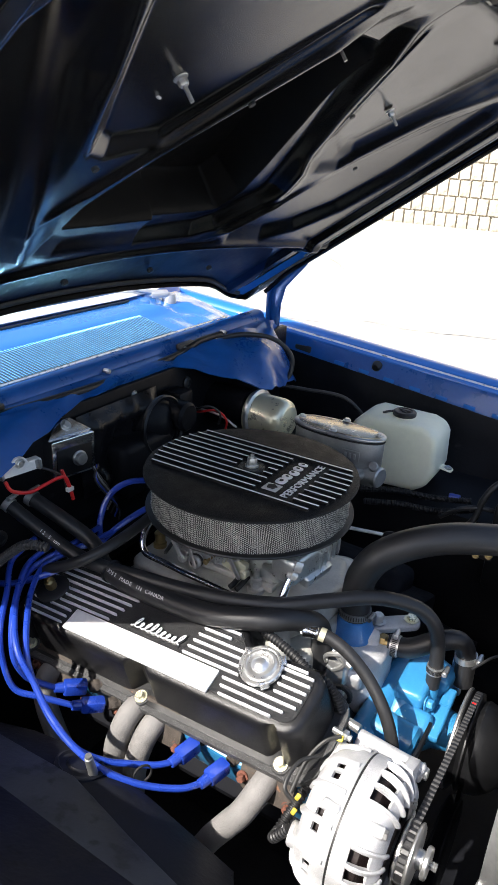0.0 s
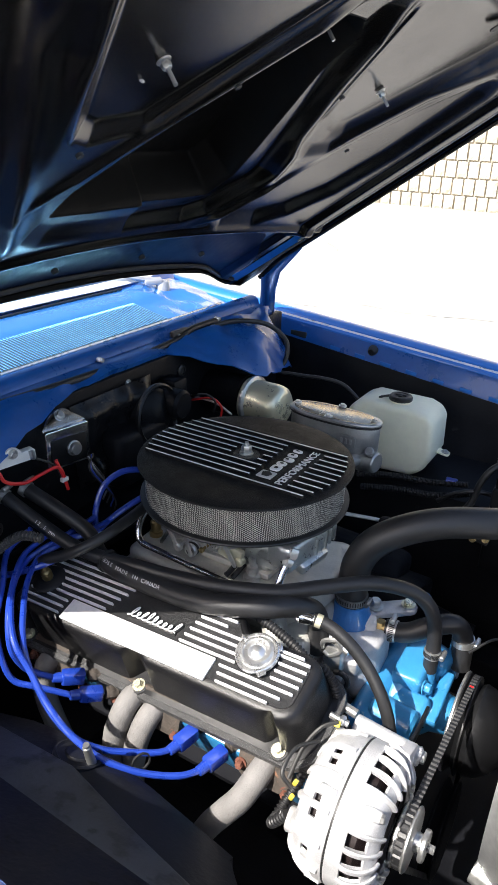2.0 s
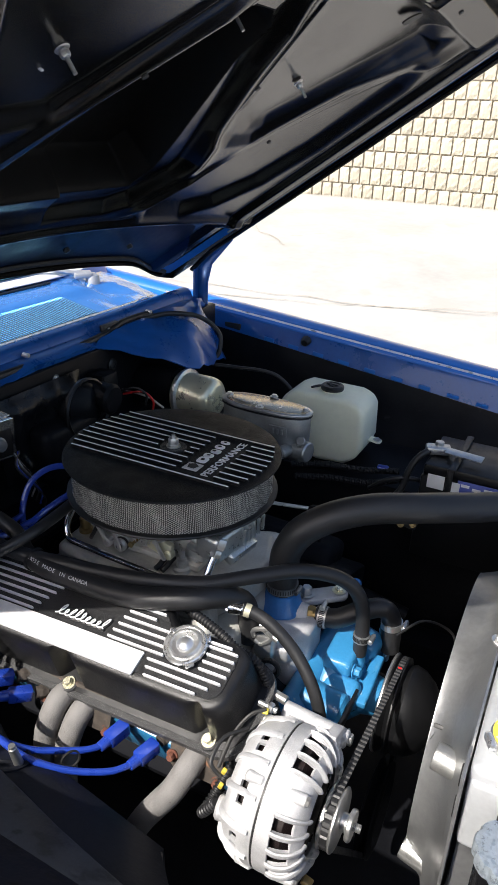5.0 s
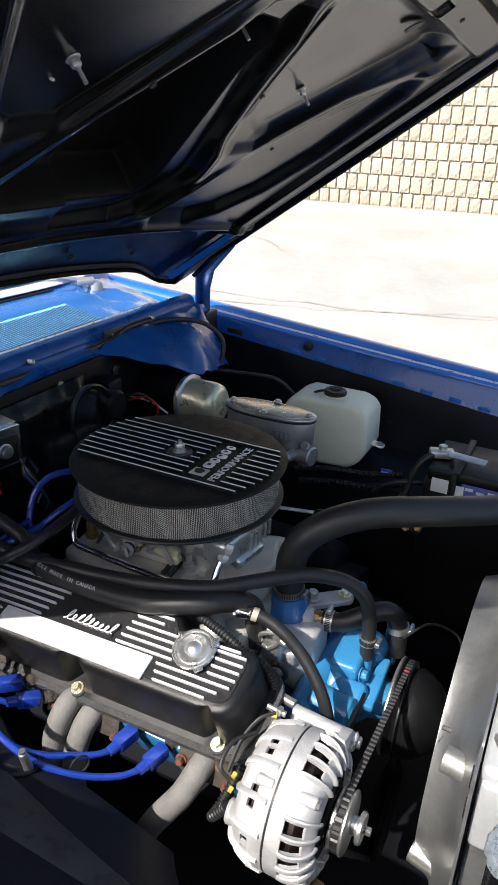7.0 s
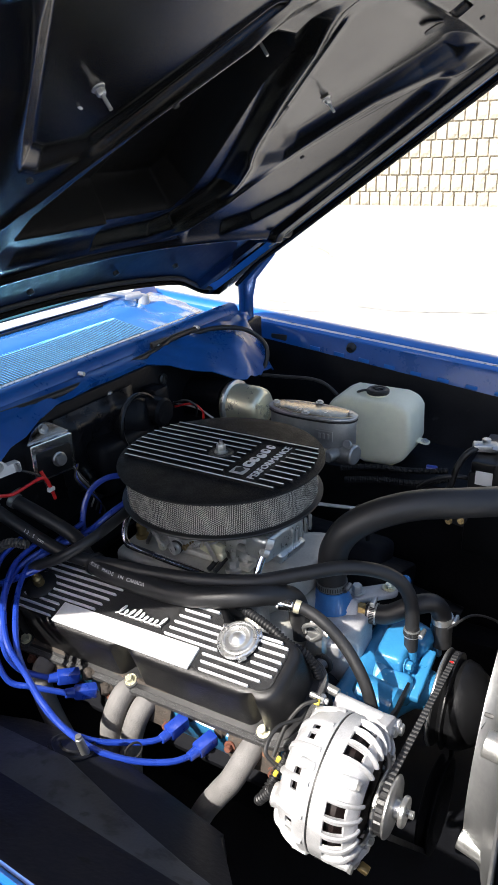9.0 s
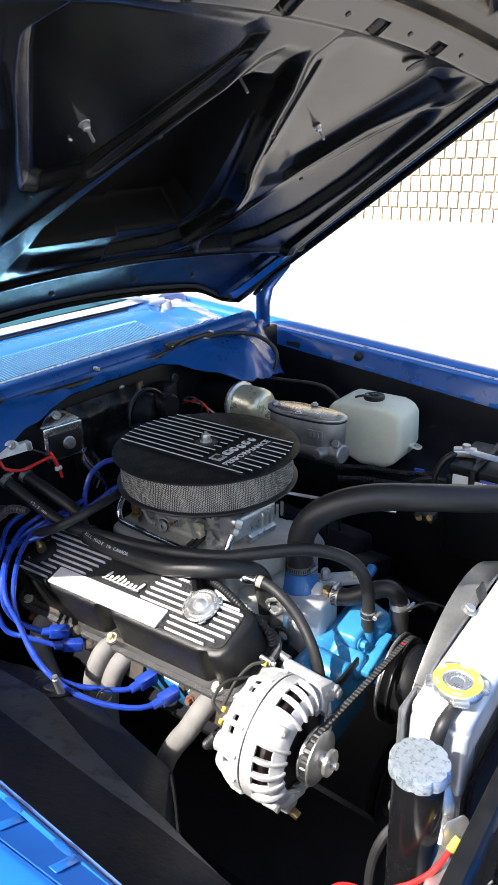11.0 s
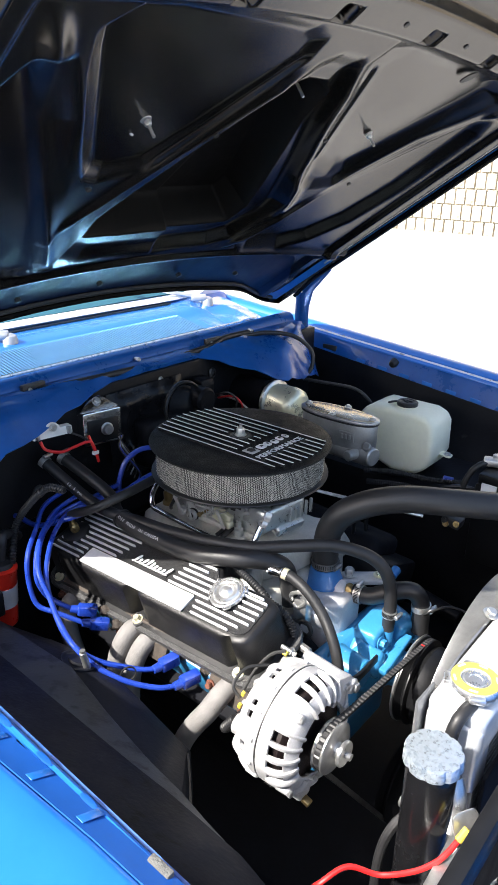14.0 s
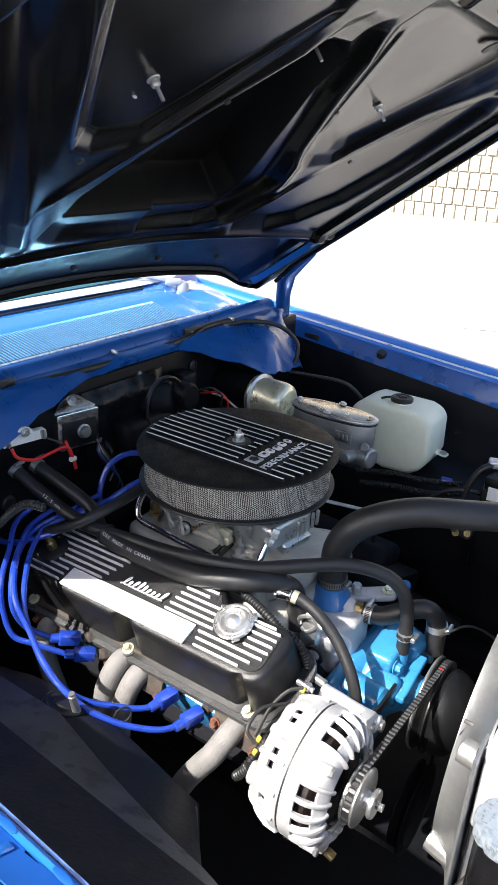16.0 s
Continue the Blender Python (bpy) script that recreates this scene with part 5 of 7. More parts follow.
    # Black plates on the casting's face stand in for shade in its hollows.
    for x, w, z, h in ((0.345, 0.040, 0.800, 0.022), (0.440, 0.050, 0.802, 0.018), (0.395, 0.030, 0.770, 0.012), (0.470, 0.020, 0.790, 0.020)):
        part("recess_shade", box((x, -0.1405, z), (w, 0.004, h), 0.001), INK_AND_GAP, body)
    part("throttle_shaft", joined(rod((0.335, -0.14, 0.765), (0.335, -0.176, 0.765), 0.0045, n=12), rod((0.335, -0.168, 0.765), (0.335, -0.173, 0.765), 0.0085, n=14)), ZINC, cb)
    for p, q in (((0.335, -0.172, 0.765), (0.318, -0.172, 0.792)), ((0.318, -0.172, 0.792), (0.352, -0.168, 0.806)), ((0.445, -0.169, 0.768), (0.428, -0.168, 0.794)), ((0.365, -0.176, 0.762), (0.352, -0.172, 0.786))):
        part("lever", slab(rounded((Vector(q) - Vector(p)).length + 0.008, 0.008, 0.0038, 4), (Vector(p) + Vector(q)) / 2, Vector(q) - Vector(p), (Vector(q) - Vector(p)).cross(Vector((0, 1, 0))), 0.0018, 0.0005), ZINC, cb)
    for x, z in ((0.328, 0.822), (0.352, 0.824), (0.440, 0.823), (0.462, 0.820)):
        part("body_screw", hexbolt((x, -0.1385, z), (0, -1, 0.2), 0.0045, 0.004), ZINC, body)
    part("vacuum_tube", tube([(0.325, -0.14, 0.795), (0.312, -0.160, 0.786), (0.300, -0.165, 0.765), (0.288, -0.155, 0.750)], 0.0035, 10, 6), RUBBER, cb, "thin black vacuum tube")
    part("choke_rod", tube([(0.43, -0.163, 0.790), (0.452, -0.165, 0.806), (0.462, -0.160, 0.832)], 0.0018, 8, 6), ZINC, cb)
    pipe = tube([(0.262, -0.10, 0.815), (0.254, -0.150, 0.800), (0.256, -0.176, 0.778), (0.268, -0.186, 0.760), (0.30, -0.190, 0.757), (0.40, -0.197, 0.757), (0.493, -0.203, 0.757), (0.55, -0.206, 0.752), (0.60, -0.197, 0.746)], 0.0058, 12, 8)
    solo("fuel_pipe", pipe, CHROME, "bent bright steel fuel pipe along the carburettor", "pipe")
    solo("fuel_line", tube([(0.539, -0.174, 0.806), (0.536, -0.182, 0.790), (0.535, -0.191, 0.772), (0.539, -0.199, 0.757), (0.556, -0.203, 0.747), (0.59, -0.196, 0.744)], 0.0060, 14, 6), CHROME, "bright steel fuel line from the carburettor", "pipe")


def build_alternator():
    ay, az = -0.349, 0.608
    alt = thing("alternator", (0.735, ay, az - 0.092), "bright cast aluminium alternator with cooling slots", "alternator")
    part("stator_core", lathe([(0.02, 0.694), (0.05, 0.696), (0.074, 0.71), (0.080, 0.73), (0.080, 0.775), (0.062, 0.788), (0.02, 0.790)], (0, ay, az), (1, 0, 0), 40), WINDING, alt, "dark windings inside")

    def shell(name, prof, windows, label):
        n = 100
        bm = bmesh.new()
        rings = [[bm.verts.new((x, ay + r * math.cos(2 * math.pi * k / n), az + r * math.sin(2 * math.pi * k / n))) for k in range(n)] for r, x in prof]
        for i in range(len(rings) - 1):
            for k in range(n):
                if windows(i, k):
                    continue
                bm.faces.new((rings[i][k], rings[i + 1][k], rings[i + 1][(k + 1) % n], rings[i][(k + 1) % n]))
        bmesh.ops.recalc_face_normals(bm, faces=bm.faces)
        bmesh.ops.solidify(bm, geom=bm.faces[:], thickness=0.0045)
        bmesh.ops.recalc_face_normals(bm, faces=bm.faces)
        return part(name, bm, CASTALU, alt, label, 38)
    # front: slots cut in the shoulder between fins; rear: short square vents
    slots = lambda i, k: i in (1, 2, 3) and (k - 15) % 25 < 15 and (k - 15) % 25 % 4 < 3
    front = shell("front_housing", [(0.0925, 0.7455), (0.0925, 0.765), (0.0920, 0.770), (0.089, 0.780), (0.083, 0.790), (0.074, 0.797), (0.060, 0.800)], slots, "cast front housing with finned slots")
    vents = lambda i, k: (i == 2 and k % 12 in (0, 1, 3, 4)) or (i == 6 and k % 10 in (0, 1, 2, 3))
    rear = shell("rear_housing", [(0.0925, 0.7425), (0.0925, 0.729), (0.0885, 0.722), (0.0860, 0.712), (0.082, 0.702), (0.073, 0.694), (0.056, 0.690), (0.020, 0.689)], vents, "cast rear housing with square vents")
    part("seam_band", lathe([(0.089, 0.7425), (0.0915, 0.7428), (0.0915, 0.7452), (0.089, 0.7455)], (0, ay, az), (1, 0, 0), 60), INK_AND_GAP, alt, "dark seam between the housings")
    for k in range(20):
        t = 2 * math.pi * (15 + 25 * (k // 5) + 4 * (k % 5) - 0.5) / 100
        d = Vector((0, math.cos(t), math.sin(t)))
        o = Vector((0, ay, az))
        part("fin", tube([o + d * 0.0925 + Vector((0.764, 0, 0)), o + d * 0.0925 + Vector((0.776, 0, 0)), o + d * 0.086 + Vector((0.790, 0, 0)), o + d * 0.072 + Vector((0.800, 0, 0)), o + d * 0.062 + Vector((0.802, 0, 0))], 0.003, 8, 4, flat=(0.0026, 0.0042)), CASTALU, front)
    for k in range(14):
        t = 2 * math.pi * (k + 0.35) / 14
        d, o = Vector((0, math.cos(t), math.sin(t))), Vector((0, ay, az))
        part("rib", tube([o + d * 0.0915 + Vector((0.738, 0, 0)), o + d * 0.0905 + Vector((0.724, 0, 0)), o + d * 0.086 + Vector((0.709, 0, 0)), o + d * 0.078 + Vector((0.697, 0, 0)), o + d * 0.060 + Vector((0.690, 0, 0))], 0.004, 8, 4, flat=(0.0055, 0.0032)), CASTALU, rear)
    for k in range(4):
        t = radians(35 + 90 * k)
        d = Vector((0, math.cos(t), math.sin(t)))
        o = Vector((0, ay, az)) + d * 0.088
        part("rear_lug", rod(o + Vector((0.715, 0, 0)), o + Vector((0.741, 0, 0)), 0.0075, n=16, bev=0.003), CASTALU, alt)
        lug = part("bolt_lug", rod(o - d * 0.003 + Vector((0.772, 0, 0)), o - d * 0.003 + Vector((0.796, 0, 0)), 0.0085, 0.0075, 16, 0.002), CASTALU, alt)
        part("bolt", hexbolt(o + Vector((0.795, 0, 0)), (1, 0, 0), 0.006, 0.005, False), ZINC, lug)
    ear = part("mounting_ear", joined(slab([(0.0, -0.02), (0.04, -0.012), (0.052, 0.0), (0.052, 0.014), (0.04, 0.026), (0.0, 0.03)], (0.778, -0.305, 0.655), (0, 0.92, -0.25), (0, 0.25, 0.92), 0.016, 0.003), rod((0.705, -0.262, 0.66), (0.80, -0.262, 0.650), 0.013, n=18, bev=0.002)), CASTALU, alt, "cast mounting ear")
    part("ear_bolt", hexbolt((0.796, -0.258, 0.648), (1, 0, 0), 0.009, 0.008), ZINC, ear)
    part("lower_ear", joined(slab([(-0.02, 0.0), (-0.014, -0.020), (0.0, -0.026), (0.014, -0.020), (0.02, 0.0)], (0.770, ay - 0.02, az - 0.085), (0, 1, 0), (0, 0, 1), 0.02, 0.003)), CASTALU, alt)
    part("brass_terminal", box((0.80, ay - 0.030, az - 0.098), (0.014, 0.012, 0.010), 0.002, (10, 20, 0)), BRASS, alt, "brass lower terminal")
    # pulley
    pul = part("pulley", lathe([(0.020, 0.805), (0.038, 0.806), (0.041, 0.808), (0.041, 0.810), (0.032, 0.8165), (0.041, 0.823), (0.041, 0.825), (0.038, 0.827), (0.020, 0.828)], (0, ay, az), (1, 0, 0), 44), ZINC, alt, "bright V-belt pulley")
    part("pulley_nut", lathe([(0.0125, 0.826), (0.012, 0.836), (0.019, 0.8365), (0.0205, 0.838), (0.0205, 0.842), (0.019, 0.8435), (0.011, 0.8435), (0.0055, 0.8430)] + [(0.0050 + 0.0006 * (q % 2), 0.844 + 0.0012 * q) for q in range(8)] + [(0, 0.8530)], (0, ay, az), (1, 0, 0), 36), ZINC, pul, "round nut on the shaft end")
    part("cooling_fan_disc", lathe([(0.02, 0.8035), (0.035, 0.8035), (0.036, 0.8045), (0.02, 0.8050)], (0, ay, az), (1, 0, 0), 30), BAYBLACK, alt)
    # rear terminals and tags
    t1 = part("terminal_post", joined(rod((0.705, -0.290, 0.680), (0.678, -0.290, 0.683), 0.0045, n=10), hexbolt((0.700, -0.290, 0.681), (-1, 0, 0.1), 0.008, 0.007, False), rod((0.690, -0.303, 0.672), (0.705, -0.303, 0.669), 0.010, n=16, bev=0.003)), ZINC, alt)
    part("spade_tag", box((0.694, -0.303, 0.686), (0.009, 0.008, 0.006), 0.0015, (30, 0, 10)), YELLOW, t1, "yellow spade connector")
    t2 = part("brush_holder", joined(rod((0.700, -0.405, 0.610), (0.680, -0.408, 0.612), 0.016, n=18, bev=0.003), rod((0.681, -0.408, 0.612), (0.670, -0.410, 0.613), 0.005, n=12)), CASTALU, alt)
    for dz in (0, 0.017):
        part("spade_tag", box((0.678, -0.396 + dz * 0.5, 0.634 + dz), (0.006, 0.005, 0.012), 0.0015, (10, 20, 0)), YELLOW, t2, "yellow spade connector")
    for k in range(3):
        part("print_bar", slab(rounded(0.010, 0.0035, 0.0008, 2), (0.7463 + 0.0055 * k, ay - 0.064, az - 0.0705 - 0.0), (0, 0.72, -0.69), (1, 0, 0), 0.0004), INK_AND_GAP, front)


def hull_belt(circles, x, w=0.0095):
    """A belt round circles (y, z, r) in the plane x: outline of their common hull, cogged on the outside."""
    pts = []
    for y, z, r in circles:
        pts += [(y + r * math.cos(t), z + r * math.sin(t)) for t in [2 * math.pi * k / 120 for k in range(120)]]
    pts = sorted(set((round(a, 6), round(b, 6)) for a, b in pts))

    def half(seq):
        out = []
        for p in seq:
            while len(out) > 1 and (out[-1][0] - out[-2][0]) * (p[1] - out[-2][1]) - (out[-1][1] - out[-2][1]) * (p[0] - out[-2][0]) <= 0:
                out.pop()
            out.append(p)
        return out[:-1]
    loop = half(pts) + half(pts[::-1])
    fine, step = [], 0.0023
    for a, b in zip(loop, loop[1:] + loop[:1]):
        d = math.dist(a, b)
        n = max(1, int(d / step))
        fine += [(a[0] + (b[0] - a[0]) * k / n, a[1] + (b[1] - a[1]) * k / n) for k in range(n)]
    # even spacing for the cogs
    far, out, nxt = 0.0, [], 0.0
    for a, b in zip(fine, fine[1:] + fine[:1]):
        d = math.dist(a, b)
        while nxt <= far + d and d > 0:
            k = (nxt - far) / d
            out.append(((a[0] + (b[0] - a[0]) * k), (a[1] + (b[1] - a[1]) * k)))
            nxt += step
        far += d
    bm, rings = bmesh.new(), []
    n = len(out)
    for i, (y, z) in enumerate(out):
        a, b = out[i - 1], out[(i + 1) % n]
        t = Vector((0, b[0] - a[0], b[1] - a[1])).normalized()
        o = Vector((0, t.z, -t.y))
        h = 0.0035 if i % 4 in (0, 1, 2) else 0.0018
        p = Vector((x, y, z))
        rings.append([bm.verts.new(p + o * h + Vector((-w / 2, 0, 0))), bm.verts.new(p + o * h + Vector((w / 2, 0, 0))), bm.verts.new(p - o * 0.005 + Vector((w * 0.35, 0, 0))), bm.verts.new(p - o * 0.005 + Vector((-w * 0.35, 0, 0)))])
    for p, q in zip(rings, rings[1:] + rings[:1]):
        for j in range(4):
            bm.faces.new((p[j], q[j], q[(j + 1) % 4], p[(j + 1) % 4]))
    bmesh.ops.recalc_face_normals(bm, faces=bm.faces)
    return bm


def build_belt():
    b = thing("drive_belt", (0.815, -0.1, 0.3), "dark grey cogged rubber drive belt with printed marks", "belt")
    part("belt", hull_belt([(-0.349, 0.608, 0.036), (-0.045, 0.532, 0.077), (-0.06, 0.30, 0.08)], 0.8165), RUBBER, b)
    c = Vector((0.8165, -0.045, 0.532))
    for k, (deg, mat) in enumerate(((93, WIRERED), (99, SILVERINK), (103, SILVERINK), (107, SILVERINK), (112, SILVERINK))):
        t = radians(deg)
        d = Vector((0, math.cos(t), math.sin(t)))
        part("print_mark", box(c + d * 0.0810, (0.006, 0.005 if k == 0 else 0.0022, 0.0006), 0.0, (deg - 90, 0, 0)), mat, b)


def build_exhaust():
    ex = thing("exhaust_header", (0.42, -0.40, 0.36), "grey heat-coated exhaust header tubes with rusty bolts", "exhaust header")
    tubes = [
        [(0.380, -0.330, 0.605), (0.377, -0.356, 0.600), (0.370, -0.372, 0.572), (0.364, -0.380, 0.53), (0.36, -0.385, 0.42)],
        [(0.420, -0.330, 0.598), (0.416, -0.354, 0.592), (0.409, -0.370, 0.564), (0.402, -0.378, 0.52), (0.398, -0.383, 0.42)],
        [(0.612, -0.335, 0.600), (0.607, -0.362, 0.588), (0.594, -0.379, 0.558), (0.574, -0.386, 0.526), (0.548, -0.384, 0.480), (0.52, -0.378, 0.42)],
        [(0.205, -0.335, 0.592), (0.200, -0.356, 0.584), (0.202, -0.368, 0.555), (0.215, -0.368, 0.50), (0.26, -0.37, 0.42)],
    ]
    for pts in tubes:
        part("primary_tube", tube(pts, 0.0180, 22, 8), HEADER, ex)
    part("collector", rod((0.42, -0.40, 0.42), (0.30, -0.38, 0.32), 0.045, 0.04, 24, 0.004), HEADER, ex)
    for x, w in ((0.404, 0.125), (0.612, 0.085), (0.205, 0.085)):
        fl = slab(rounded(w, 0.062, 0.016, 4), (x, -0.338, 0.596), (1, 0, 0.04), (0, 0.25, 0.97), 0.009, 0.002)
        f = part("flange_plate", fl, SCALE, ex, "scaly steel flange plate")
        for dx in (-w / 2 + 0.006, w / 2 - 0.006):
            part("bolt", hexbolt((x + dx, -0.350, 0.588 - 0.012 * (dx > 0)), (0.1, -1, 0.15), 0.0060, 0.009), RUST, f, "rusty flange bolt")
    part("bolt", hexbolt((0.285, -0.355, 0.575), (0.1, -1, 0.15), 0.0085, 0.010), RUST, ex, "rusty flange bolt")


def build_ignition():
    # plug boots and their wires
    boots = [((0.484, -0.392, 0.596), (0.496, -0.344, 0.600)), ((0.536, -0.394, 0.590), (0.550, -0.346, 0.594)), ((0.266, -0.398, 0.622), (0.296, -0.360, 0.612)), ((0.308, -0.404, 0.614), (0.338, -0.366, 0.604))]
    paths = [
        [(0.484, -0.392, 0.596), (0.470, -0.412, 0.600), (0.440, -0.440, 0.610), (0.418, -0.462, 0.622), (0.385, -0.480, 0.642), (0.330, -0.470, 0.660), (0.290, -0.460, 0.690), (0.252, -0.452, 0.722), (0.212, -0.420, 0.745), (0.17, -0.372, 0.752), (0.15, -0.32, 0.758), (0.17, -0.26, 0.775), (0.18, -0.2, 0.785)],
        [(0.536, -0.394, 0.590), (0.520, -0.418, 0.593), (0.488, -0.445, 0.602), (0.455, -0.468, 0.618), (0.415, -0.482, 0.636), (0.345, -0.474, 0.650), (0.290, -0.456, 0.674), (0.258, -0.442, 0.712), (0.222, -0.405, 0.742), (0.185, -0.36, 0.752), (0.165, -0.31, 0.762), (0.185, -0.25, 0.772), (0.20, -0.19, 0.778)],
        [(0.266, -0.398, 0.622), (0.254, -0.425, 0.648), (0.247, -0.440, 0.668), (0.236, -0.448, 0.702), (0.215, -0.428, 0.740), (0.180, -0.385, 0.758), (0.145, -0.33, 0.765), (0.15, -0.28, 0.78)],
        [(0.308, -0.404, 0.614), (0.270, -0.436, 0.636), (0.240, -0.455, 0.650), (0.220, -0.455, 0.692), (0.205, -0.442, 0.735), (0.172, -0.398, 0.760), (0.125, -0.345, 0.772), (0.12, -0.29, 0.785)],
    ]
    for k, ((a, b), p) in enumerate(zip(boots, paths)):
        w = thing("spark_plug_wire", (a[0], a[1], 0.57), "glossy blue spark plug wire with square boot", "ignition wire", "spark plug wires")
        part("wire", tube(p, 0.0048, 10, 7), WIREBLUE, w)
        A, B = Vector(a), Vector(b)
        d = (B - A).normalized()
        side = d.cross(Vector((0, 0, 1))).normalized()
        up = side.cross(d)
        part("boot", joined(rod(A - d * 0.004, A + d * 0.012, 0.0075, 0.0085, 14, 0.001), slab(rounded(0.036, 0.020, 0.004, 3), A + d * 0.028 + up * 0.009, d, side, 0.018, 0.003)), WIREBLUE, w, "square blue rubber boot")
        part("spark_plug", joined(rod(B + d * 0.002, B + d * 0.02, 0.009, n=14), hexbolt(B + d * 0.006, d, 0.0105, 0.010, False)), SCALE, w)
    solo("wire_loom_clip", joined(rod((0.430, -0.492, 0.632), (0.430, -0.500, 0.668), 0.0065, 0.0055, 12, 0.001), rod((0.430, -0.499, 0.664), (0.430, -0.500, 0.672), 0.0045, n=10)), DULLALU, "grey tubular wire clip on the blue leads", "clip")
    solo("cable_tie", lathe([(0.012, -0.0015), (0.014, -0.0015), (0.014, 0.0015), (0.012, 0.0015)], (0.468, -0.438, 0.606), (1, -0.5, 0.1), 20, ring=True), INK_AND_GAP, "black cable tie round two blue leads", "cable tie")
    for pts in ([(-0.02, -0.36, 0.718), (0.05, -0.36, 0.728), (0.12, -0.36, 0.733), (0.18, -0.33, 0.757), (0.20, -0.28, 0.765)], [(0.18, -0.2, 0.762), (0.172, -0.19, 0.79), (0.175, -0.17, 0.83), (0.195, -0.14, 0.852), (0.23, -0.1, 0.85)], [(0.185, -0.21, 0.756), (0.205, -0.18, 0.785), (0.23, -0.13, 0.808), (0.25, -0.09, 0.81)], [(0.14, -0.31, 0.748), (0.18, -0.27, 0.775), (0.21, -0.22, 0.775)]):
        solo("ignition_lead", tube(pts, 0.0055, 10, 7), WIREBLUE, "glossy blue ignition lead near the firewall", "ignition wire", "ignition leads")
    # chrome box and ballast resistor on the firewall
    bx = thing("voltage_regulator", (0.06, -0.148, 0.834), "chrome electronic control box with black face", "control box")
    ax, ay = Vector((0.18, 0.98, 0.0)).normalized(), Vector((0, 0, 1))
    nrm = ax.cross(ay)
    o = Vector((0.070, -0.148, 0.872))
    part("case", slab(rounded(0.092, 0.075, 0.004, 3), o - nrm * 0.035, ax, ay, 0.042, 0.002), CHROME, bx, "mirror chrome case")
    part("face", slab(rounded(0.074, 0.052, 0.002, 2), o + nrm * 0.0075 - ay * 0.006, ax, ay, 0.0015, 0.0005), SMOOTHBLACK, bx, "glossy black face plate")
    part("power_transistor", lathe([(0.014, 0.009), (0.0145, 0.012), (0.012, 0.013), (0.0115, 0.019), (0.010, 0.021), (0, 0.021)], o - ay * 0.004 + ax * 0.008, nrm, 24), ZINC, bx, "round zinc transistor can")
    part("mounting_tab", slab([(-0.046, 0), (0.046, 0), (0.014, 0.032), (-0.014, 0.032)], o + ay * 0.0375 - nrm * 0.004, ax, ay + nrm * -0.9, 0.0025, 0.0008), CHROME, bx, "folded chrome tab")
    part("tab_bolt", hexbolt(o + ay * 0.053 - nrm * 0.016, nrm + ay * 0.9, 0.007, 0.007), ZINC, bx)
    ba = thing("ballast_resistor", (0.08, -0.285, 0.89), "white ceramic ballast resistor with metal bracket", "resistor")
    o2 = Vector((0.078, -0.285, 0.902))
    part("ceramic_body", slab(rounded(0.085, 0.018, 0.003, 3), o2, ax, (0, -0.1, 1), 0.014, 0.002), CERAMIC, ba)
    part("bracket", joined(slab([(0.017 * math.cos(t), 0.014 * math.sin(t)) for t in [math.pi * k / 12 for k in range(13)]], o2 + Vector((0, 0, 0.008)) , ax, (0, -0.1, 1), 0.016, 0.002)), CERAMIC, ba)
    part("bracket_screw", hexbolt(o2 + nrm * 0.016 + Vector((0, 0, 0.012)), nrm, 0.006, 0.004), ZINC, ba)
    for s in (-1, 1):
        part("spade_terminal", box(o2 + ax * s * 0.034 + nrm * 0.016, (0.010, 0.006, 0.016), 0.001, (10, 0, 10)), ZINC, ba)
    for pts, m, lab in (([(0.096, -0.256, 0.897), (0.110, -0.235, 0.885), (0.113, -0.214, 0.865), (0.112, -0.205, 0.838)], INK_AND_GAP, "thin black wire from the resistor"), ([(0.095, -0.32, 0.893), (0.10, -0.312, 0.875), (0.105, -0.28, 0.862), (0.11, -0.25, 0.866), (0.115, -0.215, 0.868), (0.118, -0.205, 0.845), (0.118, -0.20, 0.825)], WIRERED, "thin red wire below the resistor"), ([(0.112, -0.216, 0.880), (0.116, -0.21, 0.86), (0.118, -0.204, 0.84), (0.12, -0.20, 0.82)], WIRERED, "red wire bundle below the control box")):
        solo("wire", tube(pts, 0.0022 if m is INK_AND_GAP else 0.0032, 8, 6), m, lab, "wire")
    solo("wire_connector", box((0.119, -0.206, 0.842), (0.008, 0.014, 0.008), 0.0015), CERAMIC, "small white wire connector on red wires", "connector")
    for k in range(5):
        z = 0.80 - 0.012 * k
        solo("wire", tube([(0.10, -0.13 + 0.004 * k, 0.85), (0.118, -0.125 - 0.004 * k, 0.83), (0.122, -0.11 + 0.006 * k, z), (0.115, -0.12 + 0.01 * k, z - 0.03)], 0.0018, 6, 5), (INK_AND_GAP, DULLALU, INK_AND_GAP, WIREBLUE, INK_AND_GAP)[k], "thin wire in a tangle under the control box", "wire")


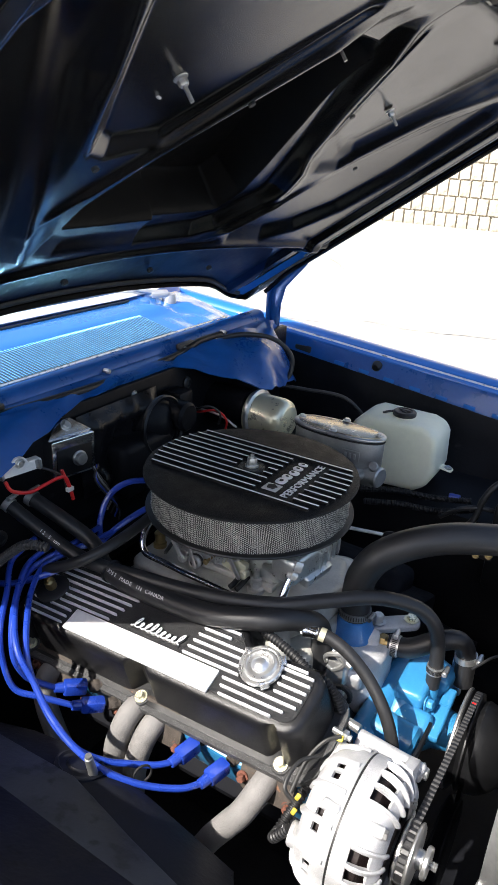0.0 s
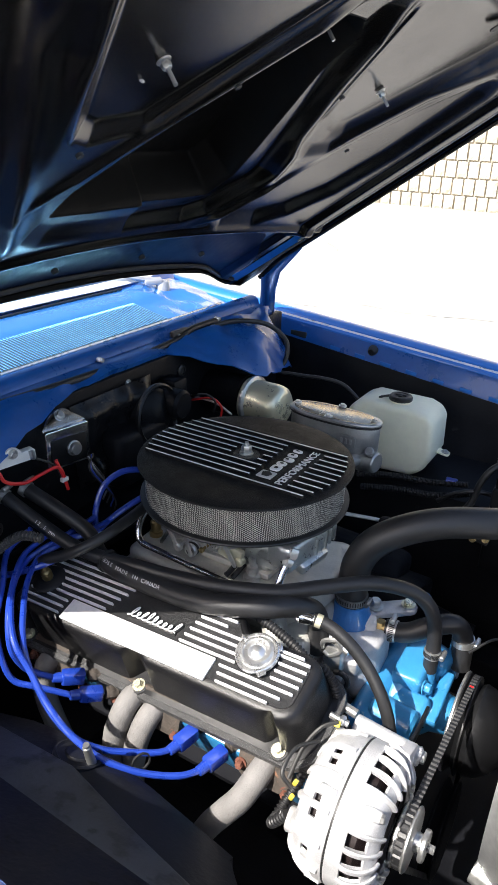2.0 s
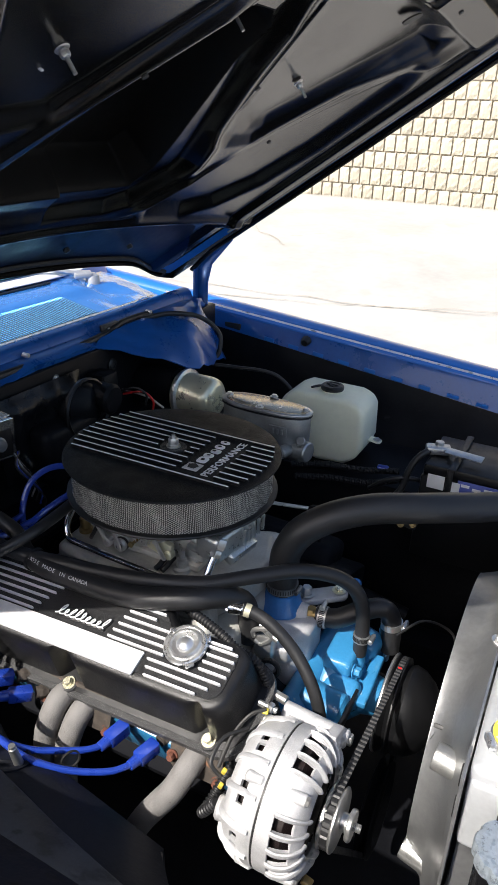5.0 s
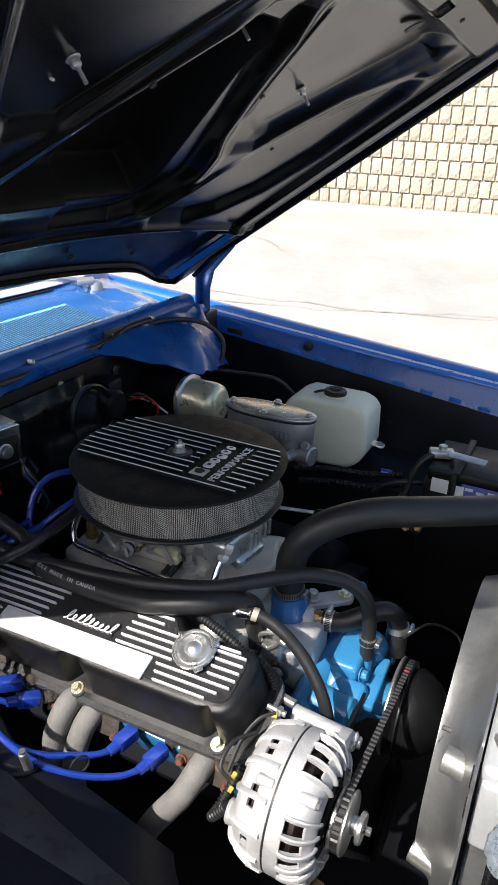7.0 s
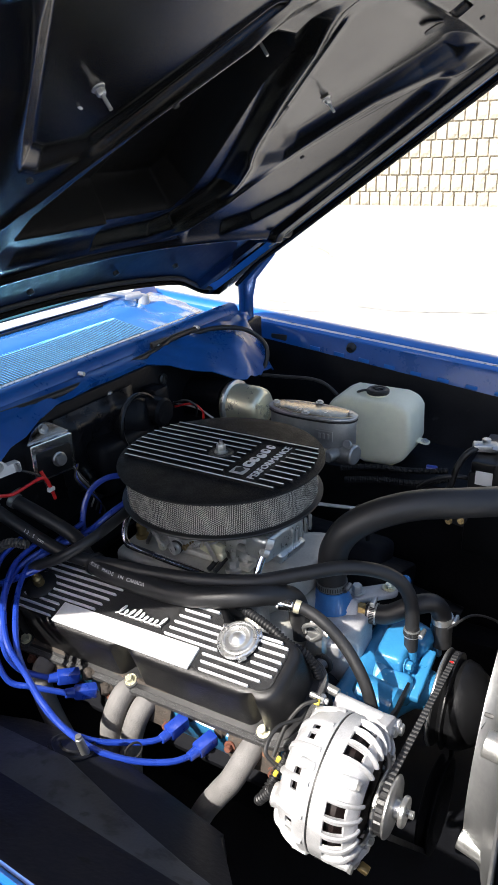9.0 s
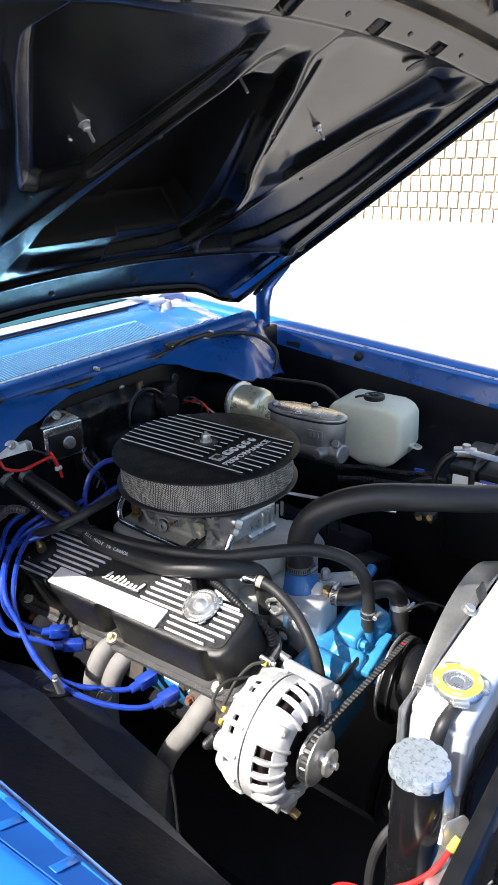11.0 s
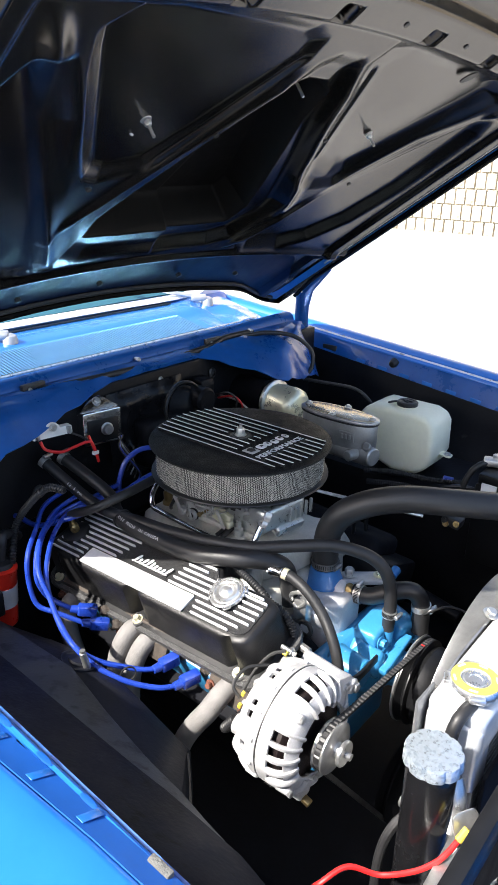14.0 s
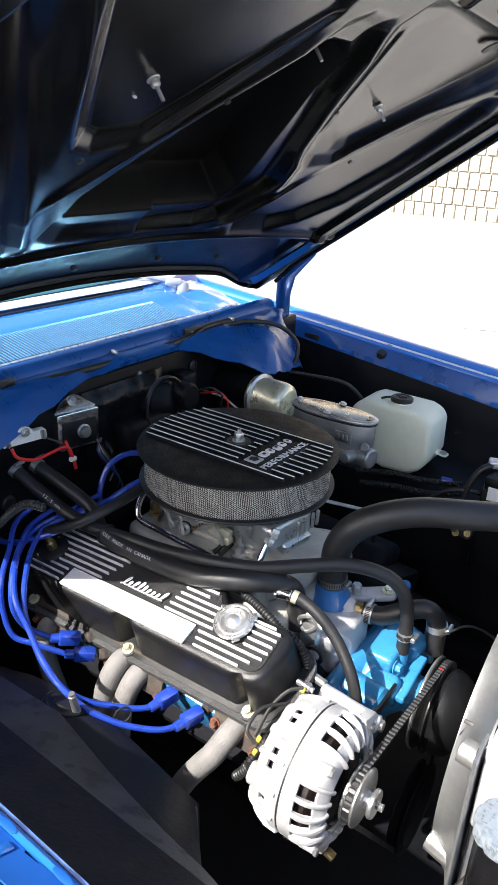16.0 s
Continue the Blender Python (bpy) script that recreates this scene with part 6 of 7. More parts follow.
def build_cooling():
    # shroud: from a rounded rectangle at the radiator to a round throat
    sh = thing("fan_shroud", (0.93, -0.02, 0.28), "dull aluminium fan shroud with round throat", "fan shroud")
    cy, cz = -0.0, 0.528
    rows = []
    n = 72
    for x, f in ((0.895, 0.0), (0.897, 0.0), (0.925, 0.12), (0.945, 0.45), (0.955, 0.85), (0.9575, 1.0)):
        row = []
        for k in range(n):
            t = 2 * math.pi * k / n
            c, s = math.cos(t), math.sin(t)
            r = 0.236
            e = 0.22
            q = (abs(c) ** (2 / e) * (1 / 0.35) ** (2 / e) + abs(s) ** (2 / e) * (1 / 0.268) ** (2 / e)) ** (-e / 2)
            rr = r * (1 - f) + q * f
            row.append((x, cy + rr * c, cz + rr * s * (1 - 0.055 * (1 - f))))
        rows.append(row)
    bm = bm_of([p for r in rows for p in r], [(i * n + k, i * n + (k + 1) % n, (i + 1) * n + (k + 1) % n, (i + 1) * n + k) for i in range(len(rows) - 1) for k in range(n)])
    bmesh.ops.recalc_face_normals(bm, faces=bm.faces)
    bmesh.ops.solidify(bm, geom=bm.faces[:], thickness=0.003)
    part("throat_ring", bm, SHROUDALU, sh, "smudged aluminium throat ring", 40)
    part("spacer_tube", rod((0.912, -0.246, 0.668), (0.966, -0.252, 0.664), 0.0185, n=24, bev=0.001), DULLALU, sh, "polished spacer tube")
    part("spacer_tube", rod((0.892, -0.225, 0.455), (0.945, -0.235, 0.45), 0.019, n=24, bev=0.001), ZINC, sh, "polished spacer tube")
    part("slot", box((0.914, -0.196, 0.668), (0.030, 0.010, 0.006), 0.001, (-40, 0, 0)), INK_AND_GAP, sh)
    ra = thing("radiator", (1.0, -0.02, 0.25), "bright bare aluminium radiator with filler neck", "radiator")
    part("core", box((0.997, -0.02, 0.50), (0.055, 0.64, 0.46), 0.002), DULLALU, ra, "dark finned core")
    for k in range(40):
        part("core_tube", box((0.997, -0.02, 0.285 + 0.0112 * k), (0.058, 0.64, 0.0025), 0.0006, None, 1), DULLALU, ra)
    tank = part("top_tank", joined(box((0.998, -0.02, 0.770), (0.076, 0.70, 0.062), 0.010, None, 3), box((0.998, -0.352, 0.735), (0.074, 0.045, 0.10), 0.008, None, 3)), SHEETALU, ra, "welded aluminium top tank")
    part("bottom_tank", box((0.998, -0.02, 0.262), (0.076, 0.70, 0.06), 0.010, None, 3), SHEETALU, ra)
    for s in (-1, 1):
        # Darker shroud metal here paints in the shade on the channels.
        side = part("side_channel", joined(box((0.998, -0.02 + s * 0.338, 0.51), (0.070, 0.010, 0.46), 0.002), box((0.9555, -0.02 + s * 0.345, 0.54), (0.004, 0.048, 0.52), 0.001)), SHROUDALU, ra, "aluminium side channel with slots")
        for z in (0.727, 0.775):
            part("slot", box((0.9530, -0.02 + s * 0.342, z), (0.003, 0.010, 0.034), 0.0012, (14, 0, 0)), INK_AND_GAP, side)
    part("front_screen", box((1.045, -0.02, 0.47), (0.006, 0.70, 0.50), 0.002), PITBLACK, ra, "dark screen before the core")
    part("tab", box((0.956, -0.105, 0.806), (0.004, 0.028, 0.022), 0.001, (0, -20, 0)), INK_AND_GAP, tank)
    part("tab_bolt", hexbolt((0.955, -0.155, 0.803), (0.3, 0, 1), 0.008, 0.007), ZINC, tank)
    c = Vector((1.002, -0.327, 0.0))
    part("filler_neck", lathe([(0.024, 0.795), (0.024, 0.806), (0.030, 0.808), (0.030, 0.811), (0.02, 0.811)], c, (0, 0, 1), 30), ZINC, tank)
    cap = part("radiator_cap", joined(lathe([(0.031, 0.810), (0.032, 0.812), (0.032, 0.819), (0.0305, 0.822), (0.0188, 0.8225), (0.0178, 0.8205), (0.0150, 0.8205), (0.0142, 0.8215), (0.0085, 0.8218), (0.0078, 0.8208), (0, 0.8210)], c, (0, 0, 1), 40), *[box(c + Vector((0.0325 * math.cos(t), 0.0325 * math.sin(t), 0.816)), (0.010, 0.020, 0.010), 0.003, (0, 0, math.degrees(t))) for t in (0.4, 2.1, 3.6, 5.2)]), CAPSTEEL, ra, "chrome radiator cap with yellow warning ring")
    part("warning_ring", lathe([(0.0190, 0.8226), (0.0300, 0.8222), (0.0300, 0.8226), (0.0190, 0.823)], c, (0, 0, 1), 40, ring=True), CAPYELLOW, cap, "yellow printed ring")
    for t in (0.5, 1.6, 2.7, 3.8, 5.0):
        part("print_bar", box(c + Vector((0.026 * math.cos(t), 0.026 * math.sin(t), 0.8232)), (0.003, 0.011, 0.0006), 0.0, (0, 0, math.degrees(t))), SILVERINK, cap)
    solo("overflow_elbow", tube([(1.010, -0.350, 0.802), (1.008, -0.372, 0.802), (1.006, -0.384, 0.795), (1.004, -0.390, 0.775), (1.002, -0.392, 0.72)], 0.0082, 14, 6), RUBBER, "black rubber overflow elbow below the cap", "hose")
    ov = thing("overflow_bottle", (1.012, -0.462, 0.46), "black cylindrical overflow bottle with mottled chrome cap", "bottle")
    o = Vector((1.012, -0.462, 0.0))
    part("bottle_tube", lathe([(0.0275, 0.46), (0.0285, 0.465), (0.0285, 0.79), (0.027, 0.795)], o, (0.0, 0.0, 1), 40), GLOSSBLACK, ov, "glossy black tube")
    n = 96
    bm, rings = bmesh.new(), []
    for r, h, lobes in ((0.030, 0.799, 0), (0.0335, 0.801, 1), (0.0335, 0.812, 1), (0.032, 0.816, 1), (0.026, 0.817, 0)):
        rings.append([bm.verts.new(o + Vector(((r - 0.0022 * lobes * max(0, math.cos(9 * 2 * math.pi * k / n)) ** 3) * math.cos(2 * math.pi * k / n), (r - 0.0022 * lobes * max(0, math.cos(9 * 2 * math.pi * k / n)) ** 3) * math.sin(2 * math.pi * k / n), h))) for k in range(n)])
    for p, q in zip(rings, rings[1:]):
        for k in range(n):
            bm.faces.new((p[k], p[(k + 1) % n], q[(k + 1) % n], q[k]))
    bm.faces.new(rings[-1]), bm.faces.new(rings[0][::-1])
    bmesh.ops.recalc_face_normals(bm, faces=bm.faces)
    part("screw_cap", bm, CHROME_M, ov, "mottled chrome scalloped cap")
    br = part("bracket", joined(slab(rounded(0.034, 0.040, 0.008, 5), (1.060, -0.462, 0.735), (0.5, 0.86, 0), (-0.35, 0.2, 0.9), 0.003, 0.001), tube([(1.035, -0.445, 0.775), (1.045, -0.450, 0.755), (1.048, -0.458, 0.735), (1.05, -0.47, 0.722)], 0.008, 10, 5, flat=(0.010, 0.004))), ZINC, ov, "polished steel bracket")
    part("bracket_bolt", hexbolt((1.066, -0.468, 0.730), (0.6, -0.6, 0.5), 0.007, 0.006), ZINC, br)
    solo("overflow_hose", tube([(0.985, -0.43, 0.68), (0.972, -0.455, 0.66), (0.966, -0.47, 0.62), (0.97, -0.48, 0.55), (0.98, -0.48, 0.46)], 0.006, 10, 6), RUBBER, "thin black hose beside the overflow bottle", "hose")
    solo("support_strip", box((1.055, -0.54, 0.705), (0.018, 0.22, 0.003), 0.001, (6, -10, 0)), ZINC, "dull zinc strip on the radiator support", "bracket")
    solo("wiring_loom", tube([(1.100, -0.40, 0.690), (1.104, -0.43, 0.655), (1.102, -0.47, 0.61), (1.096, -0.51, 0.54), (1.09, -0.53, 0.44)], 0.0085, 12, 8, ribs=0.0016, pitch=0.0055), RUBBER_M, "ribbed black loom in front of the radiator support", "wiring loom")
    hn = thing("horn", (1.13, -0.40, 0.52), "blue painted round horn before the radiator", "horn")
    part("horn_shell", lathe([(0.012, -0.03), (0.036, -0.022), (0.044, -0.006), (0.046, 0.0), (0.044, 0.004), (0.030, 0.010), (0.012, 0.014), (0, 0.014)], (1.128, -0.395, 0.575), (0.1, -0.5, 0.85), 36), BLUE_IN, hn)
    # Bright ring puts the sunlit edge of the shell into the colour.
    part("horn_rim", lathe([(0.045, -0.003), (0.049, -0.002), (0.049, 0.002), (0.045, 0.003)], (1.128, -0.395, 0.575), (0.1, -0.5, 0.85), 36, ring=True), ZINC, hn, "bright ring painting the lit edge")
    part("horn_stem", rod((1.125, -0.38, 0.55), (1.11, -0.36, 0.47), 0.009, n=14), PITBLACK, hn)
    ob = thing("red_wire", (1.0, -0.5, 0.6), "bright red insulated wire with yellow crimp", "wire")
    part("jacket", tube(RED_WIRE, 0.0032, 10, 8), WIRERED, ob)
    part("crimp", rod(RED_WIRE[0], Vector(RED_WIRE[0]) + Vector((0.005, 0.012, 0.011)), 0.0046, n=10, bev=0.001), YELLOW, ob, "yellow crimp terminal")


RED_WIRE = [(1.060, -0.484, 0.736), (1.054, -0.494, 0.722), (1.046, -0.503, 0.710), (1.028, -0.514, 0.692), (0.995, -0.526, 0.670), (0.965, -0.548, 0.680), (0.949, -0.576, 0.670), (0.938, -0.582, 0.650), (0.944, -0.577, 0.62), (0.96, -0.56, 0.56)]


def letters_on(path, text, size, r, up, parent, start=0.0, flip=False):
    """Printed letters, one by one, along a hose."""
    pts = smooth_path(path, 10)
    far = [0.0]
    for p, q in zip(pts, pts[1:]):
        far.append(far[-1] + (q - p).length)
    d = start
    for ch in text:
        if ch != " ":
            i = next((k for k in range(len(far) - 1) if far[k + 1] >= d), len(far) - 2)
            p = pts[i].lerp(pts[i + 1], (d - far[i]) / max(far[i + 1] - far[i], 1e-9))
            a = (pts[i + 1] - pts[i]).normalized()
            nrm = (Vector(up) - a * Vector(up).dot(a)).normalized()
            y = nrm.cross(a)
            m = Matrix((a, y, nrm)).transposed().to_4x4()
            m.translation = p + nrm * (r + 0.0002)
            part("printed_letter", moved(words(ch, size, 0.0002), m), SILVERINK, parent)
        d += size * 0.72


def build_hoses():
    def hose(name, pts, r, label, clamps=(), mat=RUBBER, category="hose", per=9):
        base = Vector(pts[0])
        h = thing(name, base, label, category)
        part("rubber_tube", tube(pts, r, 20, per), mat, h)
        path = smooth_path(pts, per)
        for f, w in clamps:
            i = min(int(f * (len(path) - 1)), len(path) - 2)
            if w < 0.008:
                part("strap", lathe([(r(f), -w / 2), (r(f) + 0.0024, -w / 2), (r(f) + 0.0024, w / 2), (r(f), w / 2)], path[i], path[i + 1] - path[i], 32), RUBBER, h, "black rubber strap")
                continue
            part("clamp", clamp_band(path[i], path[i + 1] - path[i], (r(f) if callable(r) else r) + 0.0003, w), BANDSTEEL if r == 0.0248 else ZINC, h, "worm-drive hose clamp")
            if w > 0.0115:
                fx, fy, fa = frame_of(path[i + 1] - path[i])
                rr = (r(f) if callable(r) else r) + 0.0021
                slits = [box((rr * math.cos(t), rr * math.sin(t), 0), (0.0006, 0.0016, w * 0.6), 0.0, (0, 0, math.degrees(t))) for t in [2 * math.pi * q / 40 for q in range(40)]]
                m = Matrix((fx, fy, fa)).transposed().to_4x4()
                m.translation = path[i]
                part("clamp_slits", moved(joined(*slits), m), INK_AND_GAP, h, "punched worm slits", kind="stuff")
        return h
    hose("radiator_hose", [(0.607, -0.060, 0.697), (0.607, -0.060, 0.745), (0.612, -0.058, 0.780), (0.632, -0.050, 0.815), (0.672, -0.030, 0.842), (0.725, 0.000, 0.857), (0.79, 0.040, 0.858), (0.86, 0.10, 0.850), (0.93, 0.17, 0.835), (0.985, 0.20, 0.80)], 0.0248, "thick black upper radiator hose", [(0.03, 0.012)])
    hb = [(0.073, -0.300, 0.838), (0.128, -0.290, 0.808), (0.198, -0.280, 0.778), (0.251, -0.268, 0.766), (0.318, -0.258, 0.768), (0.373, -0.250, 0.768), (0.453, -0.240, 0.775), (0.537, -0.205, 0.776), (0.600, -0.160, 0.783), (0.655, -0.115, 0.785), (0.705, -0.080, 0.770), (0.735, -0.064, 0.742), (0.748, -0.058, 0.695), (0.750, -0.059, 0.622)]
    h = hose("heater_hose", hb, 0.0115, "long black heater hose with silver print", [(0.005, 0.011), (0.972, 0.013)])
    ha = [(0.085, -0.262, 0.838), (0.150, -0.252, 0.812), (0.203, -0.243, 0.784), (0.245, -0.258, 0.762), (0.300, -0.268, 0.757), (0.373, -0.266, 0.753), (0.453, -0.262, 0.757), (0.530, -0.235, 0.764), (0.568, -0.198, 0.758), (0.588, -0.172, 0.742), (0.594, -0.160, 0.712), (0.594, -0.155, 0.66)]
    h2 = hose("heater_hose", ha, lambda t: 0.0125 if t < 0.30 else 0.0170, "black heater hose lying on the valve cover", [(0.005, 0.011), (0.312, 0.006)])
    letters_on(ha, "HOSE MADE IN CANADA", 0.0085, 0.0171, (0.15, -0.75, 0.65), h2, 0.205)
    letters_on(hb, "12.5 mm", 0.0085, 0.0115, (0.3, -0.75, 0.6), h, 0.075)
    hose("bypass_hose", [(0.667, -0.047, 0.659), (0.700, -0.042, 0.662), (0.735, -0.026, 0.680), (0.766, -0.006, 0.684), (0.782, 0.002, 0.658), (0.785, 0.003, 0.60)], 0.0165, "short curved black bypass hose", [(0.07, 0.014), (0.83, 0.011)])
    hose("breather_hose", [(0.172, -0.320, 0.756), (0.186, -0.318, 0.766), (0.212, -0.310, 0.777), (0.240, -0.297, 0.793), (0.262, -0.262, 0.808), (0.266, -0.21, 0.814), (0.262, -0.15, 0.818), (0.25, -0.10, 0.82)], 0.0090, "black rubber breather hose to the valve cover")
    fl = hose("fuel_hose", [(0.598, -0.192, 0.744), (0.622, -0.186, 0.738), (0.655, -0.186, 0.722), (0.690, -0.190, 0.694), (0.722, -0.202, 0.660), (0.742, -0.212, 0.618), (0.750, -0.215, 0.56)], 0.0095, "black braided fuel hose curving down past the pump", [])
    part("end_fitting", joined(rod((0.578, -0.198, 0.745), (0.602, -0.191, 0.744), 0.011, 0.0095, 16, 0.002), hexbolt((0.575, -0.199, 0.745), (1, 0.3, 0), 0.0105, 0.009, False)), CHROME, fl, "chrome hose end")
    part("pale_band", lathe([(0.0095, -0.0045), (0.0105, -0.0045), (0.0105, 0.0045), (0.0095, 0.0045)], (0.607, -0.1895, 0.7425), (1, 0.2, -0.2), 20), CREAM, fl, "cream band")
    for pts, lab in (([(0.48, -0.212, 0.752), (0.523, -0.228, 0.742), (0.562, -0.238, 0.738), (0.595, -0.246, 0.732), (0.623, -0.25, 0.72), (0.647, -0.248, 0.712), (0.662, -0.243, 0.688), (0.671, -0.236, 0.65), (0.69, -0.232, 0.59)], "ribbed black wiring loom beside the valve cover"), ([(0.680, -0.410, 0.62), (0.660, -0.410, 0.590), (0.655, -0.39, 0.575), (0.660, -0.36, 0.59), (0.670, -0.33, 0.62)], "ribbed black loom behind the alternator"), ([(0.255, -0.385, 0.862), (0.225, -0.395, 0.862), (0.195, -0.40, 0.841), (0.160, -0.40, 0.808), (0.135, -0.402, 0.780), (0.128, -0.415, 0.752), (0.150, -0.438, 0.725), (0.152, -0.445, 0.70), (0.13, -0.45, 0.66)], "ribbed black loom near the inner fender"), ([(0.42, 0.40, 0.69), (0.50, 0.42, 0.70), (0.58, 0.44, 0.698), (0.66, 0.45, 0.71)], "ribbed black loom on the far shelf"), ([(0.44, 0.38, 0.672), (0.52, 0.40, 0.68), (0.60, 0.42, 0.68), (0.68, 0.44, 0.70)], "ribbed black loom on the far shelf")):
        solo("wiring_loom", tube(pts, 0.0075, 12, 8, ribs=0.0016, pitch=0.0055), RUBBER_M, lab, "wiring loom")
    for pts in ([(0.695, -0.303, 0.69), (0.678, -0.318, 0.684), (0.664, -0.34, 0.66), (0.66, -0.37, 0.63)], [(0.676, -0.393, 0.645), (0.660, -0.390, 0.660), (0.662, -0.36, 0.675), (0.68, -0.325, 0.668)]):
        solo("wire", tube(pts, 0.0028, 8, 7), INK_AND_GAP, "thin black wire behind the alternator", "wire")
    solo("wire", tube([(0.80, -0.03, 0.66), (0.83, 0.02, 0.665), (0.87, 0.05, 0.64), (0.885, 0.06, 0.60), (0.88, 0.055, 0.55)], 0.0022, 8, 7), INK_AND_GAP, "thin black wire behind the fan", "wire")
    solo("spacer_rod", rod((0.66, -0.235, 0.655), (0.70, -0.24, 0.652), 0.007, n=14, bev=0.001), ZINC, "zinc spacer rod on the alternator bracket", "rod")
    solo("alternator_bracket", slab([(0.0, -0.006), (0.07, -0.024), (0.13, -0.020), (0.13, -0.006), (0.07, -0.008), (0.0, 0.012)], (0.772, -0.27, 0.632), (0, 1, 0), (0, 0, 1), 0.005, 0.001), SMOOTHBLACK, "black slotted alternator bracket", "bracket")


def build_far_side():
    # master cylinder and booster
    mc = thing("master_cylinder", (0.40, 0.30, 0.77), "grey cast brake master cylinder with oval steel lid", "master cylinder")
    ax, ay = Vector((1, 0.03, -0.02)).normalized(), Vector((0, 1, 0))
    def oval(w, h, n=40):
        return [(w / 2 * math.copysign(abs(math.cos(t)) ** 0.8, math.cos(t)), h / 2 * math.copysign(abs(math.sin(t)) ** 0.9, math.sin(t))) for t in [2 * math.pi * k / n for k in range(n)]]
    part("reservoir", slab(oval(0.198, 0.078), (0.394, 0.305, 0.795), ax, ay, 0.063, 0.004), DULLALU, mc, "grey cast reservoir")
    lid = part("lid", slab(oval(0.206, 0.086), (0.394, 0.305, 0.859), ax, ay, 0.006, 0.002), ZINC, mc, "stained steel lid")
    part("lid_plate", slab(oval(0.186, 0.068), (0.394, 0.305, 0.8645), ax, ay, 0.0022, 0.0008), LIDPLATE, lid, "stained golden centre of the lid")
    part("lid_gasket", slab(oval(0.205, 0.085), (0.394, 0.305, 0.855), ax, ay, 0.0038, 0.0005), RUBBER, mc)
    for x, y in ((0.305, 0.305), (0.484, 0.303), (0.394, 0.270), (0.394, 0.342)):
        part("lid_screw", hexbolt((x, y, 0.868), (0, 0, 1), 0.006, 0.004), ZINC, lid)
    part("bore", joined(rod((0.26, 0.305, 0.785), (0.49, 0.298, 0.780), 0.026, n=22, bev=0.004), rod((0.478, 0.296, 0.782), (0.503, 0.290, 0.782), 0.022, n=22, bev=0.003), rod((0.462, 0.285, 0.785), (0.455, 0.250, 0.785), 0.013, n=14, bev=0.002), rod((0.486, 0.29, 0.80), (0.488, 0.275, 0.812), 0.010, n=14, bev=0.002)), DULLALU, mc, "cast bore with outlet ports")
    part("cast_plate", box((0.44, 0.266, 0.826), (0.040, 0.004, 0.022), 0.001), DULLALU, mc)
    for k in range(3):
        part("cast_bar", box((0.430 + 0.010 * k, 0.2635, 0.826), (0.005, 0.003, 0.012), 0.001), ZINC, mc)
    bo = thing("brake_booster", (0.19, 0.345, 0.78), "gold-plated cylindrical brake booster", "brake booster")
    part("shell", lathe([(0.045, 0.0), (0.055, 0.004), (0.057, 0.012), (0.051, 0.018), (0.049, 0.075), (0.045, 0.090), (0.036, 0.098), (0.03, 0.10)], (0.155, 0.35, 0.826), (1, -0.06, 0.06), 40), GOLD, bo)
    part("band", lathe([(0.0565, 0.010), (0.0595, 0.012), (0.0595, 0.018), (0.0565, 0.020)], (0.155, 0.35, 0.826), (1, -0.06, 0.06), 40), ZINC, bo)
    part("firewall_plate", rod((0.03, 0.36, 0.825), (0.152, 0.35, 0.833), 0.05, n=24), BAYBLACK, bo)
    # washer tank
    tk = thing("washer_tank", (0.455, 0.54, 0.675), "milky white plastic washer fluid tank", "washer tank")
    prof = [(0.345, 0.795), (0.362, 0.828), (0.392, 0.843), (0.520, 0.842), (0.548, 0.832), (0.559, 0.812), (0.562, 0.735), (0.548, 0.700), (0.520, 0.682), (0.450, 0.678), (0.405, 0.696), (0.365, 0.715), (0.348, 0.735)]
    part("tank_body", slab([(x - 0.455, z - 0.76) for x, z in prof], (0.455, 0.590, 0.76), (1, 0, 0), (0, 0, 1), 0.120, 0.014, 4), POLY, tk, "", 70)
    part("neck", lathe([(0.024, 0.838), (0.024, 0.848), (0.02, 0.848)], (0.464, 0.515, 0), (0, 0, 1), 24), POLY, tk)
    cap = part("cap", lathe([(0.026, 0.846), (0.027, 0.848), (0.027, 0.854), (0.024, 0.857), (0.018, 0.8575), (0.0165, 0.8555), (0.0, 0.8555)], (0.464, 0.515, 0), (0, 0, 1), 30), RUBBER_M, tk, "black screw cap")
    part("cap_rib", joined(box((0.464, 0.515, 0.8575), (0.026, 0.006, 0.004), 0.001), box((0.464, 0.515, 0.8565), (0.010, 0.020, 0.003), 0.001)), RUBBER_M, cap)
    part("cap_strap", tube([(0.438, 0.512, 0.851), (0.425, 0.508, 0.848), (0.415, 0.507, 0.843)], 0.003, 8, 4), RUBBER_M, cap)
    tab = part("mounting_tab", slab(rounded(0.034, 0.026, 0.008, 4), (0.572, 0.535, 0.732), (1, 0.1, -0.2), (0, 1, 0), 0.004, 0.001), POLY, tk)
    part("tab_bolt", hexbolt((0.578, 0.535, 0.735), (0, 0, 1), 0.0065, 0.004), ZINC, tab)
    # battery
    bt = thing("battery", (0.845, 0.425, 0.58), "black car battery with blue and white label", "battery")
    part("case", box((0.845, 0.425, 0.675), (0.235, 0.17, 0.19), 0.006), SMOOTHBLACK, bt, "black plastic case")
    part("top", box((0.845, 0.425, 0.782), (0.228, 0.165, 0.026), 0.006), SMOOTHBLACK, bt)
    part("label", joined(box((0.760, 0.3385, 0.762), (0.034, 0.002, 0.030), 0.0005)), WHITE, bt, "white paper label")
    lb = part("label", joined(box((0.865, 0.3385, 0.762), (0.125, 0.002, 0.030), 0.0005)), LABELBLUE, bt, "blue printed label")
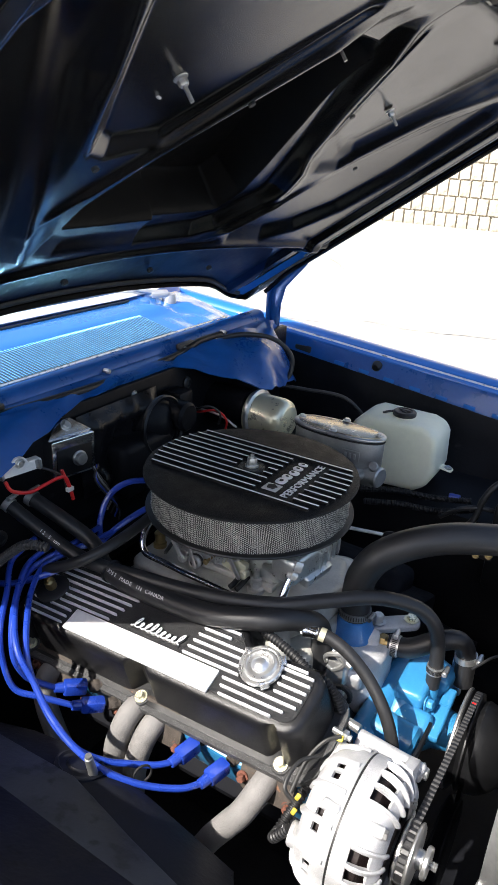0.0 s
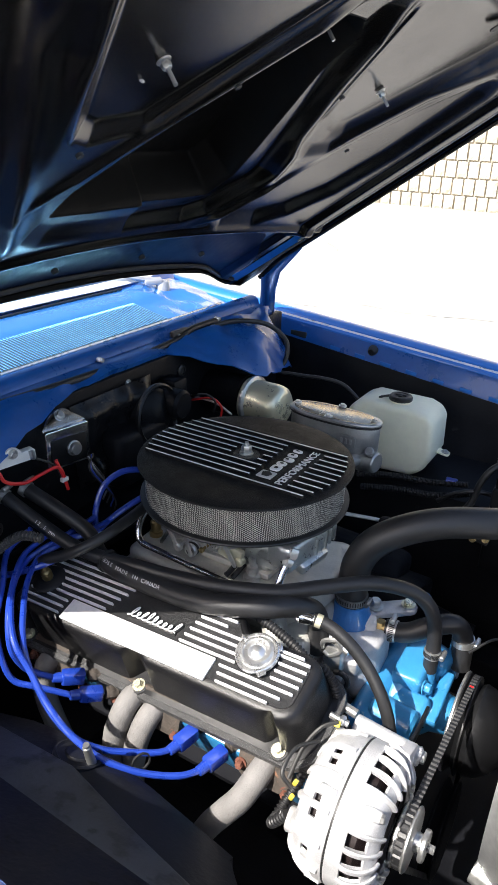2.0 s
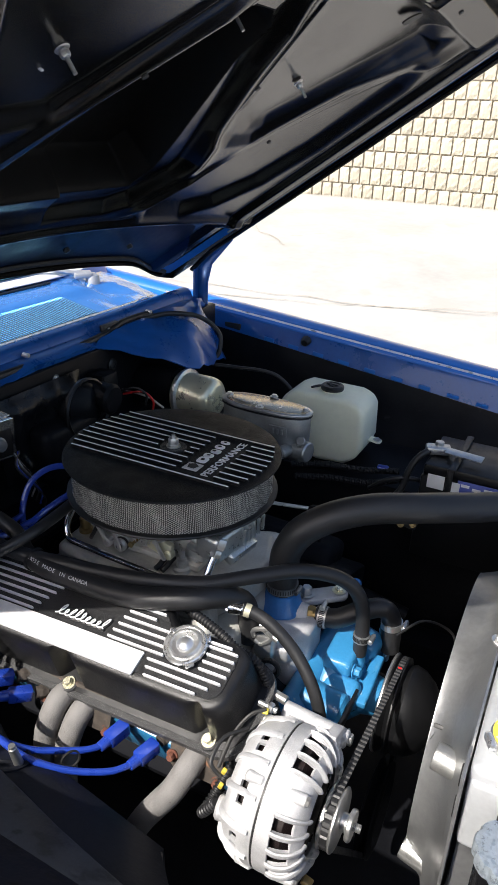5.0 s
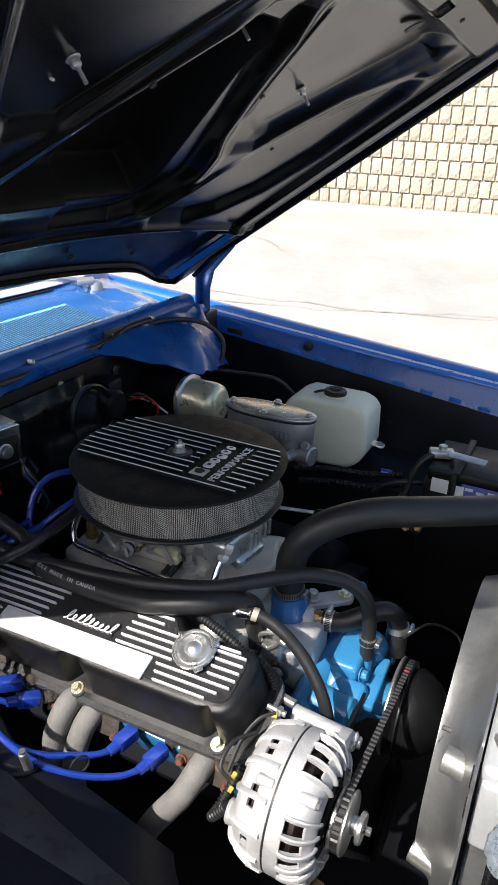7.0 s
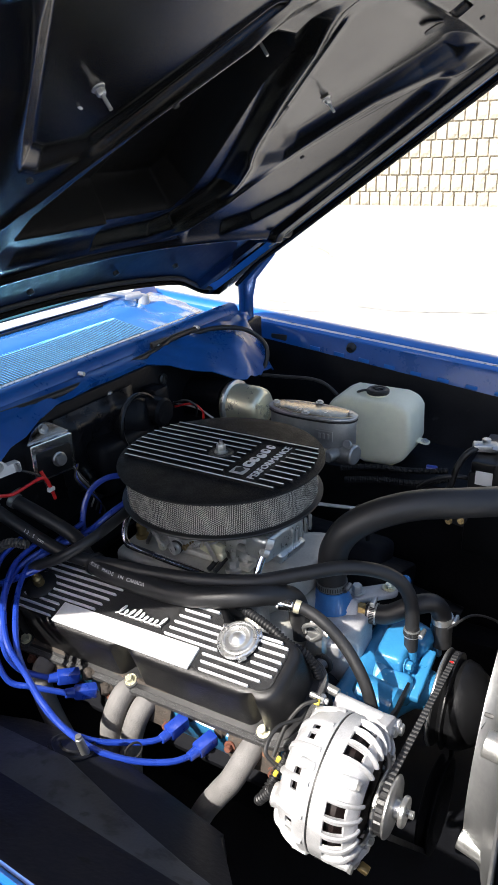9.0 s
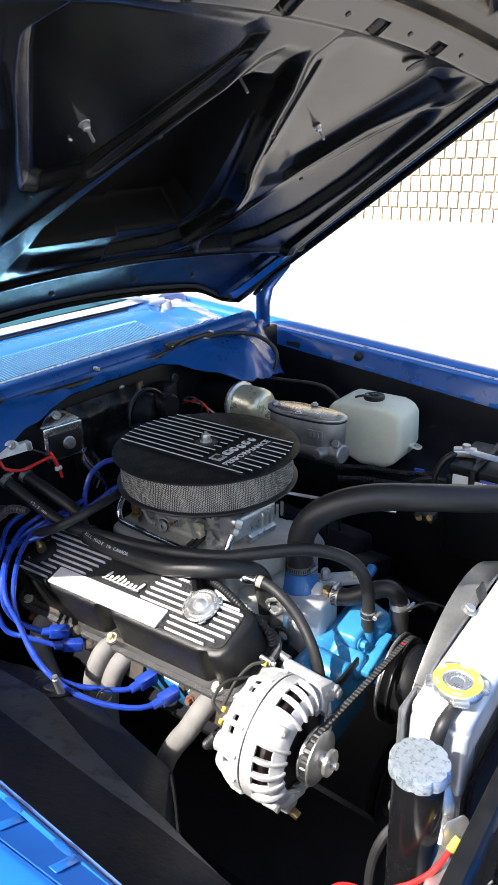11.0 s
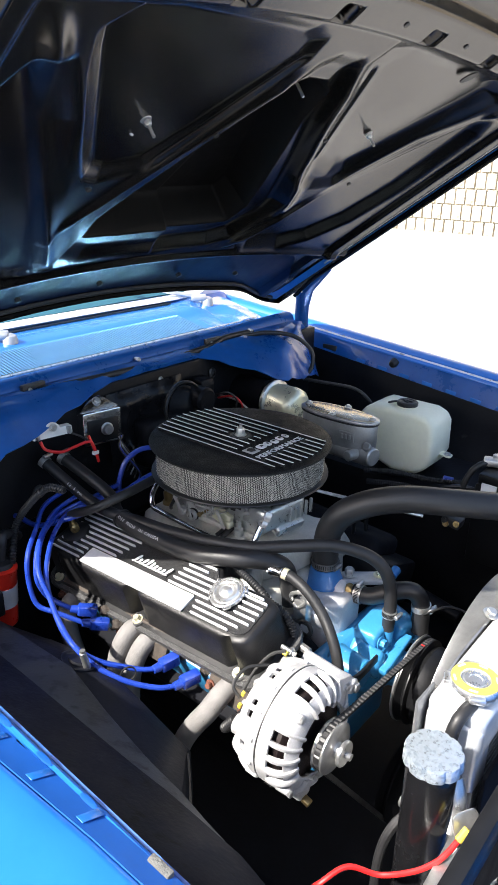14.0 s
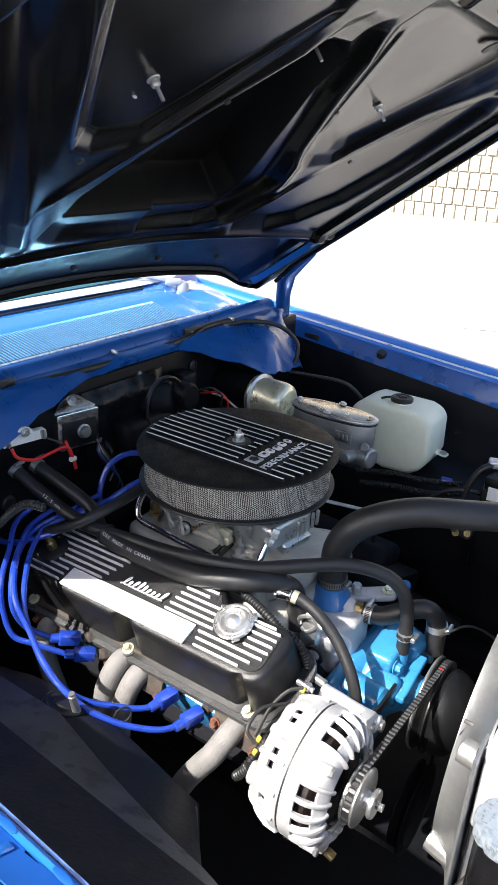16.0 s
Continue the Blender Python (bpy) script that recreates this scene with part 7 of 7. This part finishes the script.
    for k in range(4):
        part("print_bar", box((0.818 + 0.022 * k, 0.337, 0.768 - 0.004 * (k % 2)), (0.016, 0.001, 0.006), 0.0), WHITE, lb)
    part("print_bar", box((0.80, 0.337, 0.760), (0.016, 0.001, 0.022), 0.0), WHITE, lb)
    part("strap", joined(box((0.790, 0.42, 0.800), (0.014, 0.19, 0.006), 0.002), box((0.786, 0.334, 0.765), (0.012, 0.006, 0.07), 0.002)), RUBBER_M, bt, "black hold-down strap")
    part("terminal_clamp", joined(box((0.745, 0.40, 0.806), (0.05, 0.03, 0.016), 0.004, (0, 0, 20)), rod((0.745, 0.405, 0.796), (0.745, 0.405, 0.822), 0.009, n=14, bev=0.001), box((0.80, 0.385, 0.812), (0.075, 0.022, 0.003), 0.0008, (10, 0, -8))), ZINC, bt, "zinc terminal clamp")
    solo("battery_cable", tube([(0.735, 0.39, 0.808), (0.715, 0.37, 0.795), (0.700, 0.36, 0.765), (0.69, 0.355, 0.72), (0.67, 0.34, 0.69)], 0.007, 12, 7), RUBBER, "thick black battery cable", "cable")
    solo("battery_cable", tube([(0.62, 0.36, 0.70), (0.66, 0.35, 0.735), (0.70, 0.36, 0.745), (0.74, 0.38, 0.735)], 0.005, 10, 7), RUBBER, "black cable looping to the battery", "cable")
    solo("blue_tape", rod((0.61, 0.45, 0.708), (0.635, 0.453, 0.708), 0.008, n=14, bev=0.002), WIREBLUE, "faded blue tape round a loom", "tape")
    solo("relay", joined(box((0.743, 0.203, 0.740), (0.04, 0.03, 0.022), 0.004, (0, 10, 0)), rod((0.733, 0.188, 0.743), (0.733, 0.180, 0.745), 0.005, n=10)), RUBBER_M, "small black relay under the radiator hose", "relay")
    solo("relay_terminal", joined(hexbolt((0.757, 0.186, 0.742), (0, -1, 0.3), 0.0045, 0.006), hexbolt((0.735, 0.186, 0.736), (0, -1, 0.3), 0.0045, 0.006)), BRASS, "brass terminals on the relay", "terminal")
    solo("steering_column", rod((0.06, 0.25, 0.62), (0.75, 0.30, 0.45), 0.018, n=18), BAYBLACK, "black steering shaft", "shaft")
    solo("throttle_cable", tube([(0.06, 0.02, 0.80), (0.2, 0.04, 0.815), (0.35, 0.03, 0.79), (0.40, 0.0, 0.78)], 0.0035, 8, 8), RUBBER_M, "thin black sheathed throttle cable", "cable")
    solo("kickdown_rod", tube([(0.49, 0.02, 0.80), (0.60, 0.09, 0.775), (0.70, 0.15, 0.755)], 0.0035, 8, 5), ZINC, "thin steel rod beside the air cleaner", "rod")
    solo("loop_bracket", tube([(0.60, 0.05, 0.72), (0.603, 0.05, 0.79), (0.61, 0.055, 0.80), (0.62, 0.06, 0.79), (0.622, 0.062, 0.73)], 0.004, 8, 5), BAYBLACK, "black looped bracket behind the intake", "bracket")
    for k, (p, m) in enumerate((([(0.10, 0.19, 0.87), (0.14, 0.19, 0.885), (0.16, 0.20, 0.87), (0.15, 0.21, 0.84)], INK_AND_GAP), ([(0.10, 0.20, 0.86), (0.15, 0.20, 0.875), (0.17, 0.21, 0.855), (0.16, 0.22, 0.82)], WIRERED), ([(0.09, 0.21, 0.865), (0.15, 0.215, 0.86), (0.19, 0.22, 0.84)], DULLALU))):
        solo("wire", tube(p, 0.0025, 8, 6), m, "thin wire at the wiper motor", "wire")
    solo("vacuum_hose", tube([(0.01, 0.40, 0.968), (0.05, 0.46, 0.975), (0.10, 0.52, 0.962), (0.14, 0.55, 0.92), (0.145, 0.54, 0.87), (0.13, 0.50, 0.85)], 0.006, 10, 8), RUBBER, "black hose looping over the blue cowl side", "hose")
    solo("vacuum_hose", tube([(0.13, 0.50, 0.852), (0.20, 0.52, 0.850), (0.30, 0.54, 0.845), (0.36, 0.55, 0.80)], 0.0045, 10, 8), RUBBER, "thin black hose behind the brake booster", "hose")
    # red can by the near inner fender
    rc = thing("ignition_coil", (0.162, -0.468, 0.585), "red cylindrical ignition coil with printed band", "ignition coil")
    o, up = Vector((0.138, -0.470, 0.572)), Vector((0.05, 0.05, 1))
    part("can", lathe([(0.026, 0), (0.029, 0.004), (0.029, 0.115), (0.0305, 0.118), (0.0305, 0.124), (0.026, 0.127)], o, up, 32), CANRED, rc)
    part("label_band", lathe([(0.0292, 0.045), (0.0296, 0.045), (0.0296, 0.088), (0.0292, 0.088)], o, up, 32), SILVERINK, rc, "silver printed band")
    part("top_tower", lathe([(0.024, 0.124), (0.020, 0.135), (0.010, 0.14), (0.009, 0.158), (0, 0.158)], o, up, 24), RUBBER_M, rc, "black coil top")
    part("coil_boot", tube([o + up * 0.15, o + Vector((0.005, 0.02, 0.185)), o + Vector((-0.03, 0.07, 0.15))], 0.010, 12, 6), RUBBER_M, rc)
    solo("coil_bracket", box((0.175, -0.505, 0.655), (0.05, 0.02, 0.05), 0.004), BAYBLACK, "small black steel coil bracket", "bracket")


build_air_cleaner()
build_valve_cover()
build_engine()
build_carburettor()
build_alternator()
build_belt()
build_exhaust()
build_ignition()
build_cooling()
build_hoses()
build_far_side()

build_wall()
